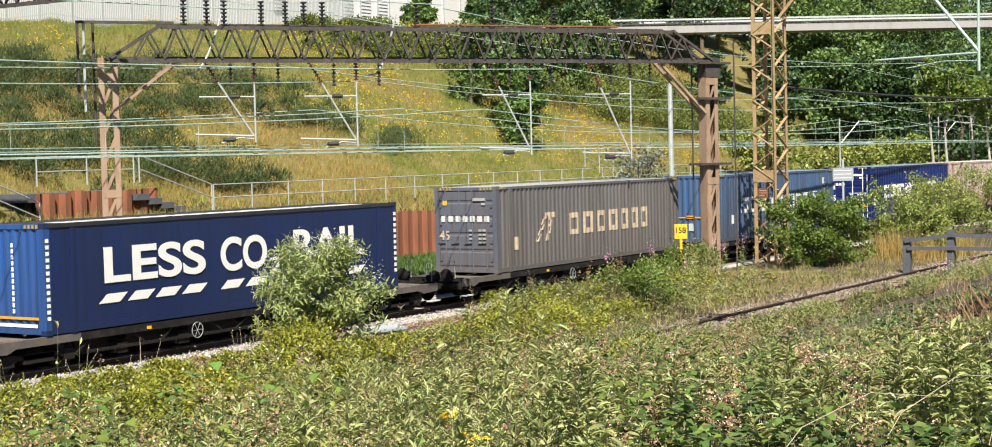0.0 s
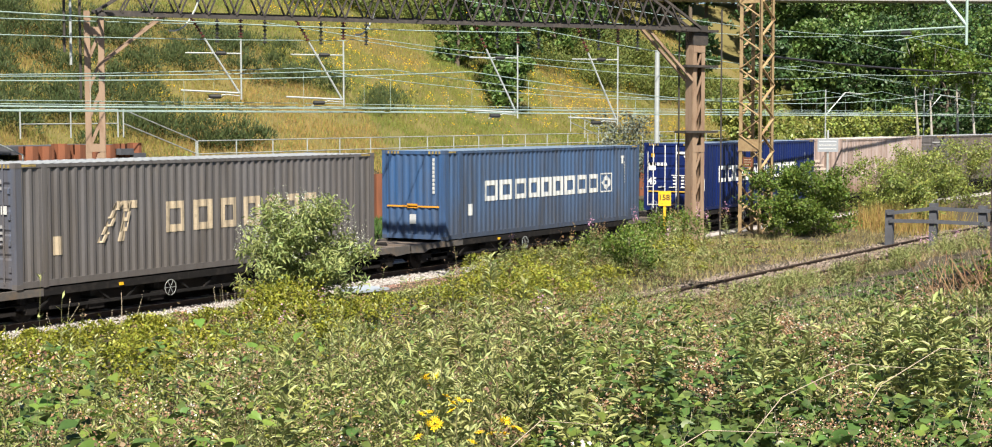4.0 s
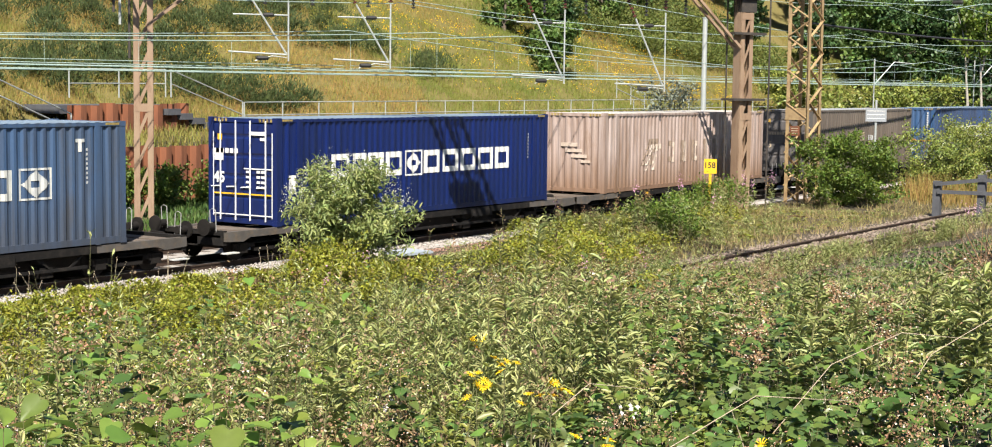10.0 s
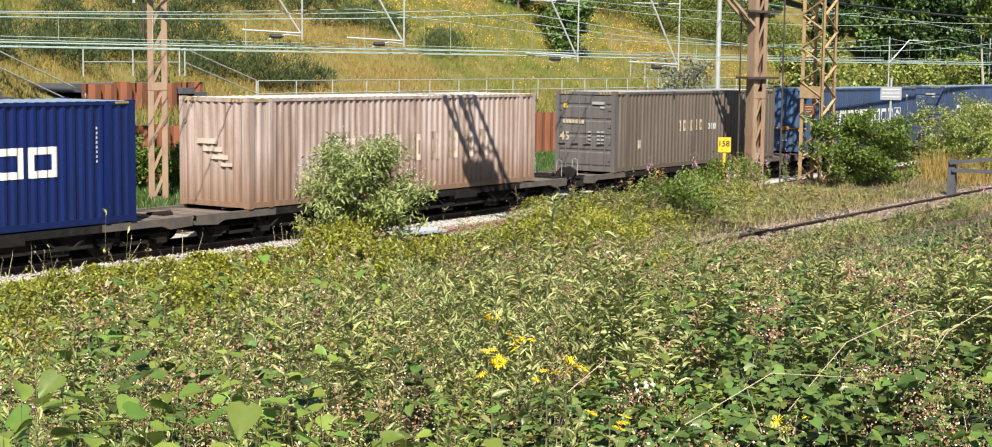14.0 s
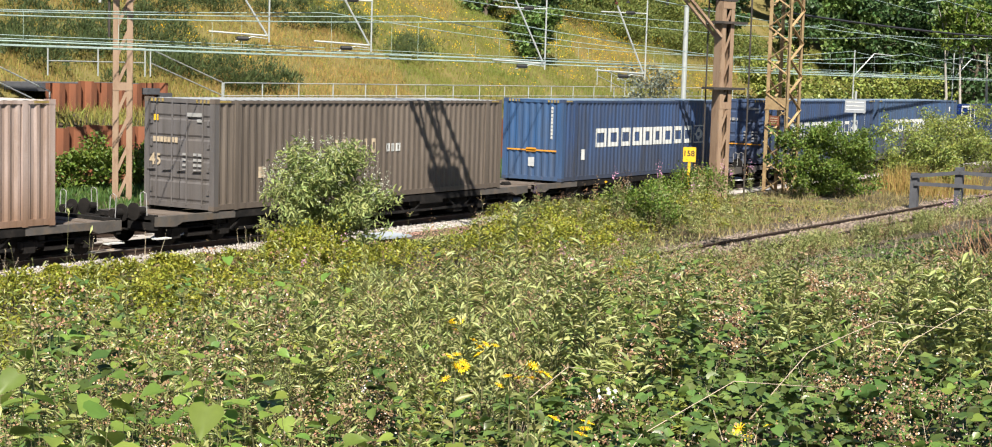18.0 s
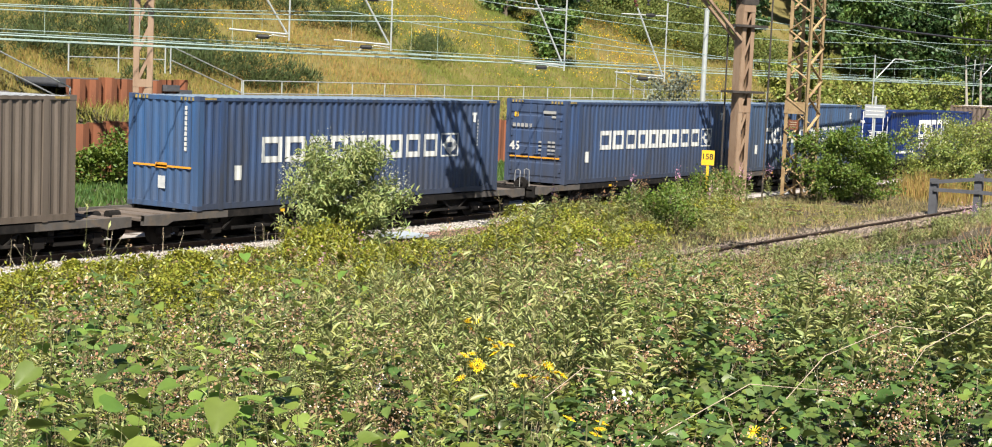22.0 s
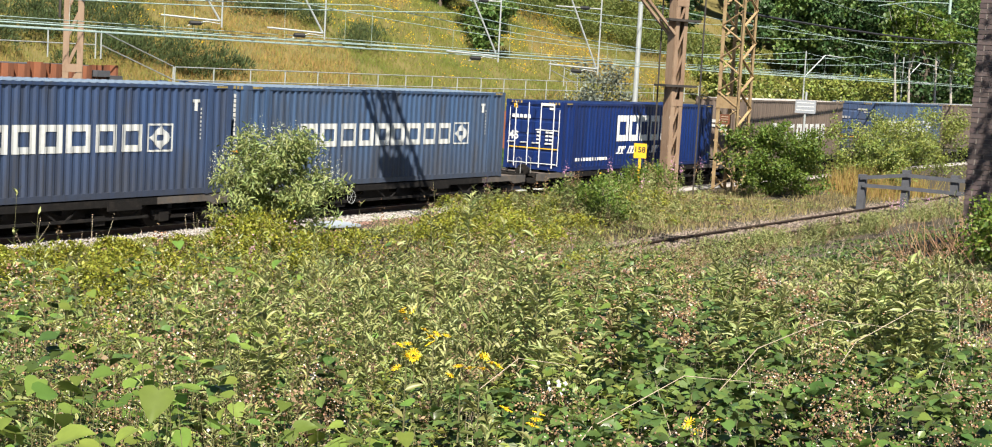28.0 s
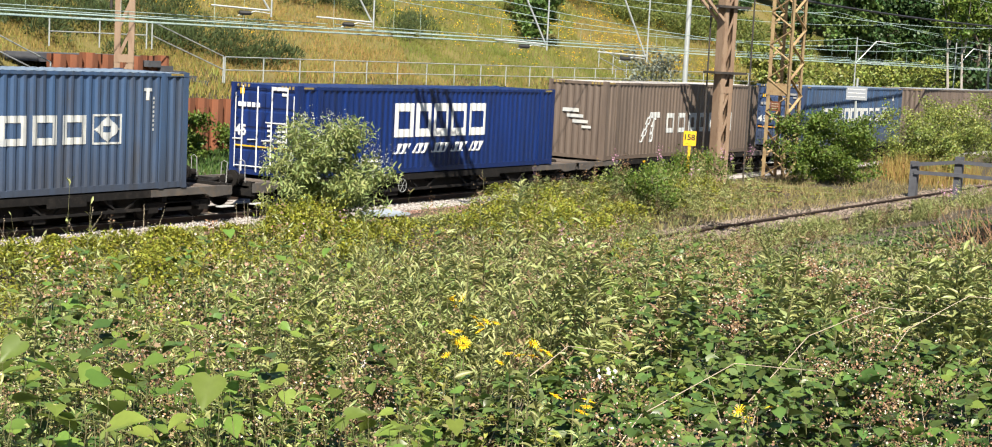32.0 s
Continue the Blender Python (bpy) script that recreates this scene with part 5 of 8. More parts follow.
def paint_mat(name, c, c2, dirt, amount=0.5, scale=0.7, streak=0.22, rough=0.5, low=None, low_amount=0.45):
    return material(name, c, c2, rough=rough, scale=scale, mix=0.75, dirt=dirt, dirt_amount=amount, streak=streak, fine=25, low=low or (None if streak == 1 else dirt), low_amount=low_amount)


def build_containers():
    P = {
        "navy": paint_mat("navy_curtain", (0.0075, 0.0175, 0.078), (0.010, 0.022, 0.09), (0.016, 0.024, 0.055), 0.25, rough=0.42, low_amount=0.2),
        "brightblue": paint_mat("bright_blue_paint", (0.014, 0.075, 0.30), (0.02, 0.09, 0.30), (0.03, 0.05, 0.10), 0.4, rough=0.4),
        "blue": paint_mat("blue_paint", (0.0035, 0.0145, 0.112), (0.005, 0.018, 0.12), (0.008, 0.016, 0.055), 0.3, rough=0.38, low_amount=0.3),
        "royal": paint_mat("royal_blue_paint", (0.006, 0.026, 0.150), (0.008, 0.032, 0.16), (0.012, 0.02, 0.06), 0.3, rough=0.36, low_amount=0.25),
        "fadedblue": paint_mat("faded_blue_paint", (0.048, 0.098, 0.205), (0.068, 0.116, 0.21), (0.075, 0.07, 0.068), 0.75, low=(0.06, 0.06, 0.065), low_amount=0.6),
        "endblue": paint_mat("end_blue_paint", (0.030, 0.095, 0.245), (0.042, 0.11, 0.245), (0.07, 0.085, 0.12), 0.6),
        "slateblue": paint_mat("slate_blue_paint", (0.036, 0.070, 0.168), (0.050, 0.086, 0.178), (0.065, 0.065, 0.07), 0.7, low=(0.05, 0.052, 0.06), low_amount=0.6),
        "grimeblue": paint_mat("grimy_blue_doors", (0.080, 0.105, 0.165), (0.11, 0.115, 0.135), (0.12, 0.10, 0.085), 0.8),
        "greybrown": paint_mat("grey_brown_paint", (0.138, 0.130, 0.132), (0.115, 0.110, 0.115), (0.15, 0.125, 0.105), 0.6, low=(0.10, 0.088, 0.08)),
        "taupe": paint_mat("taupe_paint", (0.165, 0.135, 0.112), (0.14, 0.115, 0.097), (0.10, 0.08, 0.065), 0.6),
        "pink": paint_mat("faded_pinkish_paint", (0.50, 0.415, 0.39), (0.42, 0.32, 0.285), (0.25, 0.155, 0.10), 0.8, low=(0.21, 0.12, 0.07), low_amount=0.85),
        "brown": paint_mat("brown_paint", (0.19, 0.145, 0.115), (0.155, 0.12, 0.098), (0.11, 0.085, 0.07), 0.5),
        "roofgrey": paint_mat("dusty_roof", (0.36, 0.38, 0.40), (0.28, 0.30, 0.32), (0.2, 0.2, 0.2), 0.5, streak=1),
        "roofblue": paint_mat("dusty_blue_roof", (0.20, 0.27, 0.36), (0.15, 0.21, 0.29), (0.2, 0.2, 0.2), 0.5, streak=1),
        "roofwhite": paint_mat("dusty_white_roof", (0.62, 0.58, 0.54), (0.5, 0.46, 0.42), (0.35, 0.3, 0.26), 0.5, streak=1),
        "tarp": paint_mat("black_tarpaulin", (0.018, 0.020, 0.026), (0.03, 0.032, 0.038), (0.06, 0.06, 0.06), 0.5, streak=1),
    }
    made = []

    def box(U, *a, **k):
        t = container("shipping_container", *a, x=U, **k)
        made.append((t, U))
        return t

    W = M["white_worn"]
    # navy curtain-sided swap body
    t = box(25.24, "navy curtain-sided container with white slogan lettering", P["navy"], "low", "ribs", roof=P["tarp"], end_paint=P["brightblue"], ribs=False)
    for body, x0, x1, z0, z1 in (("LESS", 1.82, 5.34, 1.07, 1.95), ("CO", 5.91, 7.75, 1.05, 1.95), ("2", 7.83, 8.38, 0.84, 1.32), ("RAIL", 8.87, 12.08, 1.14, 2.0)):
        fitted_text(t, body, x0, x1, z0, z1, M["white"], "white slogan lettering")
    for x in (1.62, 2.56, 3.5, 4.44, 5.88, 6.84, 8.33, 9.27, 10.22, 11.16):
        mark_side(t, M["white"], lambda g, x=x: painted(g, x, x + 0.68, 0.60, 0.82, 0, False, 0.008, 0.27), "white slanted dash", "dash")
    mark_side(t, M["white"], lambda g: [g.box(0.8 + 0.62 * k, 0.25, 2.575, 1.2 + 0.62 * k, 0.85, 2.582) for k in range(19)], "white marks on the roof sheet")
    mark_side(t, M["white"], lambda g: [g.box(CL - 0.155, -0.012, 0.5 + 0.17 * k, CL - 0.035, -0.006, 0.6 + 0.17 * k) for k in range(11)])
    mark_side(t, M["white"], lambda g: [g.box(0.03, -0.012, 0.35 + 0.15 * k, 0.13, -0.006, 0.44 + 0.15 * k) for k in range(13)])
    mark_end(t, M["white"], [(1.05, 1.12, 0.5 + 0.14 * k, 0.6 + 0.14 * k) for k in range(12)] + [(0.3, 2.2, 0.18, 0.26)])
    mark_end(t, M["orange"], [(0.25, 2.3, 0.36, 0.42)])
    part("tarp_edge", Geo().box(0.1, -0.015, CH["low"] - 0.10, CL - 0.1, 0.02, CH["low"] - 0.01), P["tarp"], t)

    def brand(t, a, b, weights, z0, z1, mat, fill=0.84, label="plain block in place of a letter"):
        """Blocks between a and b, one for each letter, in the given proportions."""
        unit = (b - a) / sum(weights)
        for w in weights:
            g = Geo()
            letter_block(g, a, a + w * unit * fill, z0, z1)
            part("name_block", g, mat, t, label)
            a += w * unit

    def ghost_logo(t, a, z0, s, mat):
        g = Geo()
        for k in range(5):
            painted(g, a + 0.10 * k * s, a + (0.10 * k + 0.22) * s, z0 + 0.16 * k * s, z0 + 0.16 * (k + 1) * s, 0.42, lean=0.10 * s)
        for k in range(4):
            painted(g, a + (0.55 + 0.06 * k) * s, a + (0.75 + 0.06 * k) * s, z0 + 0.2 * k * s, z0 + 0.2 * (k + 1) * s, 0.42, lean=0.06 * s)
        painted(g, a + 0.55 * s, a + 1.15 * s, z0 + 0.66 * s, z0 + 0.82 * s, 0.42)
        part("emblem", g, mat, t)

    def doors_marking(t, mat, name_row=True, faded=False):
        rows = [(0.45, 0.98, 2.42, 2.52), (0.42, 0.62, 2.28, 2.36)]
        if name_row:
            for k in range(5):
                rows.append((1.42 + 0.17 * k, 1.54 + 0.17 * k, 1.92, 2.05))
        for k in range(4):
            rows += [(0.98, 1.12, 0.98 + 0.14 * k, 1.04 + 0.14 * k), (0.42, 0.58, 0.98 + 0.14 * k, 1.05 + 0.14 * k), (0.62, 0.74, 0.98 + 0.14 * k, 1.05 + 0.14 * k)]
        mark_end(t, M["stencil"] if mat is M["white_worn"] else mat, rows)
        mark_end(t, M["yellow"], [(2.0, 2.16, 2.28, 2.44)], "small yellow warning plate")

    # grey-brown box with cream blocks
    t = box(44.63, "grimy grey-brown corrugated container with cream company blocks", P["greybrown"], "high", "doors", roof=P["roofgrey"], end_paint=P["grimeblue"])
    ghost_logo(t, 2.5, 0.92, 1.2, M["cream_worn"])
    brand(t, 4.85, 11.2, [1.1, 1.1, 1, 1, 0.9, 0.85, 0.85], 1.04, 1.82, M["cream_worn"], 0.68)
    mark_end(t, M["white_worn"], [(0.3 + 0.29 * k, 0.3 + 0.29 * k + 0.19, 1.72, 1.92) for k in range(7)])
    number_on_end(t, M["cream_worn"])
    doors_marking(t, M["white_worn"], False)
    mark_side(t, M["cream_worn"], lambda g: painted(g, 1.12, 1.4, 0.72, 1.16, 0.42))

    def blue_box(U, label, col, end, endcol, roof="roofblue"):
        t = box(U, label, P[col], "high", end, roof=P[roof], end_paint=P[endcol])
        brand(t, 2.36, 10.5, [1.05, 1.05, 1, 0.95, 0.9, 0.9, 1.02, 0.95, 0.95], 1.17, 1.85, W)
        emblem(t, 10.56, 0.92, 0.72, 1.15, W)
        mark_side(t, W, id_bars)
        mark_side(t, W, lambda g: painted(g, 1.32, 1.6, 0.74, 1.12, 0.42))
        mark_side(t, W, lambda g: (painted(g, CL - 1.55, CL - 1.25, 2.42, 2.5, 0.42), painted(g, CL - 1.44, CL - 1.36, 2.2, 2.42, 0.42)))
        if end == "ribs":
            mark_end(t, M["orange"], [(0.25, 2.3, 1.05, 1.10), (1.1, 1.5, 1.02, 1.16)])
            mark_end(t, M["white_worn"], [(1.15, 1.4, 0.5, 0.82)])
            mark_end(t, M["white_worn"], [(0.42, 0.50, 1.5 + 0.13 * k, 1.6 + 0.13 * k) for k in range(9)])
        else:
            number_on_end(t, M["white_worn"])
            doors_marking(t, M["white_worn"])
            mark_end(t, M["orange"], [(0.25, 2.3, 0.86, 0.91)])
        return t

    blue_box(62.2, "faded blue corrugated container with worn white blocks and a diamond emblem", "fadedblue", "ribs", "endblue")
    # vivid blue box with white-barred doors
    t = box(81.35, "vivid blue corrugated container with white door bars and white blocks", P["blue"], "high", "doors", roof=P["roofblue"], bars=M["white"])
    brand(t, 2.3, 5.7, [1.05, 0.85, 0.95, 1.05], 1.17, 1.87, M["white"], 0.86)
    emblem(t, 5.69, 0.86, 0.76, 1.13, M["white"])
    brand(t, 6.65, 11.5, [1, 1, 1, 1, 1], 1.18, 1.87, M["white"], 0.86)
    mark_side(t, W, id_bars)
    mark_side(t, M["white"], lambda g: painted(g, 0.46, 0.76, 0.85, 1.35, 0.42))
    number_on_end(t, M["white"])
    doors_marking(t, M["white"])
    mark_end(t, M["yellow"], [(0.2, 2.3, 0.80, 0.84)])
    mark_end(t, M["white"], [(0.17, 0.20, 0.2, 2.5), (2.30, 2.33, 0.2, 2.5), (0.2, 2.3, 0.24, 0.27), (0.2, 1.2, 1.5, 1.53), (1.95, 2.28, 1.72, 2.05)])
    # faded pinkish box with peeled lettering
    t = box(99.0, "faded pinkish-beige corrugated container with peeled lettering", P["pink"], "high", "ribs", roof=P["roofwhite"])
    ghost_logo(t, 2.75, 0.92, 1.2, M["ghost_dark"])
    ghost_logo(t, 2.95, 0.72, 1.2, M["ghost_light"])
    brand(t, 4.95, 11.3, [1.1, 1.1, 1, 1, 0.9, 0.85, 0.85], 1.0, 1.80, M["ghost_dark"], 0.26, "ghost of a removed letter")
    brand(t, 5.2, 11.55, [1.1, 1.1, 1, 1, 0.9, 0.85, 0.85], 0.96, 1.74, M["ghost_light"], 0.24, "ghost of a removed letter")
    mark_end(t, M["ghost_light"], [(1.15, 1.85, 1.66, 1.80), (0.95, 1.65, 1.46, 1.58), (0.75, 1.4, 1.26, 1.38), (0.6, 1.0, 1.08, 1.18)], "pale emblem ghost")
    # taupe box with faded doors
    t = box(118.02, "dark taupe corrugated container with almost vanished lettering", P["taupe"], "high", "doors", roof=P["roofgrey"], end_paint=P["greybrown"])
    brand(t, 4.95, 7.1, [1, 1, 0.5, 1, 1, 1], 1.34, 1.76, M["cream_worn"], 0.42, "remains of a pale letter")
    brand(t, 7.4, 8.2, [1, 1, 1.3], 1.36, 1.60, M["white_worn"], 0.8, "remains of a pale letter")
    mark_side(t, M["cream_worn"], lambda g: painted(g, 1.75, 2.0, 0.8, 1.1, 0.42))
    number_on_end(t, M["cream_worn"])
    doors_marking(t, M["white_worn"], False)
    mark_end(t, M["cream_worn"], [(1.3 + 0.13 * k, 1.4 + 0.13 * k, 1.72, 1.86) for k in range(7)])
    blue_box(135.75, "dull blue corrugated container with white blocks, brighter blue end", "slateblue", "ribs", "endblue")
    blue_box(153.72, "dull blue corrugated container with grimy doors numbered 45", "slateblue", "doors", "slateblue")
    blue_box(168.1, "faded blue corrugated container close behind its neighbour", "fadedblue", "ribs", "fadedblue")
    # bright blue low box
    t = box(186.15, "bright blue corrugated container with white door bars and dashes", P["royal"], "low", "doors", roof=P["royal"], bars=M["white"])
    brand(t, 4.48, 9.6, [1.05, 0.9, 0.9, 1.0, 1.1], 1.1, 2.12, M["white"], 0.86)
    for x in (4.38, 5.4, 6.42, 7.44, 8.46):
        mark_side(t, M["white"], lambda g, x=x: painted(g, x, x + 0.72, 0.60, 0.90, 0.42, lean=0.25), "white slanted dash", "dash")
    mark_side(t, M["white"], lambda g: [painted(g, 1.08 + 0.225 * k, 1.24 + 0.225 * k, 0.38, 0.5, 0.42) for k in range(12)])
    number_on_end(t, M["white"])
    doors_marking(t, M["white"])
    mark_end(t, M["white"], [(0.17, 0.20, 0.2, 2.3), (2.30, 2.33, 0.2, 2.3), (0.2, 2.3, 0.24, 0.27), (0.2, 1.2, 1.5, 1.53)])
    mark_end(t, M["yellow"], [(0.2, 2.3, 0.80, 0.84)])
    # brown box with white blocks
    t = box(203.6, "brown corrugated container with white blocks and emblem", P["brown"], "high", "ribs", roof=P["roofwhite"])
    ghost_logo(t, 2.75, 0.62, 1.4, M["white_worn"])
    brand(t, 4.95, 11.3, [1.1, 1.1, 1, 1, 0.9, 0.85, 0.85], 0.95, 1.72, M["white_worn"], 0.68)
    mark_end(t, M["white_worn"], [(1.15, 1.85, 1.72, 1.86), (0.95, 1.65, 1.52, 1.64), (0.75, 1.4, 1.32, 1.44), (0.6, 1.0, 1.14, 1.24)], "pale emblem")
    blue_box(222.8, "faded blue corrugated container with doors numbered 45", "fadedblue", "doors", "slateblue")
    t = box(240.4, "brown corrugated container near the tail of the train", P["brown"], "high", "ribs", roof=P["roofgrey"])
    brand(t, 4.95, 11.3, [1.1, 1.1, 1, 1, 0.9, 0.85, 0.85], 0.95, 1.72, M["cream_worn"], 0.68)
    blue_box(259.6, "faded blue corrugated container at the tail of the train", "fadedblue", "ribs", "endblue")
    return made


def wheelset(parent, x):
    w = part("wheelset", Geo().tube([(0, -0.9, 0), (0, 0.9, 0)], 0.085, 10), M["running"], parent, at=pose(x, TRACK_Y - NEAR_SIDE, -DECK + 0.365))
    for y in (-0.7525, 0.7525):
        g = Geo().tube([(0, y - 0.065, 0), (0, y - 0.06, 0), (0, y + 0.06, 0), (0, y + 0.065, 0)], [0.30, 0.365, 0.365, 0.30], 20)
        for k in range(3):
            a = k * 2.094
            g.box(-0.02 + 0.18 * math.cos(a), y - 0.075, -0.02 + 0.18 * math.sin(a), 0.02 + 0.18 * math.cos(a), y - 0.066, 0.02 + 0.18 * math.sin(a))
        part("wheel", g, M["running"], w)
    return w


def wagon(U, left, right, end_l, end_r, rng):
    """A low container flat wagon; end_l/end_r: 'buffers' or 'bar'."""
    t = thing("container_flat_wagon", "low dark steel container flat wagon caked in brake dust", "railway wagon", pose(U, NEAR_SIDE, DECK), group="flat wagons of the freight train")
    a, b, yc = -left, CL + right, CW / 2
    tint = M["solebar"]
    prof = [(a, -0.26), (a + 0.75, -0.30), (a + 1.0, -0.20), (a + 2.55, -0.20), (a + 2.95, -0.2), (b - 2.95, -0.2), (b - 2.55, -0.20), (b - 1.0, -0.20), (b - 0.75, -0.30), (b, -0.26)]
    for y in (0.02, CW - 0.14):
        for nm, lo, hi, mt in (("end_solebar", 0, 4, tint), ("solebar", 4, 5, M["frame"]), ("end_solebar", 5, 9, tint)):
            s = Geo()
            for (xa, za), (xb, zb) in zip(prof[lo:hi], prof[lo + 1:hi + 1]):
                s.face((xa, y, za), (xb, y, zb), (xb, y, -0.02), (xa, y, -0.02))
                s.face((xb, y + 0.12, zb), (xa, y + 0.12, za), (xa, y + 0.12, -0.02), (xb, y + 0.12, -0.02))
                s.face((xb, y, zb), (xa, y, za), (xa, y + 0.12, za), (xb, y + 0.12, zb))
                s.face((xa, y, -0.02), (xb, y, -0.02), (xb, y + 0.12, -0.02), (xa, y + 0.12, -0.02))
            part(nm, s, mt, t)
    part("lower_sill", Geo().bar((a + 3.2, 0.1, -0.50), (b - 3.2, 0.1, -0.50), 0.05, 0.07), M["frame"], t)
    for k in range(9):
        x = a + 3.3 + (b - a - 6.6) * k / 8
        part("truss_strut", Geo().bar((x, 0.1, -0.2), (x + (0.45 if k % 2 else -0.45), 0.1, -0.5), 0.03, 0.05), M["frame"], t)
    part("deck_end", Geo().box(a, 0.14, -0.16, a + left + 0.5, CW - 0.14, -0.10), M["deck"], t)
    part("deck_end", Geo().box(b - right - 0.5, 0.14, -0.16, b, CW - 0.14, -0.10), M["deck"], t)
    for k in range(2):
        xa = a + 0.3 + k * 0.65
        if left > 1:
            part("deck_plate", Geo().box(xa, 0.35, -0.10, xa + 0.45, CW - 0.35, -0.045), M["deck"], t)
        xb = b - 0.75 - k * 0.65
        if right > 1:
            part("deck_plate", Geo().box(xb, 0.35, -0.10, xb + 0.45, CW - 0.35, -0.045), M["deck"], t)
    # added dark block stands in for the deep shade under the deck
    part("underframe_shade", Geo().box(a + 3.1, 0.42, -0.60, b - 3.1, CW - 0.42, -0.17), M["running"], t)
    part("centre_sill", Geo().box(a, yc - 0.3, -0.4, b, yc + 0.3, -0.16), M["frame"], t)
    for k in range(7):
        x = a + 2.4 + (b - a - 4.8) * k / 6
        part("cross_bearer", Geo().box(x - 0.08, 0.1, -0.34, x + 0.08, CW - 0.1, -0.12), M["frame"], t)
    for x in (0.1, 6.1, 7.6, CL - 0.1):
        for y in (0.08, CW - 0.2):
            part("spigot", Geo().box(x - 0.07, y, -0.06, x + 0.07, y + 0.12, -0.0), M["frame"], t)
    sets = []
    for xc, over in ((a + 1.8, left), (b - 1.8, right)):
        bg = part("bogie", Geo().box(xc - 0.25, 0.3, -0.52, xc + 0.25, CW - 0.3, -0.30), M["running"], t)
        for y in (0.18, CW - 0.32):
            f = Geo().bar((xc - 1.15, y + 0.07, -0.44), (xc + 1.15, y + 0.07, -0.44), 0.14, 0.12)
            f.bar((xc - 0.45, y + 0.07, -0.50), (xc + 0.45, y + 0.07, -0.50), 0.14, 0.2)
            part("side_frame", f, M["running"], bg)
            for dx in (-0.9, 0.9):
                part("axle_box", Geo().box(xc + dx - 0.16, y - 0.02, -0.62, xc + dx + 0.16, y + 0.16, -0.36), M["running"], bg)
                for k in (-0.2, 0.2):
                    part("spring", Geo().tube([(xc + dx + k, y + 0.05, -0.52), (xc + dx + k, y + 0.05, -0.36)], 0.07, 8), M["running"], bg)
        for dx in (-0.9, 0.9):
            sets.append(wheelset(t, xc + dx))
    for xe, s, kind in ((a, -1, end_l), (b, 1, end_r)):
        if kind == "buffers":
            part("headstock", Geo().box(min(xe, xe - s * 0.15), 0.05, -0.36, max(xe, xe - s * 0.15), CW - 0.05, 0.02), M["frame"], t)
            for y in (yc - 0.87, yc + 0.87):
                part("buffer", Geo().tube([(xe, y, 0.12), (xe + s * 0.32, y, 0.12), (xe + s * 0.33, y, 0.12), (xe + s * 0.37, y, 0.12), (xe + s * 0.38, y, 0.12)], [0.1, 0.1, 0.22, 0.22, 0.1], 14), M["running"], t)
                part("handrail", Geo().tube([(xe + s * 0.02, y - 0.12, 0.0), (xe + s * 0.05, y - 0.12, 0.55), (xe + s * 0.05, y - 0.02, 0.6), (xe + s * 0.05, y + 0.08, 0.55), (xe + s * 0.02, y + 0.08, 0.0)], 0.012, 6), M["stencil"], t, "pale shunter's handrail")
            part("coupling", Geo().tube([(xe, yc, 0.02), (xe + s * 0.42, yc, -0.06)], 0.06, 8), M["running"], t)
            part("brake_pipe", Geo().tube([(xe, yc + 0.3, 0.0), (xe + s * 0.2, yc + 0.3, -0.25), (xe + s * 0.42, yc + 0.28, -0.22)], 0.025, 6), M["running"], t)
            part("step_board", Geo().box(min(xe, xe - s * 0.5), -0.08, -0.58, max(xe, xe - s * 0.5), 0.12, -0.55), M["white_worn"], t)
        else:
            part("draw_bar", Geo().tube([(xe - s * 0.3, yc, -0.1), (xe + s * 0.06, yc, -0.1)], 0.12, 10), M["running"], t)
    # hand brake wheel and small fittings on the near side
    xw = CL * 0.36
    g = Geo()
    ring = [(xw + 0.2 * math.cos(k * 2 * math.pi / 20), -0.03, -0.36 + 0.2 * math.sin(k * 2 * math.pi / 20)) for k in range(21)]
    g.tube(ring, 0.008, 6, caps=False)
    for k in range(3):
        aa = k * math.pi / 3
        g.bar((xw - 0.2 * math.cos(aa), -0.03, -0.36 - 0.2 * math.sin(aa)), (xw + 0.2 * math.cos(aa), -0.03, -0.36 + 0.2 * math.sin(aa)), 0.008, 0.008)
    part("hand_brake_wheel", g, M["galv"], t, "pale painted hand brake wheel")
    for x in (2.3, 4.4, 8.9, 11.2):
        part("brake_valve", Geo().box(x, 0.12, -0.66, x + 0.45 * rng.uniform(0.7, 1.3), 0.42, -0.42), M["running"], t)
    part("tie_down", Geo().box(3.2, -0.012, -0.16, 3.33, 0.018, -0.09), M["yellow"], t, "small yellow plate")
    part("data_panel", Geo().box(9.2, -0.006, -0.3, 10.4, 0.016, -0.08), M["frame"], t)
    return t, sets


def build_wagons():
    rng = random.Random(8)
    made = []
    spec = [(7.63, 1.9, 1.9, "buffers", "bar"), (25.24, 1.9, 2.15, "bar", "buffers"), (44.63, 2.15, 1.9, "buffers", "bar"), (62.2, 1.9, 2.05, "bar", "buffers"), (81.35, 2.05, 1.9, "buffers", "bar"),
            (99.0, 1.9, 2.1, "bar", "buffers"), (118.02, 2.1, 1.8, "buffers", "bar"), (135.75, 1.8, 1.75, "bar", "buffers"), (153.72, 1.85, 0.22, "buffers", "bar"),
            (168.1, 0.22, 1.75, "bar", "buffers"), (186.15, 1.8, 1.75, "buffers", "bar"), (203.6, 1.75, 2.1, "bar", "buffers"), (222.8, 2.1, 1.75, "buffers", "bar"), (240.4, 1.75, 2.1, "bar", "buffers"), (259.6, 2.1, 1.75, "buffers", "bar")]
    for U, l, r, el, er in spec:
        made.append((*wagon(U, l, r, el, er, rng), U))
    return made


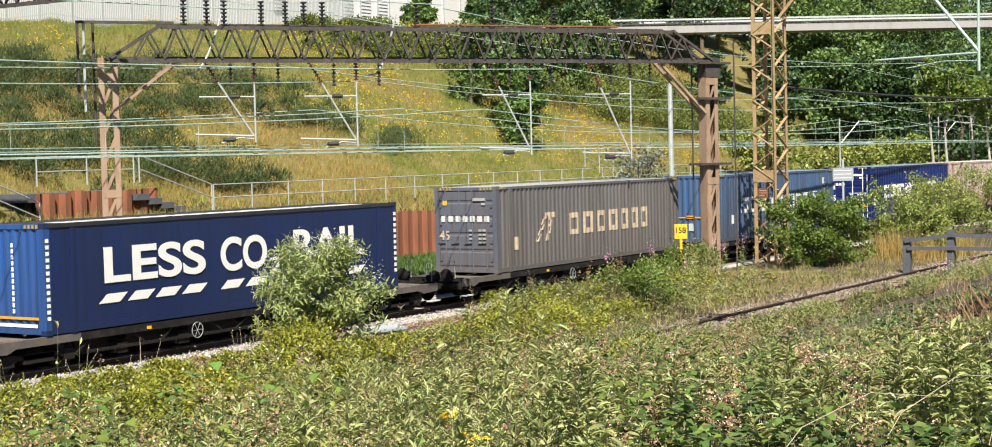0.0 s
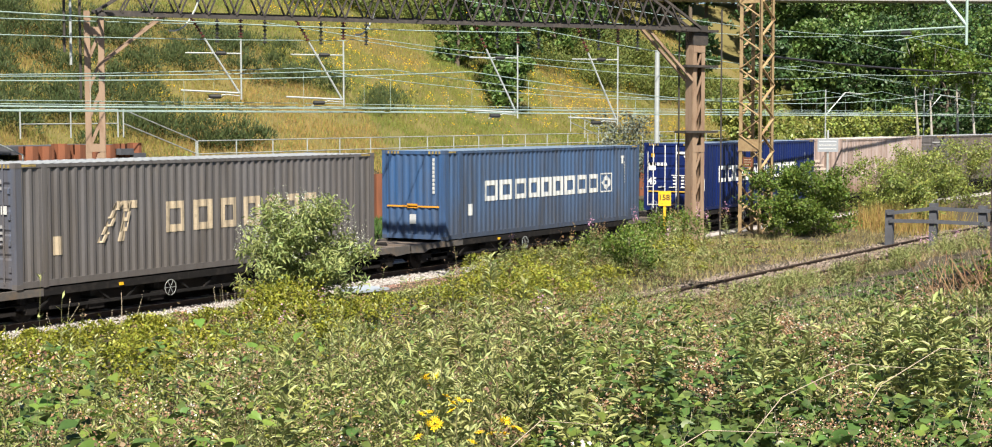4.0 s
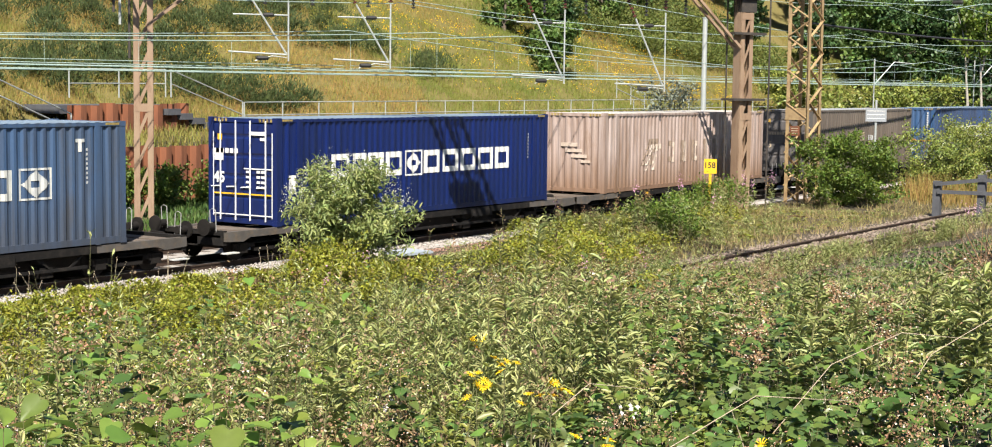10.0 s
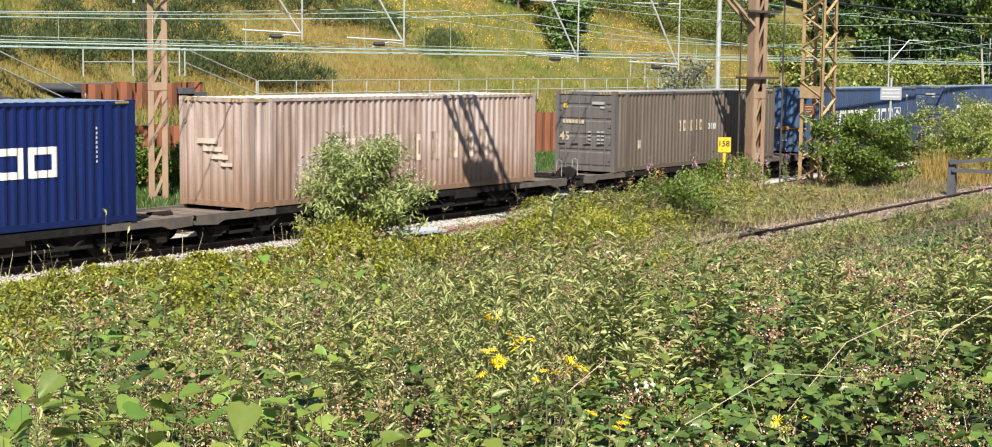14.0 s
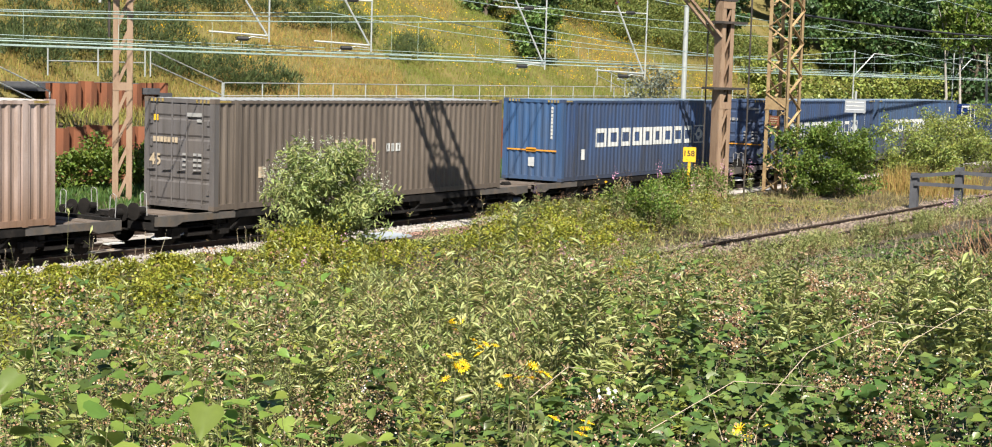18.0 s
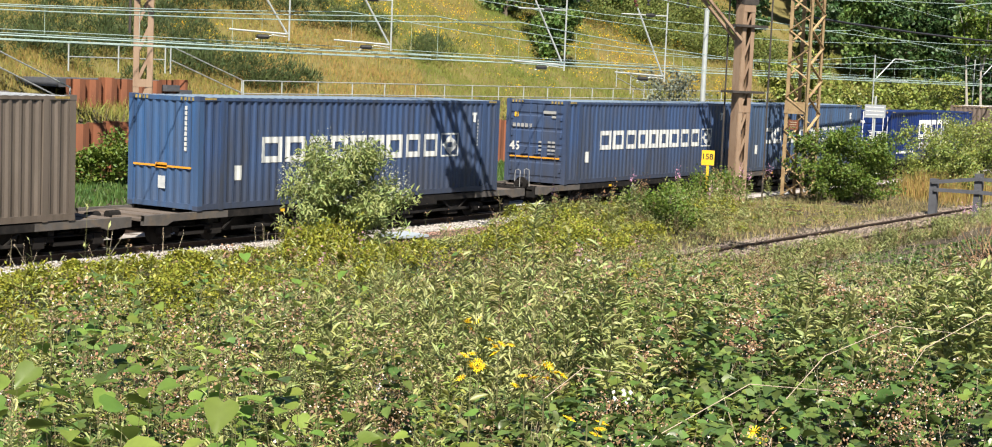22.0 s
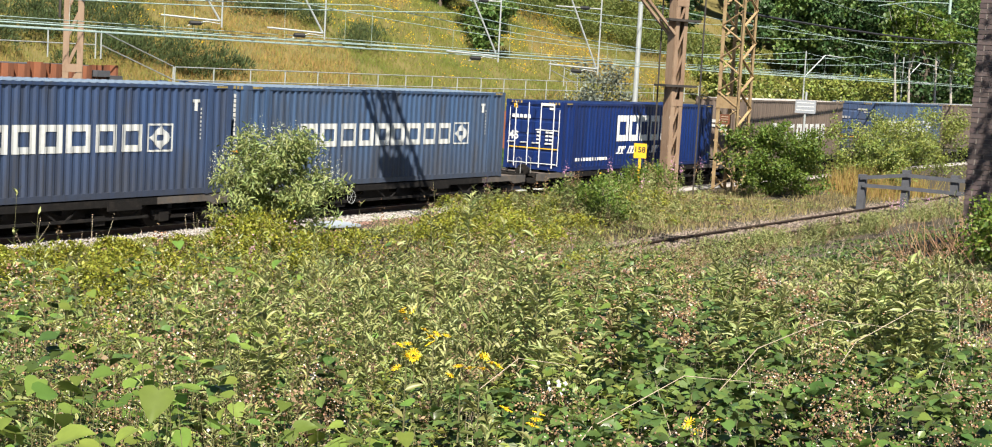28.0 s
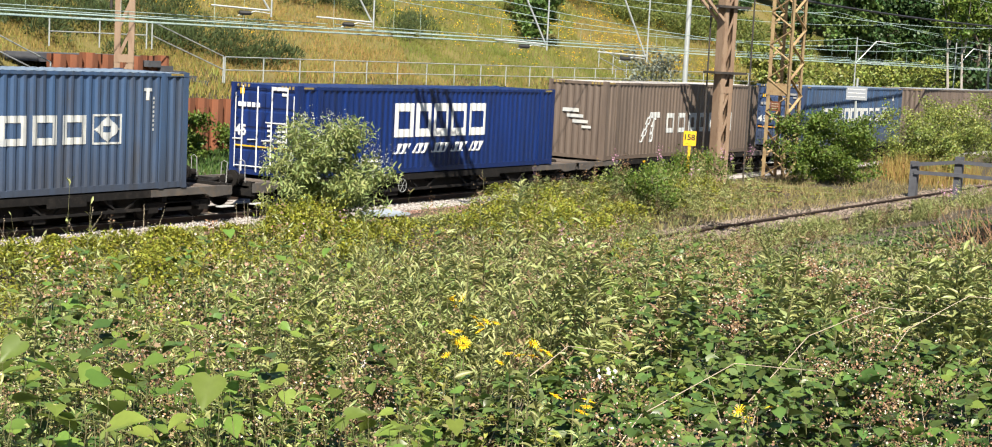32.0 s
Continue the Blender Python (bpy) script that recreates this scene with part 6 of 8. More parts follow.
CONTAINERS = build_containers()
WAGONS = build_wagons()


# ---------------------------------------------------------------- plants
def frames_of(dirs, ups):
    """Rotation matrices (n, 3, 3) whose columns are side, along and normal."""
    d = dirs / np.linalg.norm(dirs, axis=1, keepdims=True)
    s = np.cross(d, ups)
    s /= np.linalg.norm(s, axis=1, keepdims=True) + 1e-9
    return np.stack([s, d, np.cross(s, d)], -1)


LANCE = (np.array([(0, 0, 0), (0.5, 0.35, 0.10), (0.38, 0.7, 0.06), (0, 1, -0.18), (-0.38, 0.7, 0.06), (-0.5, 0.35, 0.10), (0, 0.5, 0)]),
         np.array([(0, 1, 6), (1, 2, 6), (2, 3, 6), (3, 4, 6), (4, 5, 6), (5, 0, 6)]))
OVAL = (np.array([(0, 0, 0), (0.36, 0.16, 0.05), (0.5, 0.42, 0.09), (0.4, 0.72, 0.05), (0.12, 0.94, -0.06), (0, 1.04, -0.12), (-0.12, 0.94, -0.06), (-0.4, 0.72, 0.05), (-0.5, 0.42, 0.09), (-0.36, 0.16, 0.05), (0, 0.5, -0.01)]),
        np.array([(i, (i + 1) % 10, 10) for i in range(10)]))
HEART = (np.array([(0, 0.06, 0), (0.2, -0.06, 0.02), (0.42, 0.06, 0.07), (0.5, 0.3, 0.10), (0.36, 0.62, 0.05), (0.13, 0.9, -0.05), (0, 1.04, -0.14), (-0.13, 0.9, -0.05), (-0.36, 0.62, 0.05), (-0.5, 0.3, 0.10), (-0.42, 0.06, 0.07), (-0.2, -0.06, 0.02), (0, 0.45, -0.03)]),
         np.array([(i, (i + 1) % 12, 12) for i in range(12)]))
DIAMOND = (np.array([(0, 0, 0), (0.5, 0.5, 0.08), (0, 1, 0), (-0.5, 0.5, 0.08)]), np.array([(0, 1, 2), (0, 2, 3)]))
BLADE = (np.array([(-0.5, 0, 0), (0.5, 0, 0), (0, 1, 0.15)]), np.array([(0, 1, 2)]))
BLOB = (np.array([(1, 0, 0), (-1, 0, 0), (0, 1, 0), (0, -1, 0), (0, 0, 1), (0, 0, -1)]) * 0.5,
        np.array([(0, 2, 4), (2, 1, 4), (1, 3, 4), (3, 0, 4), (2, 0, 5), (1, 2, 5), (3, 1, 5), (0, 3, 5)]))


def leaves(shape, pos, dirs, length, width, rng, roll=0.8):
    """Many leaves: each at pos, along dirs, of a length and width."""
    n = len(pos)
    ups = np.tile(np.array([0, 0, 1.0]), (n, 1)) + rng.normal(0, roll, (n, 3))
    r = frames_of(dirs, ups)
    v0, f0 = shape
    sc = np.stack([width, length, length], 1)
    v = np.einsum("nij,nkj->nki", r, v0[None] * sc[:, None, :]) + pos[:, None, :]
    f = f0[None] + (np.arange(n) * len(v0))[:, None, None]
    return v.reshape(-1, 3), f.reshape(-1, 3)


def sticks(p, q, r, rng):
    """Thin three-sided stems from p to q."""
    n = len(p)
    d = q - p
    fr = frames_of(d, np.tile(np.array([0.3, 0.9, 0.1]), (n, 1)))
    tri = np.array([(1, 0), (-0.5, 0.87), (-0.5, -0.87)])
    off = fr[:, :, 0][:, None, :] * tri[None, :, 0, None] + fr[:, :, 2][:, None, :] * tri[None, :, 1, None]
    v = np.concatenate([p[:, None] + off * r[:, None, None], q[:, None] + off * r[:, None, None] * 0.45], 1)
    f0 = np.array([(0, 1, 4), (0, 4, 3), (1, 2, 5), (1, 5, 4), (2, 0, 3), (2, 3, 5)])
    f = f0[None] + (np.arange(n) * 6)[:, None, None]
    return v.reshape(-1, 3), f.reshape(-1, 3)


def gather(chunks):
    vs, fs, k = [], [], 0
    for v, f in chunks:
        vs.append(v)
        fs.append(f + k)
        k += len(v)
    return np.concatenate(vs), np.concatenate(fs)


def stuff(name, chunks, mat, label, category):
    v, f = gather(chunks)
    return tagged(new(name, tri_mesh(name, v, f, mat)), label, category, kind="stuff")


def fan_points(rng, n, d0, d1, power=1.5, a0=35, a1=84):
    """Points on the near bank, denser towards the viewer's end of it."""
    u = rng.random(n)
    e = 2 - power
    d = (d0 ** e + u * (d1 ** e - d0 ** e)) ** (1 / e)
    a = np.radians(rng.uniform(a0, a1, n))
    return np.stack([d * np.sin(a), d * np.cos(a)], 1), d


def on_ground(xy):
    return np.column_stack([xy, ground_z(xy[:, 0], xy[:, 1])])


def patchy(xy, scale, shift=0.0):
    """A smooth pattern between -1 and 1 over the ground."""
    x, y = xy[:, 0] * scale + shift, xy[:, 1] * scale - shift * 0.7
    return (np.sin(x * 1.0 + 1.3 * np.sin(y * 0.8)) + np.sin(y * 1.3 + 1.1 * np.sin(x * 0.7 + 2))) / 2


def bank_mask(xy):
    """Planted parts of the near bank: not on the siding gravel, the house or the ballast."""
    x, y = xy[:, 0], xy[:, 1]
    ok = (y < 27.2) & ~((x > 37) & (y > 16.9) & (y < 20.6)) & ~((x > 23.0) & (y < 6.4))
    ok &= ~((abs(x - 34.9) < 1.6) & (abs(y - 26.0) < 1.3))
    ok &= ~((y > 24.6) & (x > 33.5) & (x < 41))
    ok &= ~((x < 6.2) & (y < 1.45))
    return ok


def herb_leaves(base, top, per, ln0, ln1, shape, rng, wide=(0.26, 0.42)):
    idx = np.repeat(np.arange(len(base)), per)
    m = len(idx)
    u = rng.uniform(0.12, 1.0, m) ** 0.85
    pos = base[idx] + (top[idx] - base[idx]) * u[:, None]
    a = rng.uniform(0, 2 * np.pi, m)
    dirs = np.column_stack([np.cos(a), np.sin(a), rng.normal(0.45, 0.35, m)])
    ln = rng.uniform(ln0, ln1, m) * (1.2 - 0.55 * u)
    return leaves(shape, pos, dirs, ln, ln * rng.uniform(*wide, m), rng, 0.5)


def heads(tops, per, spread, size, rng, shape=BLOB):
    idx = np.repeat(np.arange(len(tops)), per)
    m = len(idx)
    pos = tops[idx] + rng.normal(0, 1, (m, 3)) * np.array(spread)
    s = rng.uniform(*size, m)
    return leaves(shape, pos, rng.normal(0, 1, (m, 3)), s, s, rng)


def azimuth(xy):
    return np.degrees(np.arctan2(xy[:, 0], xy[:, 1]))


def low_cover(xy, h):
    """Plants stay low where the siding, the trough lid and the ballast edge lie open behind them."""
    z, y, az = ground_z(xy[:, 0], xy[:, 1]), xy[:, 1], azimuth(xy)
    rag = 0.10 * patchy(xy, 2.1, 3) + 0.06 * patchy(xy, 5.3, 8)
    siding = np.where((az > 64.8) & (az < 73.5), 4.69 * (1 - y / 18.1) + 0.03 - z, 9.0)
    lid = np.where((az > 51.8) & (az < 56.2), 4.69 * (1 - y / 25.2) - z, 9.0)
    edge = np.where(az <= 51.8, 4.94 * (1 - y / 27.3) - 0.10 + rag - z, 9.0)
    top = np.minimum(np.minimum(siding, lid), edge)
    return np.minimum(h, np.clip(top, 0.06, None))


def growth(xy):
    """Height of the rank growth on the near bank: chest-high close by, lower towards the line."""
    d = np.hypot(xy[:, 0], xy[:, 1])
    fall = np.interp(d, [4.2, 5, 6, 7, 8.5, 10, 13, 16, 20, 26, 34], [0.232, 0.208, 0.186, 0.172, 0.157, 0.146, 0.134, 0.126, 0.120, 0.117, 0.115])
    top = 4.69 - d * fall - ground_z(xy[:, 0], xy[:, 1])
    top *= 1 + 0.20 * patchy(xy, 1.15, 6) + 0.10 * patchy(xy, 2.9, 2)
    az = azimuth(xy)
    strip = (d > 20) & (az > 56.4) & (az < 66) & (xy[:, 1] > 9)
    return low_cover(xy, np.maximum(np.clip(top, 0.15, 1.2), strip * (0.62 + 0.3 * patchy(xy, 0.8, 4))))


def clump_sites(rng, n, d0, d1, power, gap, a0=37, a1=78):
    """Clump centres that keep a distance from each other, wider apart further off."""
    c, d = fan_points(rng, n, d0, d1, power, a0, a1)
    kept = []
    cells = {}
    for (x, y), dd in zip(c, d):
        g = gap * (0.75 + 0.035 * dd)
        i, j = int(x // 0.5), int(y // 0.5)
        if all((x - u) ** 2 + (y - v) ** 2 > g * g for a in range(i - 2, i + 3) for b in range(j - 2, j + 3) for u, v in cells.get((a, b), ())):
            cells.setdefault((i, j), []).append((x, y))
            kept.append((x, y))
    return np.array(kept)


def dome(rng, c, r, h, n, z0=0.25):
    """Points on lumpy domes over the centres c, with their outward directions."""
    idx = np.repeat(np.arange(len(c)), n)
    m = len(idx)
    a, u = rng.uniform(0, 6.283, m), rng.random(m) ** 0.75
    lump = 1 + 0.22 * np.sin(3 * a + 2.1 * idx) * np.sin(5 * u + idx) + 0.12 * np.sin(7 * a + idx)
    out = np.column_stack([np.cos(a) * u, np.sin(a) * u, np.sqrt(1 - u * u * 0.98)])
    p = out * (np.column_stack([r[idx], r[idx], h[idx]]) * (lump * rng.uniform(0.8, 1.03, m))[:, None])
    base = on_ground(c)[idx]
    p[:, 2] = np.maximum(p[:, 2], z0 * h[idx] * rng.random(m))
    return base + p, out, idx


def spikes(base, top, per, ln0, ln1, shape, rng, wide=(0.16, 0.26), rise=0.75, low=0.3):
    """Narrow leaves up erect stems, longest half way, closing towards the tip."""
    idx = np.repeat(np.arange(len(base)), per)
    m = len(idx)
    u = low + (1 - low) * rng.random(m) ** 0.8
    pos = base[idx] + (top[idx] - base[idx]) * u[:, None]
    a = rng.uniform(0, 2 * np.pi, m)
    dirs = np.column_stack([np.cos(a), np.sin(a), rng.normal(rise, 0.3, m) + 0.8 * np.clip(u - 0.75, 0, 1)])
    ln = rng.uniform(ln0, ln1, m) * (1.15 - 0.75 * np.clip(u - 0.35, 0, 1))
    return leaves(shape, pos, dirs, ln, ln * rng.uniform(*wide, m), rng, 0.35)


def herbs():
    """Clumps of different weeds side by side on the near bank."""
    rng = np.random.default_rng(11)
    c = clump_sites(rng, 15000, 4.3, 50, 0.9, 0.36, 37, 82)
    caz = azimuth(c)
    c = c[bank_mask(c) & ((c[:, 1] < 17.2) & (np.hypot(c[:, 0], c[:, 1]) < 27) | (caz > 56.4) & (caz < 66) & (c[:, 1] < 25.6))]
    az, d, g = azimuth(c), np.hypot(c[:, 0], c[:, 1]), growth(c)
    n = len(c)
    pick = rng.random(n) * 0.85 + 0.08 + 0.42 * patchy(c, 1.0, 5) + 0.22 * patchy(c, 2.3, 1)
    right = np.clip((az - 59) / 6, 0, 1) * np.clip((15 - d) / 5, 0, 1)
    kind = np.where(pick < 0.10 + 0.36 * right, 0, np.where(pick < 0.36 + 0.34 * right, 1, np.where(pick < 0.50 + 0.38 * right, 2, 3)))
    f = np.clip(rng.normal(0.84, 0.24, n) + 0.16 * patchy(c, 1.5, 2), 0.35, 1.32) * np.where((rng.random(n) < 0.09) & (kind > 1), 1.35, 1.0)
    f = np.minimum(f, np.where((az < 52) & (kind < 2), 0.82, 1.0) * low_cover(c, np.full(n, 9.0)) / g)
    r = rng.uniform(0.18, 0.36, n) * (0.85 + 0.02 * d)
    # mugwort and willowherb: erect leafy stems
    look_of = rng.random(n) + 0.25 * patchy(c, 1.7, 8)
    stems, tips = [], []
    for sel, name, mat, per, wide, rise, share, label in (
            ((kind == 3) & (look_of < 0.60), "tall_herbs", "leaf_herb", 17, (0.14, 0.24), 0.7, 1.0, "grey-green willowherb and mugwort with narrow leaves"),
            ((kind == 3) & (look_of >= 0.60) & (look_of < 0.86), "pale_herbs", "leaf_pale", 16, (0.16, 0.28), 0.8, 1.08, "pale sunlit willowherb clumps"),
            ((kind == 3) & (look_of >= 0.86), "withered_herbs", "leaf_dead", 17, (0.12, 0.22), 0.6, 0.95, "withered brown weeds among the green"),
            ((kind == 2), "fresh_herbs", "leaf_fresh", 19, (0.30, 0.46), 0.3, 0.85, "fresh green nettles and herbs in clumps")):
        cc, gg, rr, ff = c[sel], g[sel], r[sel], f[sel]
        idx = np.repeat(np.arange(len(cc)), 13)
        m = len(idx)
        q, a = np.sqrt(rng.random(m)), rng.uniform(0, 6.283, m)
        off = np.column_stack([np.cos(a), np.sin(a)]) * (q * rr[idx])[:, None]
        xy = cc[idx] + off
        h = np.clip(gg[idx] * ff[idx] * (1.1 - 0.5 * q ** 2) * rng.uniform(0.7, 1.12, m) * share, 0.08, None)
        base = on_ground(xy)
        top = base + np.column_stack([off * 0.6 + rng.normal(0, 0.09, (m, 2)) * h[:, None], h])
        near = np.hypot(xy[:, 0], xy[:, 1]) < 8.5
        chunks = [spikes(base[k], top[k], per + extra, l0, l1, sh, rng, wide, rise)
                  for k, sh, extra, l0, l1 in ((near, LANCE, 10, 0.035, 0.08), (~near, DIAMOND, 4, 0.055, 0.125))]
        stems.append(sticks(base, top, np.full(m, 0.0026), rng))
        tips.append(top[rng.random(m) < 0.16])
        stuff(name, chunks, M[mat], label, "weeds")
    tips = np.concatenate(tips)
    stuff("herb_stems", stems, M["stem"], "thin pale brown stems of the weeds", "weeds")
    stuff("herb_tips", [heads(tips, 16, (0.012, 0.012, 0.045), (0.010, 0.022), rng, DIAMOND)], M["bud"], "reddish brown budding tips of the weeds", "weeds")
    # bramble mounds: three leaflets on each stalk
    b = kind < 2
    cc, hh, rr = c[b], (g * f * np.where(kind == 1, 0.86, 0.92))[b], (r * 1.25)[b]
    p, out, idx = dome(rng, cc, rr, hh, 46)
    dk = np.hypot(p[:, 0], p[:, 1])
    chunks = []
    size = rng.uniform(0.034, 0.070, len(p))
    turn = rng.normal(0, 0.6, len(p)) + np.arctan2(out[:, 1], out[:, 0])
    for da, k in ((0.0, 1.2), (1.2, 0.95), (-1.2, 0.95)):
        dirs = np.column_stack([np.cos(turn + da), np.sin(turn + da), rng.normal(-0.15, 0.3, len(p))])
        for sel, sh in ((dk < 7.5, OVAL), (dk >= 7.5, DIAMOND)):
            s = size[sel] * k
            chunks.append(leaves(sh, p[sel], dirs[sel], s, s * (0.76 if sh is OVAL else 0.9), rng, 0.35))
    stuff("bramble_mounds", chunks, M["leaf_bramble"], "dark green bramble leaves in low mounds", "bramble")
    # spent bramble blossom on some of the mounds
    b = kind == 1
    cc, hh, rr = c[b], (g * f * 0.93)[b], r[b]
    p, _, idx = dome(rng, cc, rr, hh, 26)
    keep = rng.random(len(p)) < 0.8
    p = p[keep]
    far = np.hypot(p[:, 0], p[:, 1]) > 8
    stuff("seed_heads", [heads(p[far], 30, (0.036, 0.036, 0.026), (0.010, 0.022), rng, DIAMOND), heads(p[~far], 46, (0.034, 0.034, 0.026), (0.006, 0.013), rng, DIAMOND)], M["dry"], "patches of brown spent bramble blossom", "weeds")
    stuff("seed_fluff", [heads(p[far], 9, (0.04, 0.04, 0.032), (0.008, 0.017), rng, DIAMOND), heads(p[~far], 12, (0.036, 0.036, 0.03), (0.005, 0.011), rng, DIAMOND)], M["fluff"], "pale flecks on the spent blossom", "weeds")
    q = p + rng.normal(0, 0.03, (len(p), 3)) - np.array([0, 0, 0.1])
    stuff("seed_stalks", [sticks(q, p, np.full(len(p), 0.0014), rng)], M["dry"], "thin brown stalks of the spent blossom", "weeds")
    # single white and pink blossoms
    pk = rng.choice(len(p), 60, replace=False)
    stuff("white_blossom", [heads(p[pk] + np.array([0, 0, 0.02]), 12, (0.022, 0.022, 0.012), (0.014, 0.026), rng, DIAMOND)], M["blossom"], "small white bramble blossom", "flowers")
    pk = rng.choice(len(tips), 8, replace=False)
    stuff("pink_blossom", [heads(tips[pk], 16, (0.02, 0.02, 0.03), (0.014, 0.028), rng, DIAMOND)], M["pink"], "pale pink blossom", "flowers")
    # pink clump by the barrier
    pts = np.column_stack([rng.uniform(57.5, 59.5, 18), rng.uniform(15.8, 17.9, 18)])
    p3 = on_ground(pts) + np.array([0, 0, 0.45])
    stuff("pink_clump", [heads(p3, 18, (0.12, 0.12, 0.16), (0.025, 0.05), rng, DIAMOND)], M["pink"], "pink blossom beside the barrier", "flowers")
    # the strip between bank and line
    c2 = np.column_stack([rng.uniform(10, 60, 800), rng.uniform(13, 26.0, 800)])
    i2 = np.repeat(np.arange(800), 12)
    xy2 = c2[i2] + rng.normal(0, 0.16, (9600, 2))
    h2 = (0.22 + 0.65 * rng.random(800) ** 1.1 + 0.4 * (rng.random(800) < 0.1))[i2] * rng.uniform(0.75, 1.1, 9600)
    h2 *= np.where((xy2[:, 1] > 20.5) & ((xy2[:, 0] < 40) | (azimuth(xy2) > 64)), 0.6, 1.0)
    keep = bank_mask(xy2) & (patchy(xy2, 0.6, 4) > -0.5) & (azimuth(xy2) > 36)
    xy2, h2 = xy2[keep], h2[keep]
    h2 = low_cover(xy2, h2)
    base2 = on_ground(xy2)
    top2 = base2 + np.column_stack([rng.normal(0, 0.14, (len(xy2), 2)) * h2[:, None], h2])
    dead = (np.floor(xy2[:, 0] * 1.3) + np.floor(xy2[:, 1] * 1.7)) % 6 == 0
    stuff("line_side_weeds", [spikes(base2[~dead], top2[~dead], 20, 0.06, 0.13, DIAMOND, rng, (0.18, 0.3))], M["leaf_herb"], "grey-green weeds between the bank and the line", "weeds")
    stuff("dead_herbs", [spikes(base2[dead], top2[dead], 24, 0.05, 0.10, DIAMOND, rng, (0.15, 0.25))], M["leaf_dead"], "withered brown weeds in clumps", "weeds")


def brambles():
    """Low dark leaves that close the ground between the clumps."""
    rng = np.random.default_rng(12)
    xy, d = fan_points(rng, 5400, 4.5, 44, 1.25, 35, 84)
    keep = bank_mask(xy) & (xy[:, 1] < 25) & (azimuth(xy) < 78)
    xy, d = xy[keep], d[keep]
    n = len(xy)
    base = on_ground(xy)
    hh = np.minimum(growth(xy) * 0.4, 0.35) * rng.uniform(0.4, 1.1, n)
    idx = np.repeat(np.arange(n), 7)
    m = len(idx)
    c = base[idx] + np.column_stack([rng.normal(0, 0.16, m), rng.normal(0, 0.16, m), hh[idx] * rng.uniform(0.4, 1.1, m)])
    a = rng.uniform(0, 2 * np.pi, m)
    chunks = []
    size = rng.uniform(0.04, 0.08, m)
    for da, f in ((0.0, 1.15), (1.25, 0.95), (-1.25, 0.95)):
        dirs = np.column_stack([np.cos(a + da), np.sin(a + da), rng.normal(0.0, 0.4, m)])
        chunks.append(leaves(DIAMOND, c, dirs, size * f, size * f, rng, 0.5))
    stuff("brambles", chunks, M["leaf_bramble"], "dark green bramble leaves sprawling over the bank", "bramble")
    p = base + np.column_stack([rng.normal(0, 0.2, n), rng.normal(0, 0.2, n), hh * 0.8])
    stuff("bramble_canes", [sticks(base[::3], p[::3], np.full(len(p[::3]), 0.004), rng)], M["stem"], "thin brown bramble canes", "bramble")


def broad_leaves():
    """Bindweed with large pale green leaves close by, in trailing groups."""
    rng = np.random.default_rng(13)
    a = np.radians(np.concatenate([rng.uniform(37, 49.0, 40), rng.uniform(48, 57, 8), rng.uniform(60, 73, 4)]))
    d = np.concatenate([4.6 + 3.2 * rng.random(40) ** 1.4, rng.uniform(4.6, 5.6, 8), rng.uniform(5.2, 6.8, 4)])
    xy = np.column_stack([d * np.sin(a), d * np.cos(a)])
    more, _ = fan_points(rng, 34, 6.5, 15, 1.3, 40, 74)
    xy = np.concatenate([xy, more[bank_mask(more) & (azimuth(more) > 46)]])
    base = on_ground(xy)
    n = len(base)
    idx = np.repeat(np.arange(n), 7)
    m = len(idx)
    h = growth(xy) * rng.uniform(0.78, 1.12, n)
    pos = base[idx] + np.column_stack([rng.normal(0, 0.15, m), rng.normal(0, 0.15, m), h[idx] * rng.uniform(0.82, 1.03, m)])
    an = rng.uniform(0, 6.28, m)
    dirs = np.column_stack([np.cos(an), np.sin(an), rng.normal(-0.15, 0.3, m)])
    s = rng.uniform(0.035, 0.078, m) * np.where((azimuth(xy) < 47) & (np.hypot(xy[:, 0], xy[:, 1]) < 5.6), 1.5, 1.0)[idx]
    stuff("broad_leaves", [leaves(HEART, pos, dirs, s, s * 0.88, rng, 0.3)], M["leaf_broad"], "large fresh green bindweed leaves", "weeds")
    q = pos - np.column_stack([dirs[:, :2] * 0.02, np.full(m, 0.14)])
    stuff("bindweed_stalks", [sticks(q, pos, np.full(m, 0.0016), rng)], M["stem"], "thin stalks of the bindweed", "weeds")


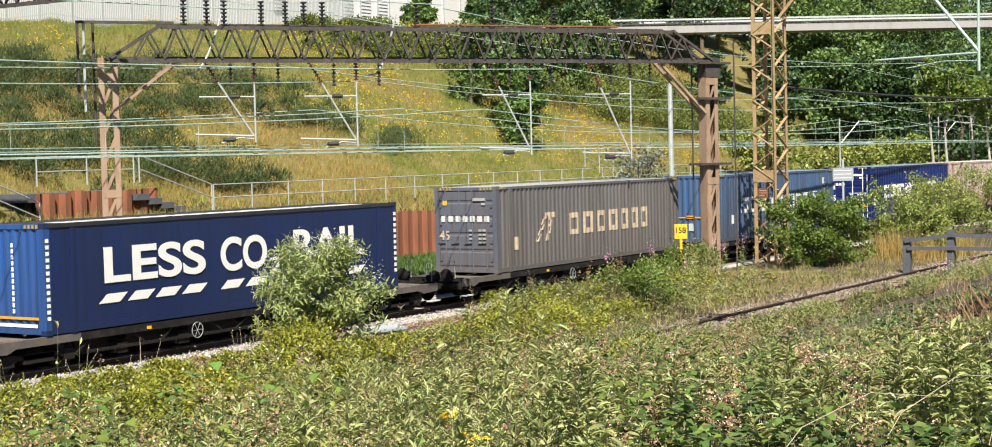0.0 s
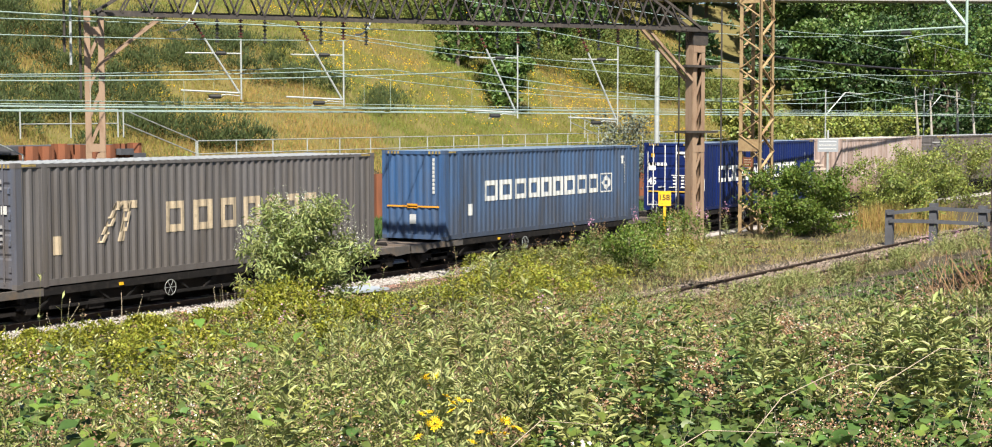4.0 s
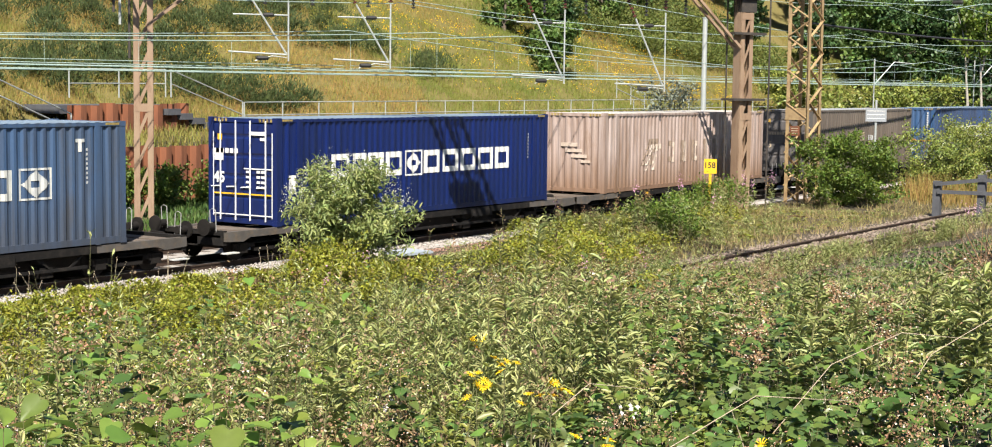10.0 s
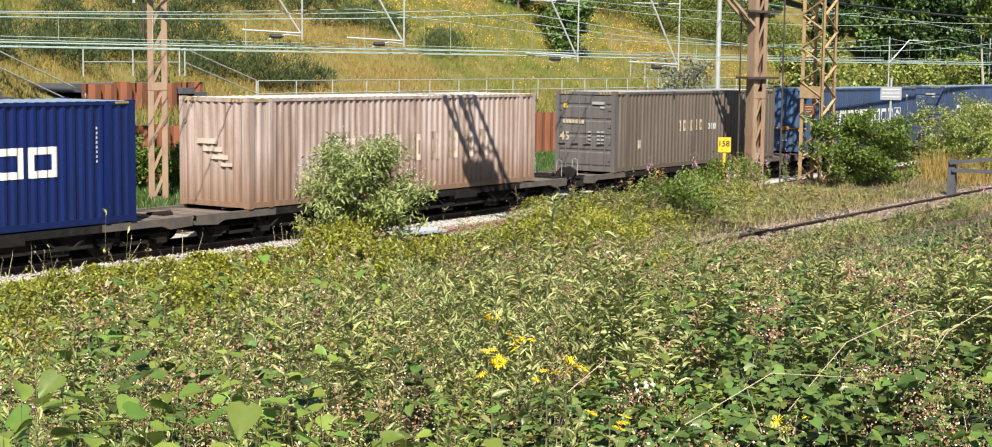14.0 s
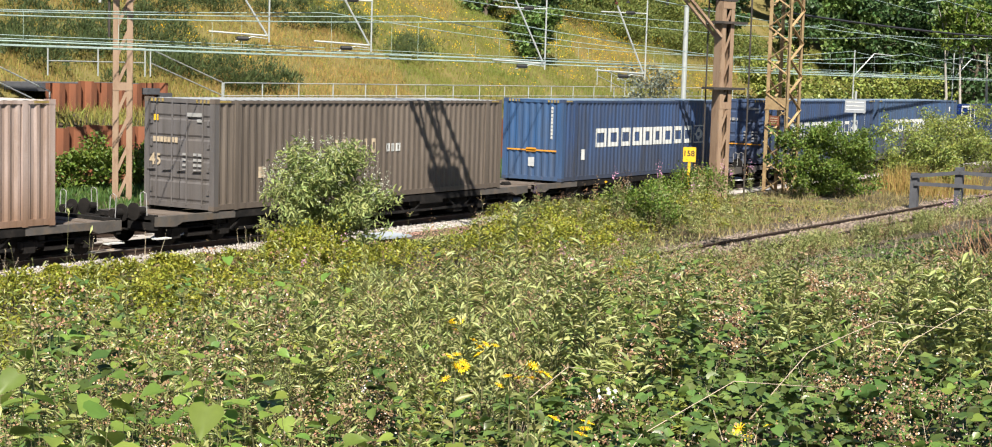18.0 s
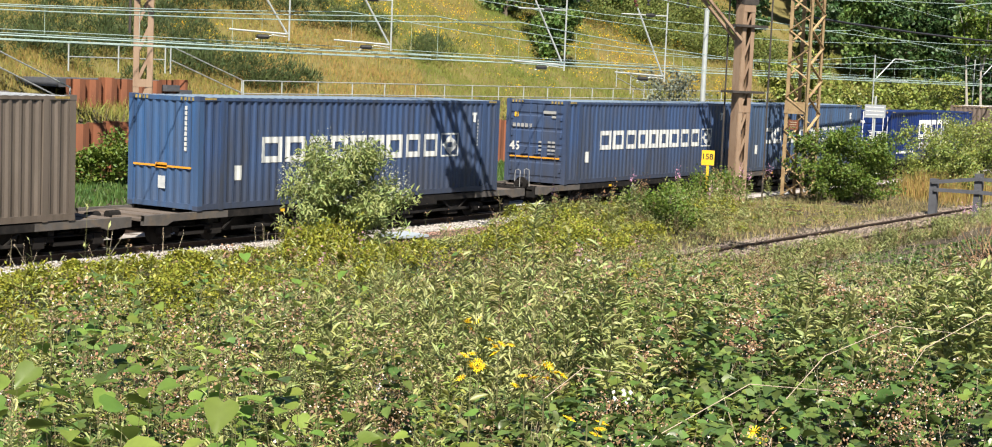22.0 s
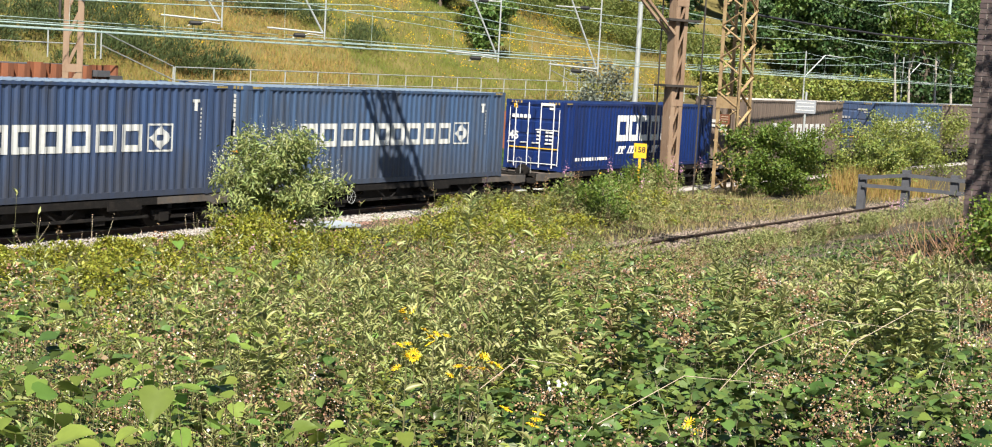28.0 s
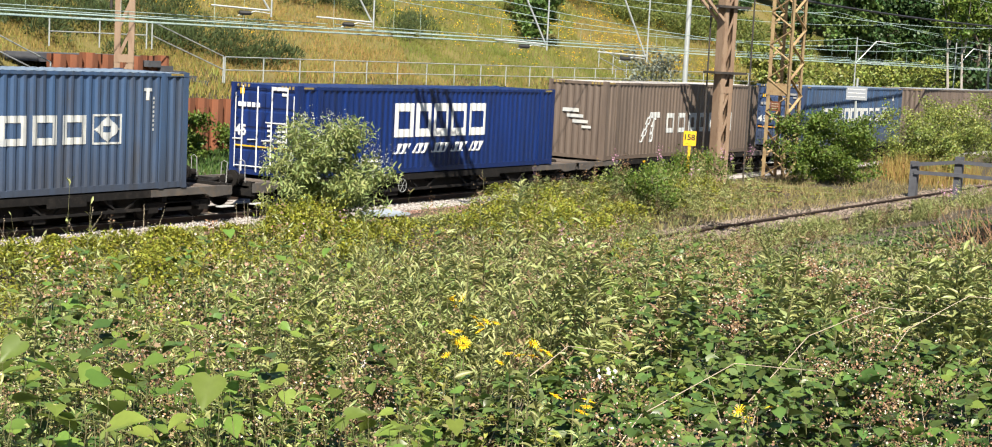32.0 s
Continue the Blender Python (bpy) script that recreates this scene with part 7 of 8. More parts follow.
def ragwort():
    """Yellow ragwort close to the viewer, each plant a thing with its flower heads."""
    rng = np.random.default_rng(14)
    for az, d, fall, k in ((55.6, 8.4, 0.161, 5), (56.9, 7.2, 0.174, 5), (56.2, 6.4, 0.187, 6), (55.9, 6.3, 0.192, 4), (57.9, 6.2, 0.193, 4), (58.6, 6.2, 0.192, 4), (60.2, 4.9, 0.222, 4), (66.6, 5.0, 0.222, 3)):
        a = radians(az)
        x, y = d * math.sin(a), d * math.cos(a)
        h = 4.69 - d * fall - float(ground_z(x, y))
        t = thing("ragwort", "yellow ragwort plant among the weeds", "flower", pose(x, y, float(ground_z(x, y))), group="ragwort plants")
        part("stem", Geo().tube([(0, 0, 0), (0.02, 0.01, h * 0.6), (0, 0, h)], [0.005, 0.004, 0.002], 5), M["stem"], t)
        for i in range(k):
            c = np.array([rng.normal(0, 0.035), rng.normal(0, 0.035), h + rng.normal(0, 0.02)])
            g = Geo()
            tilt = rng.normal(0, 0.35, 2)
            for j in range(11):
                q = 6.283 * j / 11
                for r0, w in ((0.022, 0.28),):
                    p1 = c + np.array([0, 0, 0]) + 0.006 * np.array([math.cos(q - w), math.sin(q - w), 0])
                    p2 = c + 0.006 * np.array([math.cos(q + w), math.sin(q + w), 0])
                    p3 = c + r0 * np.array([math.cos(q), math.sin(q), tilt[0] * math.cos(q) + tilt[1] * math.sin(q)])
                    g.face(p1, p3 + np.array([0.0025 * math.sin(q), -0.0025 * math.cos(q), 0]), p3 - np.array([0.0025 * math.sin(q), -0.0025 * math.cos(q), 0]), p2)
            g.tube([tuple(c - np.array([0, 0, 0.006])), tuple(c + np.array([0, 0, 0.004]))], [0.005, 0.008], 8)
            head = part("flower_head", g, M["petal"], t, "yellow daisy-like flower head")
        m = 16
        pos = np.column_stack([np.zeros(m), np.zeros(m), rng.uniform(0.2, 0.9, m) * h])
        an = rng.uniform(0, 6.28, m)
        ln = rng.uniform(0.05, 0.09, m)
        v, f = leaves(LANCE, pos, np.column_stack([np.cos(an), np.sin(an), rng.normal(0.2, 0.2, m)]), ln, ln * 0.3, rng)
        part("foliage", tri_mesh("foliage", v, f, M["leaf_herb"]), None, t)


def tall_plants():
    """Single tall willowherbs that stand out of the weeds, each a thing."""
    rng = np.random.default_rng(31)
    # bearing, distance, fall of the tip per metre from the eye's height
    spots = [(58.0, 11, 0.078), (57.5, 11.4, 0.086), (58.5, 10.6, 0.094), (60.9, 9, 0.102), (61.4, 9.3, 0.108), (60.5, 8.8, 0.116), (62.6, 9.6, 0.112), (68.0, 9, 0.108),
             (68.5, 9.3, 0.116), (72.7, 9, 0.094), (73.3, 8.7, 0.10), (72.2, 9.3, 0.106), (73.9, 9, 0.10), (71.6, 9.5, 0.118), (74.6, 9.2, 0.11), (70.6, 8.6, 0.124), (49.6, 13, 0.116), (50.3, 12.5, 0.121),
             (48.9, 13.5, 0.122), (51.3, 12, 0.123), (43.9, 14, 0.128), (46.2, 13, 0.131), (52.8, 11, 0.13), (54.2, 10.4, 0.126), (55.4, 10.8, 0.12), (59.4, 10, 0.112), (63.8, 9.2, 0.121), (65.2, 10, 0.118), (56.4, 9.2, 0.128)]
    spots += [(rng.uniform(40, 75), dd, np.interp(dd, [7, 9, 12, 16], [0.152, 0.138, 0.126, 0.122])) for dd in rng.uniform(7, 15, 34)]
    for k, (az, d, fall) in enumerate(spots):
        x, y = d * math.sin(radians(az)), d * math.cos(radians(az))
        gz = float(ground_z(x, y))
        h = max(0.35, 4.69 - d * fall - gz)
        t = thing("willowherb", "tall leafy willowherb above the weeds", "wild plant", pose(x, y, gz - 0.03, rng.uniform(-6, 6), rng.uniform(-6, 6), 0), group="tall willowherbs")
        part("stem", Geo().tube([(0, 0, 0), (0.01, 0.02, h * 0.5), (0, 0, h)], [0.006, 0.005, 0.002], 5), M["stem"], t)
        b = np.zeros((3, 3))
        tops = np.array([[0, 0, h * 0.98], [rng.normal(0, 0.12), rng.normal(0, 0.12), h * rng.uniform(0.7, 0.92)], [rng.normal(0, 0.12), rng.normal(0, 0.12), h * rng.uniform(0.6, 0.9)]])
        v, f = spikes(b, tops, int(70 * h), 0.06, 0.135, LANCE, rng, (0.17, 0.27), 0.5, 0.2)
        tagged(part("foliage", tri_mesh("foliage", v, f, M["leaf_herb"] if k % 3 else M["leaf_pale"]), None, t), kind="stuff")
        if k % 2:
            v, f = heads(tops[:1], 22, (0.02, 0.02, 0.07), (0.012, 0.026), rng, DIAMOND)
            tagged(part("seed_spike", tri_mesh("seed_spike", v, f, M["bud"]), None, t, "reddish brown budding tip"), kind="stuff")
    # tall seeding willowherbs between the path and the line
    for k in range(34):
        x, y = rng.uniform(38.5, 53), rng.uniform(21.5, 25.4)
        if k >= 24:
            x, y = rng.uniform(24, 33), rng.uniform(17, 23.5)
        h = rng.uniform(0.95, 1.75) if k < 24 else rng.uniform(0.7, 1.0)
        t = thing("willowherb", "tall seeding willowherb with a brownish pink top beside the line", "wild plant", pose(x, y, float(ground_z(x, y)) - 0.03, rng.uniform(-7, 7), rng.uniform(-7, 7), 0), group="tall willowherbs beside the line")
        part("stem", Geo().tube([(0, 0, 0), (0.01, 0.02, h * 0.5), (0, 0, h)], [0.008, 0.006, 0.003], 5), M["stem"], t)
        for j in range(int(rng.integers(3, 6))):
            o = np.array([[rng.normal(0, 0.14), rng.normal(0, 0.14), 0.0]])
            v, f = herb_leaves(o, o * 1.3 + np.array([[0, 0, h * rng.uniform(0.7, 1.0)]]), 42, 0.10, 0.18, DIAMOND, rng, (0.2, 0.32))
            tagged(part("leafy_shoot", tri_mesh("leafy_shoot", v, f, M["leaf_pale"] if (j + k) % 3 == 0 else M["leaf_herb"]), None, t), kind="stuff")
        v, f = heads(np.array([[0, 0, h]]), 34, (0.05, 0.05, 0.13), (0.025, 0.055), rng, DIAMOND)
        tagged(part("seed_spike", tri_mesh("seed_spike", v, f, M["pink"] if k % 3 == 0 else M["dry"]), None, t), kind="stuff")
    # leaning dead canes
    for az, d, turn, ln, z in ((71, 7.6, -40, 0.7, 0.50), (66, 6.0, -28, 0.8, 0.50), (64.5, 9.5, -50, 0.6, 0.5), (74, 8.0, -30, 0.7, 0.55), (60, 6.6, -20, 0.5, 0.5)):
        x, y = d * math.sin(radians(az)), d * math.cos(radians(az))
        z = max(z, float(growth(np.array([[x, y]]))[0]) + 0.05)
        t = thing("dead_cane", "bare straw-coloured dead cane leaning over the weeds", "cane", pose(x, y, float(ground_z(x, y)), 0, 0, turn), group="dead canes")
        part("cane", Geo().tube([(-ln * 1.0, 0, 0.0), (-ln * 0.5, 0.02, z * 0.72), (0, 0, z), (ln * 0.5, -0.05, z * 0.93)], [0.0026, 0.0024, 0.002, 0.001], 5), M["cane"], t)


def line_side_herbs():
    """Mugwort thicket between the path and the line, dry grass by the barrier, a heap of dead canes by the house."""
    rng = np.random.default_rng(33)
    m = 900
    xy = np.column_stack([rng.uniform(37.5, 53, m), rng.uniform(21.4, 25.8, m)])
    keep = (patchy(xy, 0.7, 1) > -0.25) & ~((xy[:, 0] < 41) & (xy[:, 1] > 24.4))
    xy = xy[keep]
    base = on_ground(xy)
    m = len(base)
    h = low_cover(xy, rng.uniform(0.3, 0.6, m) + 0.3 * np.clip(patchy(xy, 1.2, 6), 0, 1))
    top = base + np.column_stack([rng.normal(0, 0.15, (m, 2)) * h[:, None], h])
    stuff("line_side_mugwort", [herb_leaves(base, top, 40, 0.09, 0.17, DIAMOND, rng)], M["leaf_herb"], "mugwort thicket beside the line", "weeds")
    stuff("line_side_seed_heads", [heads(top[::4], 30, (0.05, 0.05, 0.10), (0.012, 0.025), rng)], M["dry"], "brown seed spikes beside the line", "weeds")
    n = 2600
    c = np.array([(68.5, 22.4), (70.5, 21.2), (66.8, 21.4), (72.5, 22.5)])[rng.integers(0, 4, n)]
    p = on_ground(c + rng.normal(0, 0.75, (n, 2)))
    stuff("dry_grass_clump", [leaves(BLADE, p, np.column_stack([rng.normal(0, 0.25, (n, 2)), np.ones(n)]), rng.uniform(0.6, 1.35, n), rng.uniform(0.025, 0.05, n), rng)], M["straw"], "tall dry golden grass behind the barrier", "grass")
    n = 48
    p = on_ground(np.column_stack([19 + 1.9 * rng.integers(0, 8, n) + rng.normal(0, 0.35, n), rng.uniform(26.3, 27.3, n)]))
    q = p + np.column_stack([rng.normal(0, 0.17, (n, 2)), 0.2 + 0.7 * rng.random(n) ** 1.6])
    stuff("ballast_edge_stalks", [sticks(p, q, np.full(n, 0.007), rng), heads(q, 5, (0.008, 0.008, 0.06), (0.012, 0.03), rng, DIAMOND)], M["cane"], "thin dry grass stalks along the ballast edge", "grass")
    n = 300
    c = np.array([(21.5, 5.3), (20.6, 5.0), (22.3, 6.0), (20.0, 4.6)])[rng.integers(0, 4, n)]
    p = on_ground(c + rng.normal(0, 0.36, (n, 2)))
    a = rng.uniform(0, 6.28, n)
    q = p + np.column_stack([np.cos(a) * rng.uniform(0.15, 0.55, n), np.sin(a) * rng.uniform(0.15, 0.55, n), rng.uniform(0.15, 0.75, n)])
    stuff("dead_cane_heap", [sticks(p, q, rng.uniform(0.005, 0.010, n), rng)], M["dry"], "heap of dead brown bramble canes by the house", "canes")


def lime_carpet():
    """Low yellow-green shrub cover beside the line: rounded mounds over a thinner carpet."""
    rng = np.random.default_rng(15)
    n = 130000
    x = rng.uniform(12, 58, n)
    y = rng.uniform(13.0, 27.2, n)
    xy = np.column_stack([x, y])
    dens = patchy(xy, 0.55, 2) + 0.35 * patchy(xy, 1.7, 5)
    az = azimuth(xy)
    left = (y > 16) & (x < 42) & (y < 25.6 + 1.6 * (x < 32))
    right = (y > 20.7) & (y < 26.0) & (x >= 42)
    keep = (left | right) & (dens + 0.5 * patchy(xy, 4.5, 9) > -0.3) & bank_mask(xy) & (az > 37) & ~((x > 32.5) & (x < 42) & (y > 23.2))
    keep &= rng.random(n) < np.where(x > 42, 0.4, 0.45)
    xy, dens = xy[keep], dens[keep]
    base = on_ground(xy)
    m = len(base)
    h = low_cover(xy, np.clip(dens + 0.55, 0.1, 1.6) * 0.22 * (0.7 + 0.8 * patchy(xy, 4.2, 3)) + 0.08)
    pos = base + np.column_stack([np.zeros(m), np.zeros(m), h * rng.uniform(0.3, 1.0, m) ** 0.6])
    an = rng.uniform(0, 6.28, m)
    s = rng.uniform(0.04, 0.085, m)
    flat = leaves(DIAMOND, pos, np.column_stack([np.cos(an), np.sin(an), rng.normal(0.2, 0.5, m)]), s, s * 0.6, rng, 0.7)
    # mounds
    c = np.column_stack([rng.uniform(13, 57, 900), rng.uniform(15, 26.6, 900)])
    az = azimuth(c)
    x, y = c[:, 0], c[:, 1]
    ok = bank_mask(c) & (az > 37) & (az < 66) & ~((x > 33) & (x < 41.5) & (y > 23)) & ~((x > 36) & (y < 21))
    ok &= (patchy(c, 0.5, 0.6) > np.where(az < 50, -0.5, 0.05))
    c = c[ok]
    kept = []
    for p in c:
        if all(np.hypot(*(p - q)) > 0.85 for q in kept):
            kept.append(p)
    c = np.array(kept)
    h = np.minimum(low_cover(c, rng.uniform(0.45, 0.95, len(c))), np.where(c[:, 0] > 40, 0.6, 0.95))
    r = np.clip(h * rng.uniform(0.9, 1.5, len(c)), 0.3, 1.1)
    p, out, idx = dome(rng, c, r, h, 1000, 0.1)
    dirs = np.column_stack([out[:, :2] + rng.normal(0, 0.5, (len(p), 2)), rng.normal(0.1, 0.45, len(p))])
    s = rng.uniform(0.045, 0.10, len(p))
    stuff("lime_shrub_cover", [flat, leaves(DIAMOND, p, dirs, s, s * 0.62, rng, 0.45)],
          M["leaf_lime"], "low yellow-green shrub cover beside the line", "shrubs")


def grasses():
    rng = np.random.default_rng(16)
    # the dry slope
    n = 460000
    x = 30 + 110 * rng.random(n) ** 1.15
    y = rng.uniform(47.4, 76, n)
    xy = np.column_stack([x, y])
    p = patchy(xy, 0.16, 1)
    base = on_ground(xy)
    h = rng.uniform(0.16, 0.42, n)
    dirs = np.column_stack([rng.normal(0, 0.3, n), rng.normal(-0.05, 0.3, n), np.ones(n)])
    green = (p + 0.5 * patchy(xy, 0.4, 3) + np.clip((x - 62) / 30, -0.2, 0.9) + np.clip((y - 64) / 14, 0, 0.6) * (x < 84) > 0.15) | (rng.random(n) < 0.25)
    w = rng.uniform(0.018, 0.042, n)
    stuff("dry_slope_grass", [leaves(BLADE, base[~green], dirs[~green], h[~green], w[~green], rng)], M["straw"], "tall straw-coloured grass on the slope", "grass")
    stuff("green_slope_grass", [leaves(BLADE, base[green], dirs[green], h[green], w[green], rng)], M["grass"], "olive green grass and herbs on the slope", "grass")
    # yellow flower dots on the slope
    k = 3600
    fx = 52 + 62 * rng.random(k) ** 0.8
    fy = rng.uniform(48, 74, k)
    ok = patchy(np.column_stack([fx, fy]), 0.3, 9) + 0.4 * patchy(np.column_stack([fx, fy]), 1.1, 2) + np.clip((fx - 74) / 30, -0.7, 0.4) > 0.1
    pos = on_ground(np.column_stack([fx, fy])[ok])
    pos[:, 2] += rng.uniform(0.25, 0.55, len(pos))
    m = len(pos)
    idx = np.repeat(np.arange(m), 3)
    s = rng.uniform(0.04, 0.085, m * 3)
    stuff("slope_flowers", [leaves(BLOB, pos[idx] + rng.normal(0, 0.10, (m * 3, 3)), rng.normal(0, 1, (m * 3, 3)), s, s * 1.2, rng)], M["petal"], "yellow flowers dotted over the slope", "flowers")
    # feathery broom thickets low on the slope
    c = np.column_stack([rng.uniform(38, 74, 230), rng.uniform(48.2, 65, 230)])
    c = c[patchy(c, 0.26, 6) > np.where(azimuth(c) < 50, -0.32, -0.05)]
    hh = rng.uniform(0.7, 1.5, len(c))
    p, out, idx = dome(rng, c, hh * rng.uniform(0.9, 1.4, len(c)), hh, 620, 0.05)
    s = rng.uniform(0.10, 0.22, len(p))
    stuff("broom_thicket", [leaves(BLADE, p, out + rng.normal(0, 0.35, (len(p), 3)) + np.array([0, 0, 0.6]), s, s * 0.3, rng)], M["broom"], "dark green feathery broom on the slope", "shrubs")
    # olive scrub below the crest
    c = np.column_stack([rng.uniform(70, 124, 760), rng.uniform(52, 74.0, 760)])
    c = c[(azimuth(c) > 50.5) & (c[:, 1] > np.interp(azimuth(c), [50.5, 54, 57.5, 59.5, 62, 66], [68, 66, 63, 58.5, 55, 52]) + 2.2 * patchy(c, 0.35, 2))]
    hh = rng.uniform(0.35, 1.0, len(c)) * np.where(azimuth(c) > 57.5, 1.7, 1.0)
    p, out, idx = dome(rng, c, hh * rng.uniform(1.2, 2.0, len(c)), hh, 330, 0.05)
    s = rng.uniform(0.12, 0.24, len(p))
    stuff("crest_scrub", [leaves(DIAMOND, p, out + rng.normal(0, 0.5, (len(p), 3)), s, s * 0.6, rng)], M["scrub"], "olive green scrub of ivy and herbs below the crest", "shrubs")
    # lush strip below the piling
    n = 26000
    xy = np.column_stack([rng.uniform(30, 80, n), rng.uniform(37, 43.7, n)])
    base = on_ground(xy)
    h = rng.uniform(0.12, 0.3, n)
    stuff("lush_strip", [leaves(BLADE, base, np.column_stack([rng.normal(0, 0.3, (n, 2)), np.ones(n)]), h, rng.uniform(0.05, 0.1, n), rng)], M["lawn"], "lush green grass strip below the piling", "grass")
    n = 15000
    xy = np.column_stack([30 + 70 * rng.random(n), rng.uniform(44.35, 47.6, n)])
    base = on_ground(xy)
    green = rng.random(n) < 0.45
    dirs = np.column_stack([rng.normal(0, 0.35, (n, 2)), np.ones(n)])
    h, w = rng.uniform(0.25, 0.6, n), rng.uniform(0.03, 0.06, n)
    stuff("fence_grass", [leaves(BLADE, base[green], dirs[green], h[green], w[green], rng)], M["grass"], "olive green grass along the fence", "grass")
    stuff("dry_fence_grass", [leaves(BLADE, base[~green], dirs[~green], h[~green], w[~green], rng)], M["straw"], "straw-coloured grass along the fence", "grass")
    # sparse dry grass round the siding
    n = 26000
    xy = np.column_stack([rng.uniform(36, 74, n), rng.uniform(15.5, 25.6, n)])
    inside = (xy[:, 1] > 17.2) & (xy[:, 1] < 20.0)
    keep = (patchy(xy, 1.3, 3) > np.where(inside, np.where(xy[:, 1] < 18.3, -0.45, 0.05), -0.6)) & (azimuth(xy) < 76)
    xy, inside = xy[keep], inside[keep]
    n = len(xy)
    base = on_ground(xy)
    h = rng.uniform(0.10, 0.34, n) * np.where(inside, 0.42, 1.0)
    stuff("siding_grass", [leaves(BLADE, base, np.column_stack([rng.normal(0, 0.5, (n, 2)), np.ones(n)]), h, rng.uniform(0.015, 0.04, n), rng)], M["verge"], "sparse dry olive grass round the siding", "grass")
    # thin straw and grass on the near bank
    xy, d = fan_points(rng, 9000, 4.8, 60, 1.2, 36, 80)
    keep = (xy[:, 1] < 27.0) & ~((xy[:, 0] > 37) & (xy[:, 1] > 16.9) & (xy[:, 1] < 20.4) & (rng.random(len(xy)) < 0.9)) & ~((xy[:, 0] > 23.0) & (xy[:, 1] < 6.4))
    xy, d = xy[keep], d[keep]
    base = on_ground(xy)
    n = len(base)
    h = low_cover(xy, rng.uniform(0.2, 0.5, n))
    stuff("bank_straw", [leaves(BLADE, base, np.column_stack([rng.normal(0, 0.45, (n, 2)), np.ones(n)]), h, rng.uniform(0.004, 0.009, n), rng)], M["cane"], "dry straw between the weeds", "grass")


def branch_points(rng, height, radius, n_limbs, base_frac=0.25):
    """Limb lines of a crown: start and end points."""
    limbs = []
    for k in range(n_limbs):
        z0 = height * rng.uniform(base_frac, 0.8)
        a = rng.uniform(0, 6.28)
        r = radius * rng.uniform(0.45, 1.0) * (1.15 - 0.55 * (z0 / height))
        limbs.append(((0, 0, z0), (r * math.cos(a), r * math.sin(a), min(height, z0 + height * rng.uniform(0.08, 0.35)))))
    return limbs


def tree(name, label, category, at, height, radius, leaf, n_leaf, mat, rng, n_limbs=16, trunk=0.16, bark="bark", group="", aspect=0.55, base_frac=0.25, clump=0.35, lumps=6):
    t = thing(name, label, category, at, group)
    g = Geo().tube([(0, 0, -0.3), (0.02 * height, 0, height * 0.35), (0, 0.02 * height, height * 0.7), (0, 0, height * 0.92)], [trunk, trunk * 0.75, trunk * 0.4, trunk * 0.12], 7)
    limbs = branch_points(rng, height, radius, n_limbs, base_frac)
    for p, q in limbs:
        g.tube([p, ((p[0] + q[0]) / 2, (p[1] + q[1]) / 2, (p[2] + q[2]) / 2 + 0.05 * radius), q], [trunk * 0.35, trunk * 0.22, trunk * 0.06], 5, caps=False)
    part("trunk", g, M[bark], t)
    cs = []
    for p, q in limbs:
        p, q = np.array(p), np.array(q)
        for u in np.linspace(0.35, 1.05, lumps):
            cs.append(p + (q - p) * u + rng.normal(0, clump * 0.5 * radius * 0.4, 3))
    cs.append(np.array([0, 0, height * 0.95]))
    cs = np.array(cs)
    idx = rng.integers(0, len(cs), n_leaf)
    if leaf > 0.25:
        # leaves lie on the outside of separate boughs, with hollows between them
        bough = cs[:: max(1, lumps // 3)]
        idx = rng.integers(0, len(bough), n_leaf)
        out = rng.normal(0, 1, (n_leaf, 3)) + np.array([0, 0, 0.45])
        out /= np.linalg.norm(out, axis=1, keepdims=True)
        pos = bough[idx] + out * (radius * rng.uniform(0.16, 0.32, len(bough)))[idx][:, None] * rng.uniform(0.75, 1.08, (n_leaf, 1)) * np.array([1, 1, 0.75])
    else:
        pos = cs[idx] + rng.normal(0, 1, (n_leaf, 3)) * clump * radius * 0.42 * np.array([1, 1, 0.75])
    pos[:, 2] = np.clip(pos[:, 2], 0.05, None)
    dirs = rng.normal(0, 1, (n_leaf, 3)) + np.array([0, 0, 0.15])
    s = leaf * rng.uniform(0.6, 1.3, n_leaf)
    shape = LANCE if n_leaf < 12000 and leaf < 0.2 else DIAMOND
    v, f = leaves(shape, pos, dirs, s, s * aspect, rng)
    part("crown", tri_mesh("crown", v, f, M[mat]), None, t)
    return t


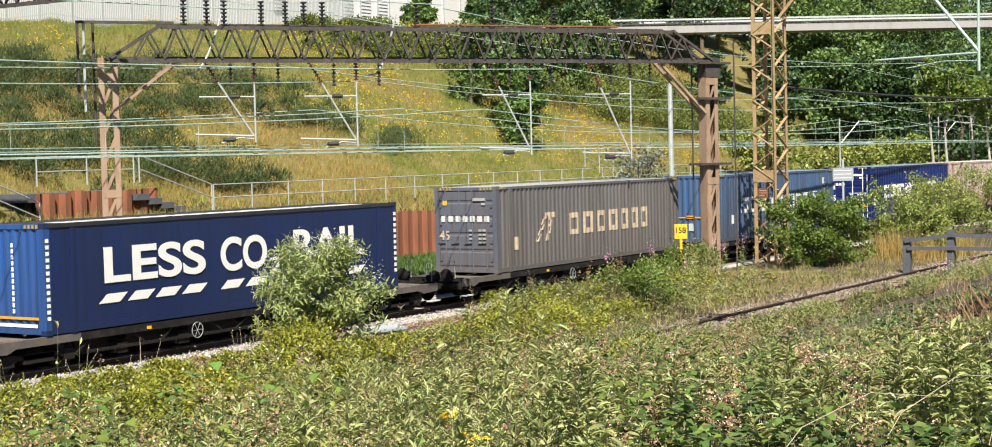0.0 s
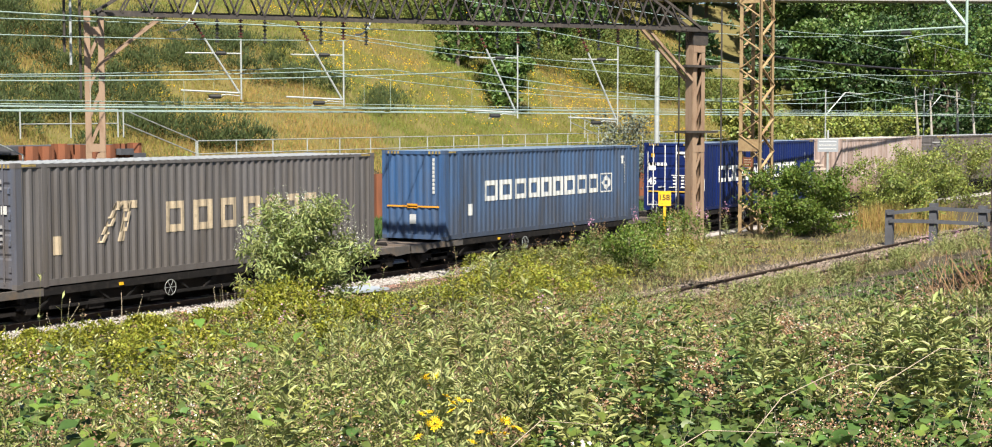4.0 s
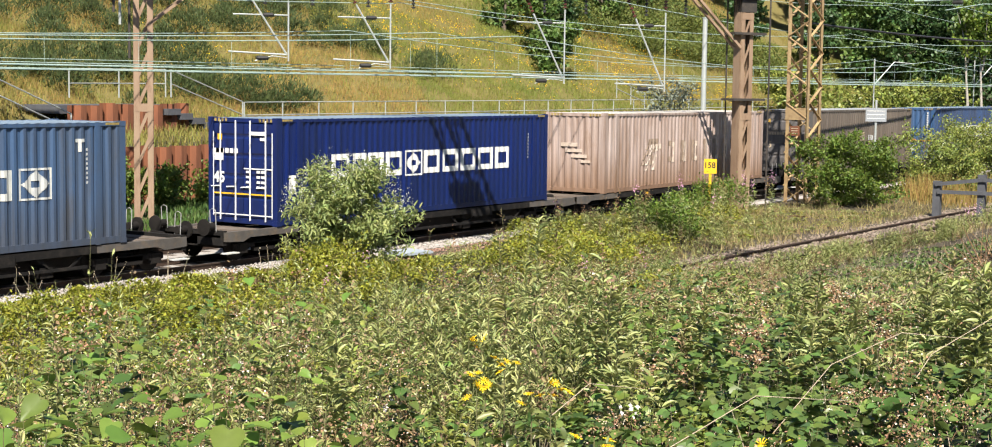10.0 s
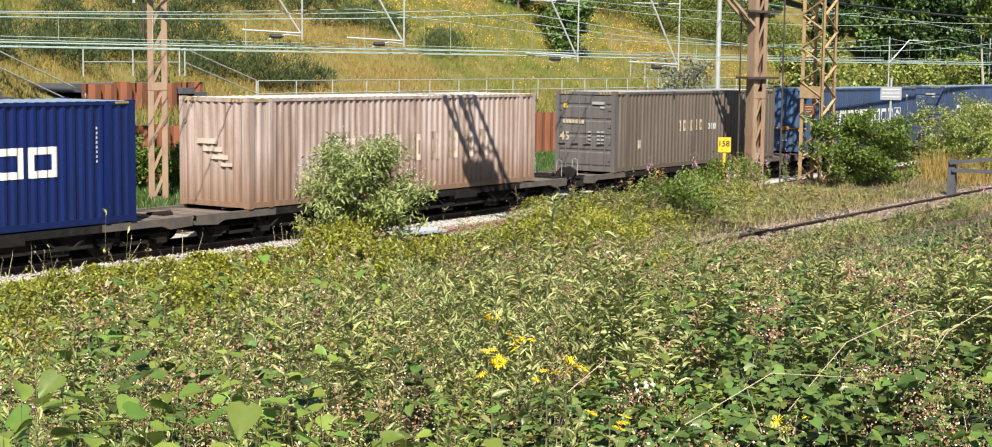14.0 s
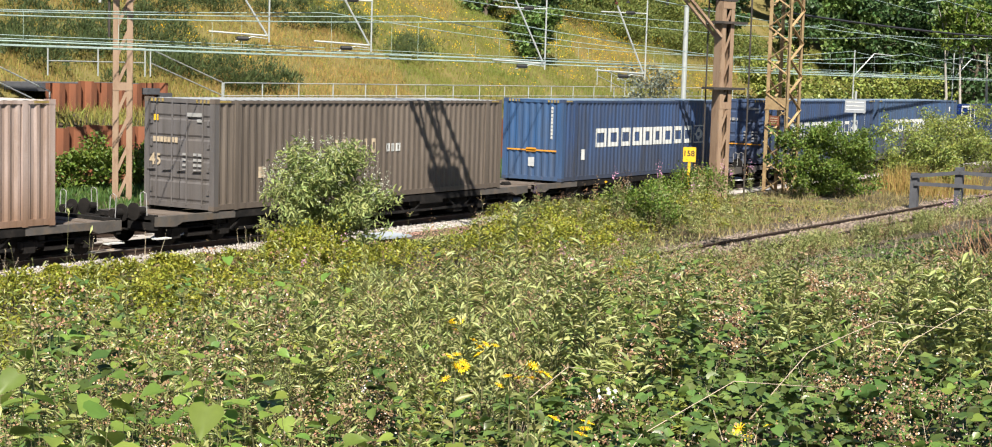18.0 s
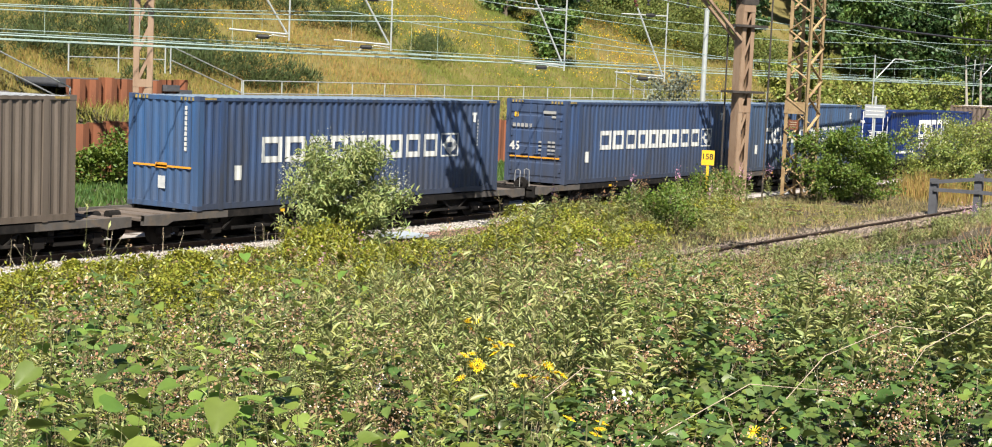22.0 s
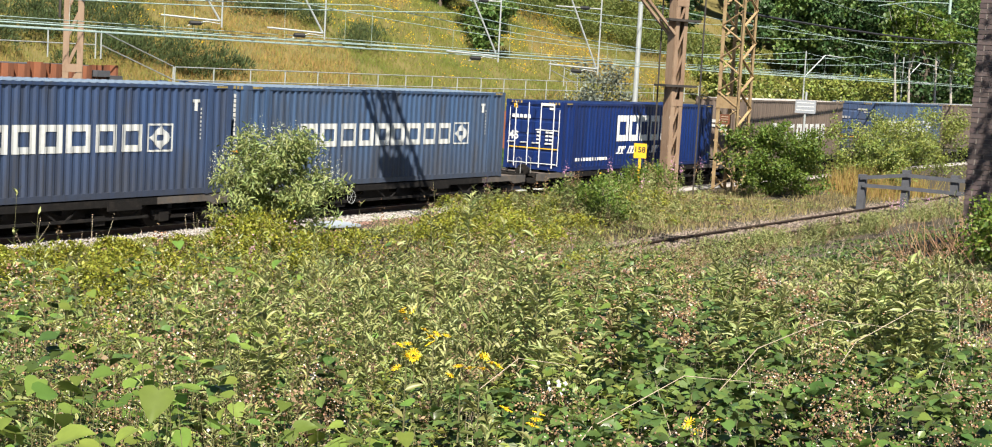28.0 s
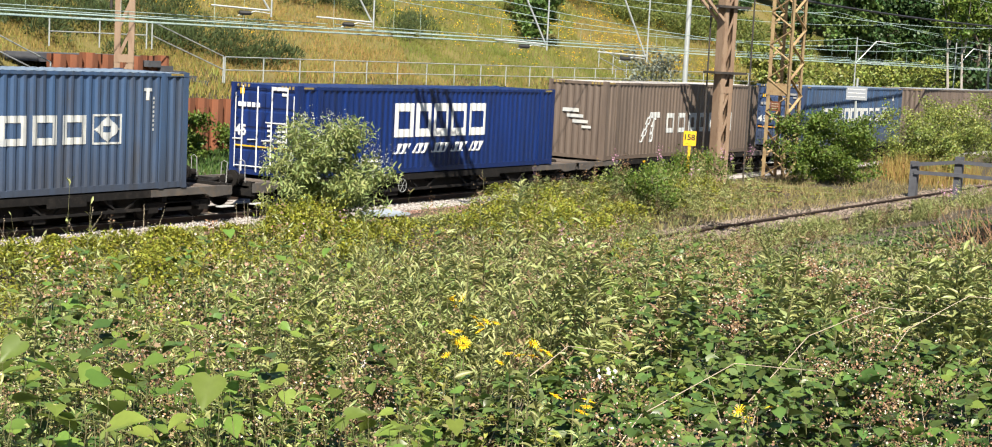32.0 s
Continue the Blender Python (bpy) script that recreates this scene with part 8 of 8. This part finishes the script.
def build_bushes():
    rng = np.random.default_rng(21)
    # buddleia by the line
    tree("buddleia_bush", "grey-green buddleia bush with spent flower spikes beside the line", "bush", pose(31.15, 25.1, -0.1), 2.7, 1.7, 0.17, 11800, "leaf_grey", rng, 70, 0.03, aspect=0.24, base_frac=0.05, clump=0.17)
    k = 95
    a, r = rng.uniform(0, 6.283, k), 1.75 * np.sqrt(rng.random(k))
    p = np.column_stack([31.15 + r * np.cos(a), 25.1 + r * np.sin(a), 2.95 - 1.1 * (r / 1.75) ** 2 - 0.5 * rng.random(k) ** 2])
    stuff("buddleia_spikes", [heads(p, 16, (0.03, 0.03, 0.10), (0.02, 0.045), rng, DIAMOND)], M["spike"], "pale silvery spent flower spikes of the buddleia", "flowers")
    tree("low_shrub", "yellow-green shrub at the foot of the buddleia", "bush", pose(28.9, 23.8, -0.05), 0.85, 1.1, 0.075, 5500, "leaf_lime", rng, 22, 0.02, aspect=0.55, base_frac=0.05, group="low shrubs")
    # bushes round the lattice mast
    spots = ((59.4, 23.7, 3.0, 1.5, 7500), (61.0, 22.7, 2.4, 1.5, 6000), (63.5, 23.4, 2.7, 1.4, 5000), (71.5, 23.8, 3.0, 1.9, 5500), (75, 22.6, 3.3, 2.0, 5500), (79, 24.4, 3.4, 2.1, 5500), (84, 23.0, 3.6, 2.2, 5500), (69.0, 21.6, 2.0, 1.4, 3500))
    for x, y, h, r, n in spots:
        tree("shrub", "dense green self-sown shrub beside the line", "bush", pose(x, y, -0.1), h, r * 1.08, 0.12, n, "leaf_fresh" if x > 65 else "leaf_bush", rng, 26, 0.04, aspect=0.5, base_frac=0.03, group="shrubs beside the line", clump=0.2)
    for x, y, h, r, n in ((52.6, 25.2, 1.35, 1.2, 3000), (43.5, 22.2, 1.3, 1.0, 2600), (45.5, 24.2, 1.0, 1.0, 2200), (49, 24.6, 1.1, 1.1, 2200)):
        tree("low_shrub", "low green shrub at the edge of the line", "bush", pose(x, y, -0.05), h, r, 0.10, n, "leaf_bush", rng, 18, 0.02, aspect=0.5, base_frac=0.05, group="low shrubs")
    tree("dark_bush", "dark grey-green bush behind the train", "bush", pose(80.0, 41.2, 0), 5.2, 2.2, 0.2, 4200, "leaf_silver", rng, 18, 0.06, aspect=0.5, base_frac=0.1)
    for x, y, h in ((42.5, 42.6, 1.5), (44.5, 42.4, 1.7), (47.5, 42.8, 1.2), (43.6, 41.6, 0.9), (38.2, 42.5, 1.3), (39.1, 42.2, 1.6), (40.2, 42.5, 1.9), (41.3, 42.1, 1.5)):
        tree("low_shrub", "green shrub growing against the piling", "bush", pose(x, y, 0), h, 0.9, 0.14, 1500, "leaf_bush", rng, 12, 0.03, base_frac=0.05, group="low shrubs")


def build_trees():
    rng = np.random.default_rng(22)
    spots = []
    for k in range(74):
        x = rng.uniform(104, 185)
        y = rng.uniform(40, 84)
        if y < 50 and x < 118:
            continue
        if x < 113 + (68 - y):
            continue
        spots.append((x, y))
    for k in range(14):
        spots.append((rng.uniform(120, 200), rng.uniform(24, 40)))
    for k in range(24):
        spots.append((rng.uniform(158, 235), rng.uniform(18, 110)))
    spots += [(196, 58), (201, 50), (206, 63), (191, 53), (212, 56), (198, 45), (207, 70)]
    for i, (x, y) in enumerate(spots):
        h = rng.uniform(8, 14) + (6 if x > 165 else 0)
        if (x - 112) / 56 + (y - 92.7) / 76.7 < 0:
            # in front of the footbridge: the crowns stay below its deck
            h = max(3.0, min(h, 4.0 + math.hypot(x, y) * 0.066 - float(ground_z(x, y))))
        tree("tree", "broad-leaved tree with a dense dark green crown", "tree", pose(x, y, float(ground_z(x, y)) - 0.3, 0, 0, rng.uniform(0, 360)), h, h * 0.38, 0.36, 5600, "leaf_dark" if i % 5 < 2 else "leaf_tree", rng, 20, 0.2, aspect=0.7, base_frac=0.12, group="trees behind the line", clump=0.3)
    for x, y, h in ((85.5, 52.0, 3.4), (88, 54.5, 5.6), (91, 56, 6.6), (93.5, 57.5, 7.2), (96, 60, 7.6), (90, 59, 6), (99, 61, 4.6), (103, 62.5, 5.2), (106.5, 61, 5.0), (110, 63, 6.2), (113, 61.5, 6), (104, 66, 6.5), (109, 67, 7)):
        tree("tree", "small dark tree on the slope", "tree", pose(x, y, float(ground_z(x, y)) - 0.2), h, 1.3 + 0.12 * h, 0.3, 2600, "leaf_dark" if h > 6 else "leaf_tree", rng, 16, 0.12, aspect=0.7, base_frac=0.08, group="trees behind the line", clump=0.4)
    for x, y, h, lean in ((111, 33.2, 10, 3), (112, 34.4, 11, -2), (113, 32.0, 10.5, 6), (111.5, 30.2, 9, -4)):
        tree("tree", "slender pale-barked birch at the edge of the wood", "tree", pose(x, y, -0.2, 0, lean, 0), h, 1.9, 0.28, 1500, "leaf_bush", rng, 9, 0.13, "bark_pale", aspect=0.7, base_frac=0.62, group="trees behind the line", clump=0.5)
    # sunlit scrub before the wood
    for az, dist, h in ((66.5, 116, 3.6), (67.6, 117, 4.4), (68.8, 116, 5.0), (70.0, 118, 5.2), (71.0, 121, 5.0), (72.2, 126, 5.6), (73.4, 134, 5.8), (74.6, 142, 6.0), (69.4, 112, 3.2), (71.6, 118, 3.6)):
        x, y = dist * math.sin(radians(az)), dist * math.cos(radians(az))
        tree("shrub", "sunlit green scrub at the edge of the wood", "bush", pose(x, y, float(ground_z(x, y)) - 0.2), h, h * 0.55, 0.26, 2600, "leaf_fresh", rng, 18, 0.05, aspect=0.65, base_frac=0.03, group="scrub before the wood", clump=0.35)
    # tree that shades the house
    tree("tree", "leafy tree in front of the brick house", "tree", pose(20.2, 1.2, 2.8), 7.2, 2.5, 0.17, 15000, "leaf_tree", rng, 34, 0.14, aspect=0.7, base_frac=0.5, clump=0.45)
    # shrubs at the foot of the house
    for x, y, h, r in ((22.6, 4.7, 1.1, 0.7), (21.7, 3.7, 1.7, 0.95), (20.2, 4.7, 0.8, 0.75), (18.5, 3.8, 0.9, 0.8), (22.0, 2.6, 2.6, 1.1)):
        tree("shrub", "tangled green shrub at the foot of the house", "bush", pose(x, y, float(ground_z(x, y)) - 0.1), h, r, 0.055, 3600, "leaf_bush", rng, 16, 0.012, aspect=0.75, base_frac=0.05, group="shrubs by the house")


herbs()
brambles()
broad_leaves()
ragwort()
tall_plants()
line_side_herbs()
lime_carpet()
grasses()
build_bushes()
build_trees()


# ---------------------------------------------------------------- movement
# distance run by the train since the start, in metres
RUN = ((0, 0.0), (3, 14.8), (7, 34.42), (11, 54.0), (13, 63.65), (17, 82.65), (19, 92.17), (23, 111.12), (27, 129.75), (30, 143.1), (32, 152.2))


def run_at(t):
    ts = [r[0] for r in RUN]
    i = max(0, min(len(ts) - 2, next((k - 1 for k, q in enumerate(ts) if q > t), len(ts) - 2)))

    def slope(k):
        a, b = max(0, k - 1), min(len(RUN) - 1, k + 1)
        return (RUN[b][1] - RUN[a][1]) / (RUN[b][0] - RUN[a][0])
    t0, s0 = RUN[i]
    t1, s1 = RUN[i + 1]
    h = t1 - t0
    u = (t - t0) / h
    return (2 * u ** 3 - 3 * u ** 2 + 1) * s0 + (u ** 3 - 2 * u ** 2 + u) * h * slope(i) + (3 * u ** 2 - 2 * u ** 3) * s1 + (u ** 3 - u ** 2) * h * slope(i + 1)


def motions():
    times = [k * 0.5 for k in range(65)]
    dist = [run_at(t) for t in times]
    for t, U in CONTAINERS:
        walk(t, [(s, pose(U - d, NEAR_SIDE, DECK)) for s, d in zip(times, dist)])
    fine = [k * 0.1 for k in range(321)]
    turn = [-math.degrees(run_at(s) / 0.365) for s in fine]
    for t, sets, U in WAGONS:
        walk(t, [(s, pose(U - d, NEAR_SIDE, DECK)) for s, d in zip(times, dist)])
        for w in sets:
            p = w.location.copy()
            walk(w, [(s, pose(p.x, p.y, p.z, 0, a, 0)) for s, a in zip(fine, turn)])


motions()
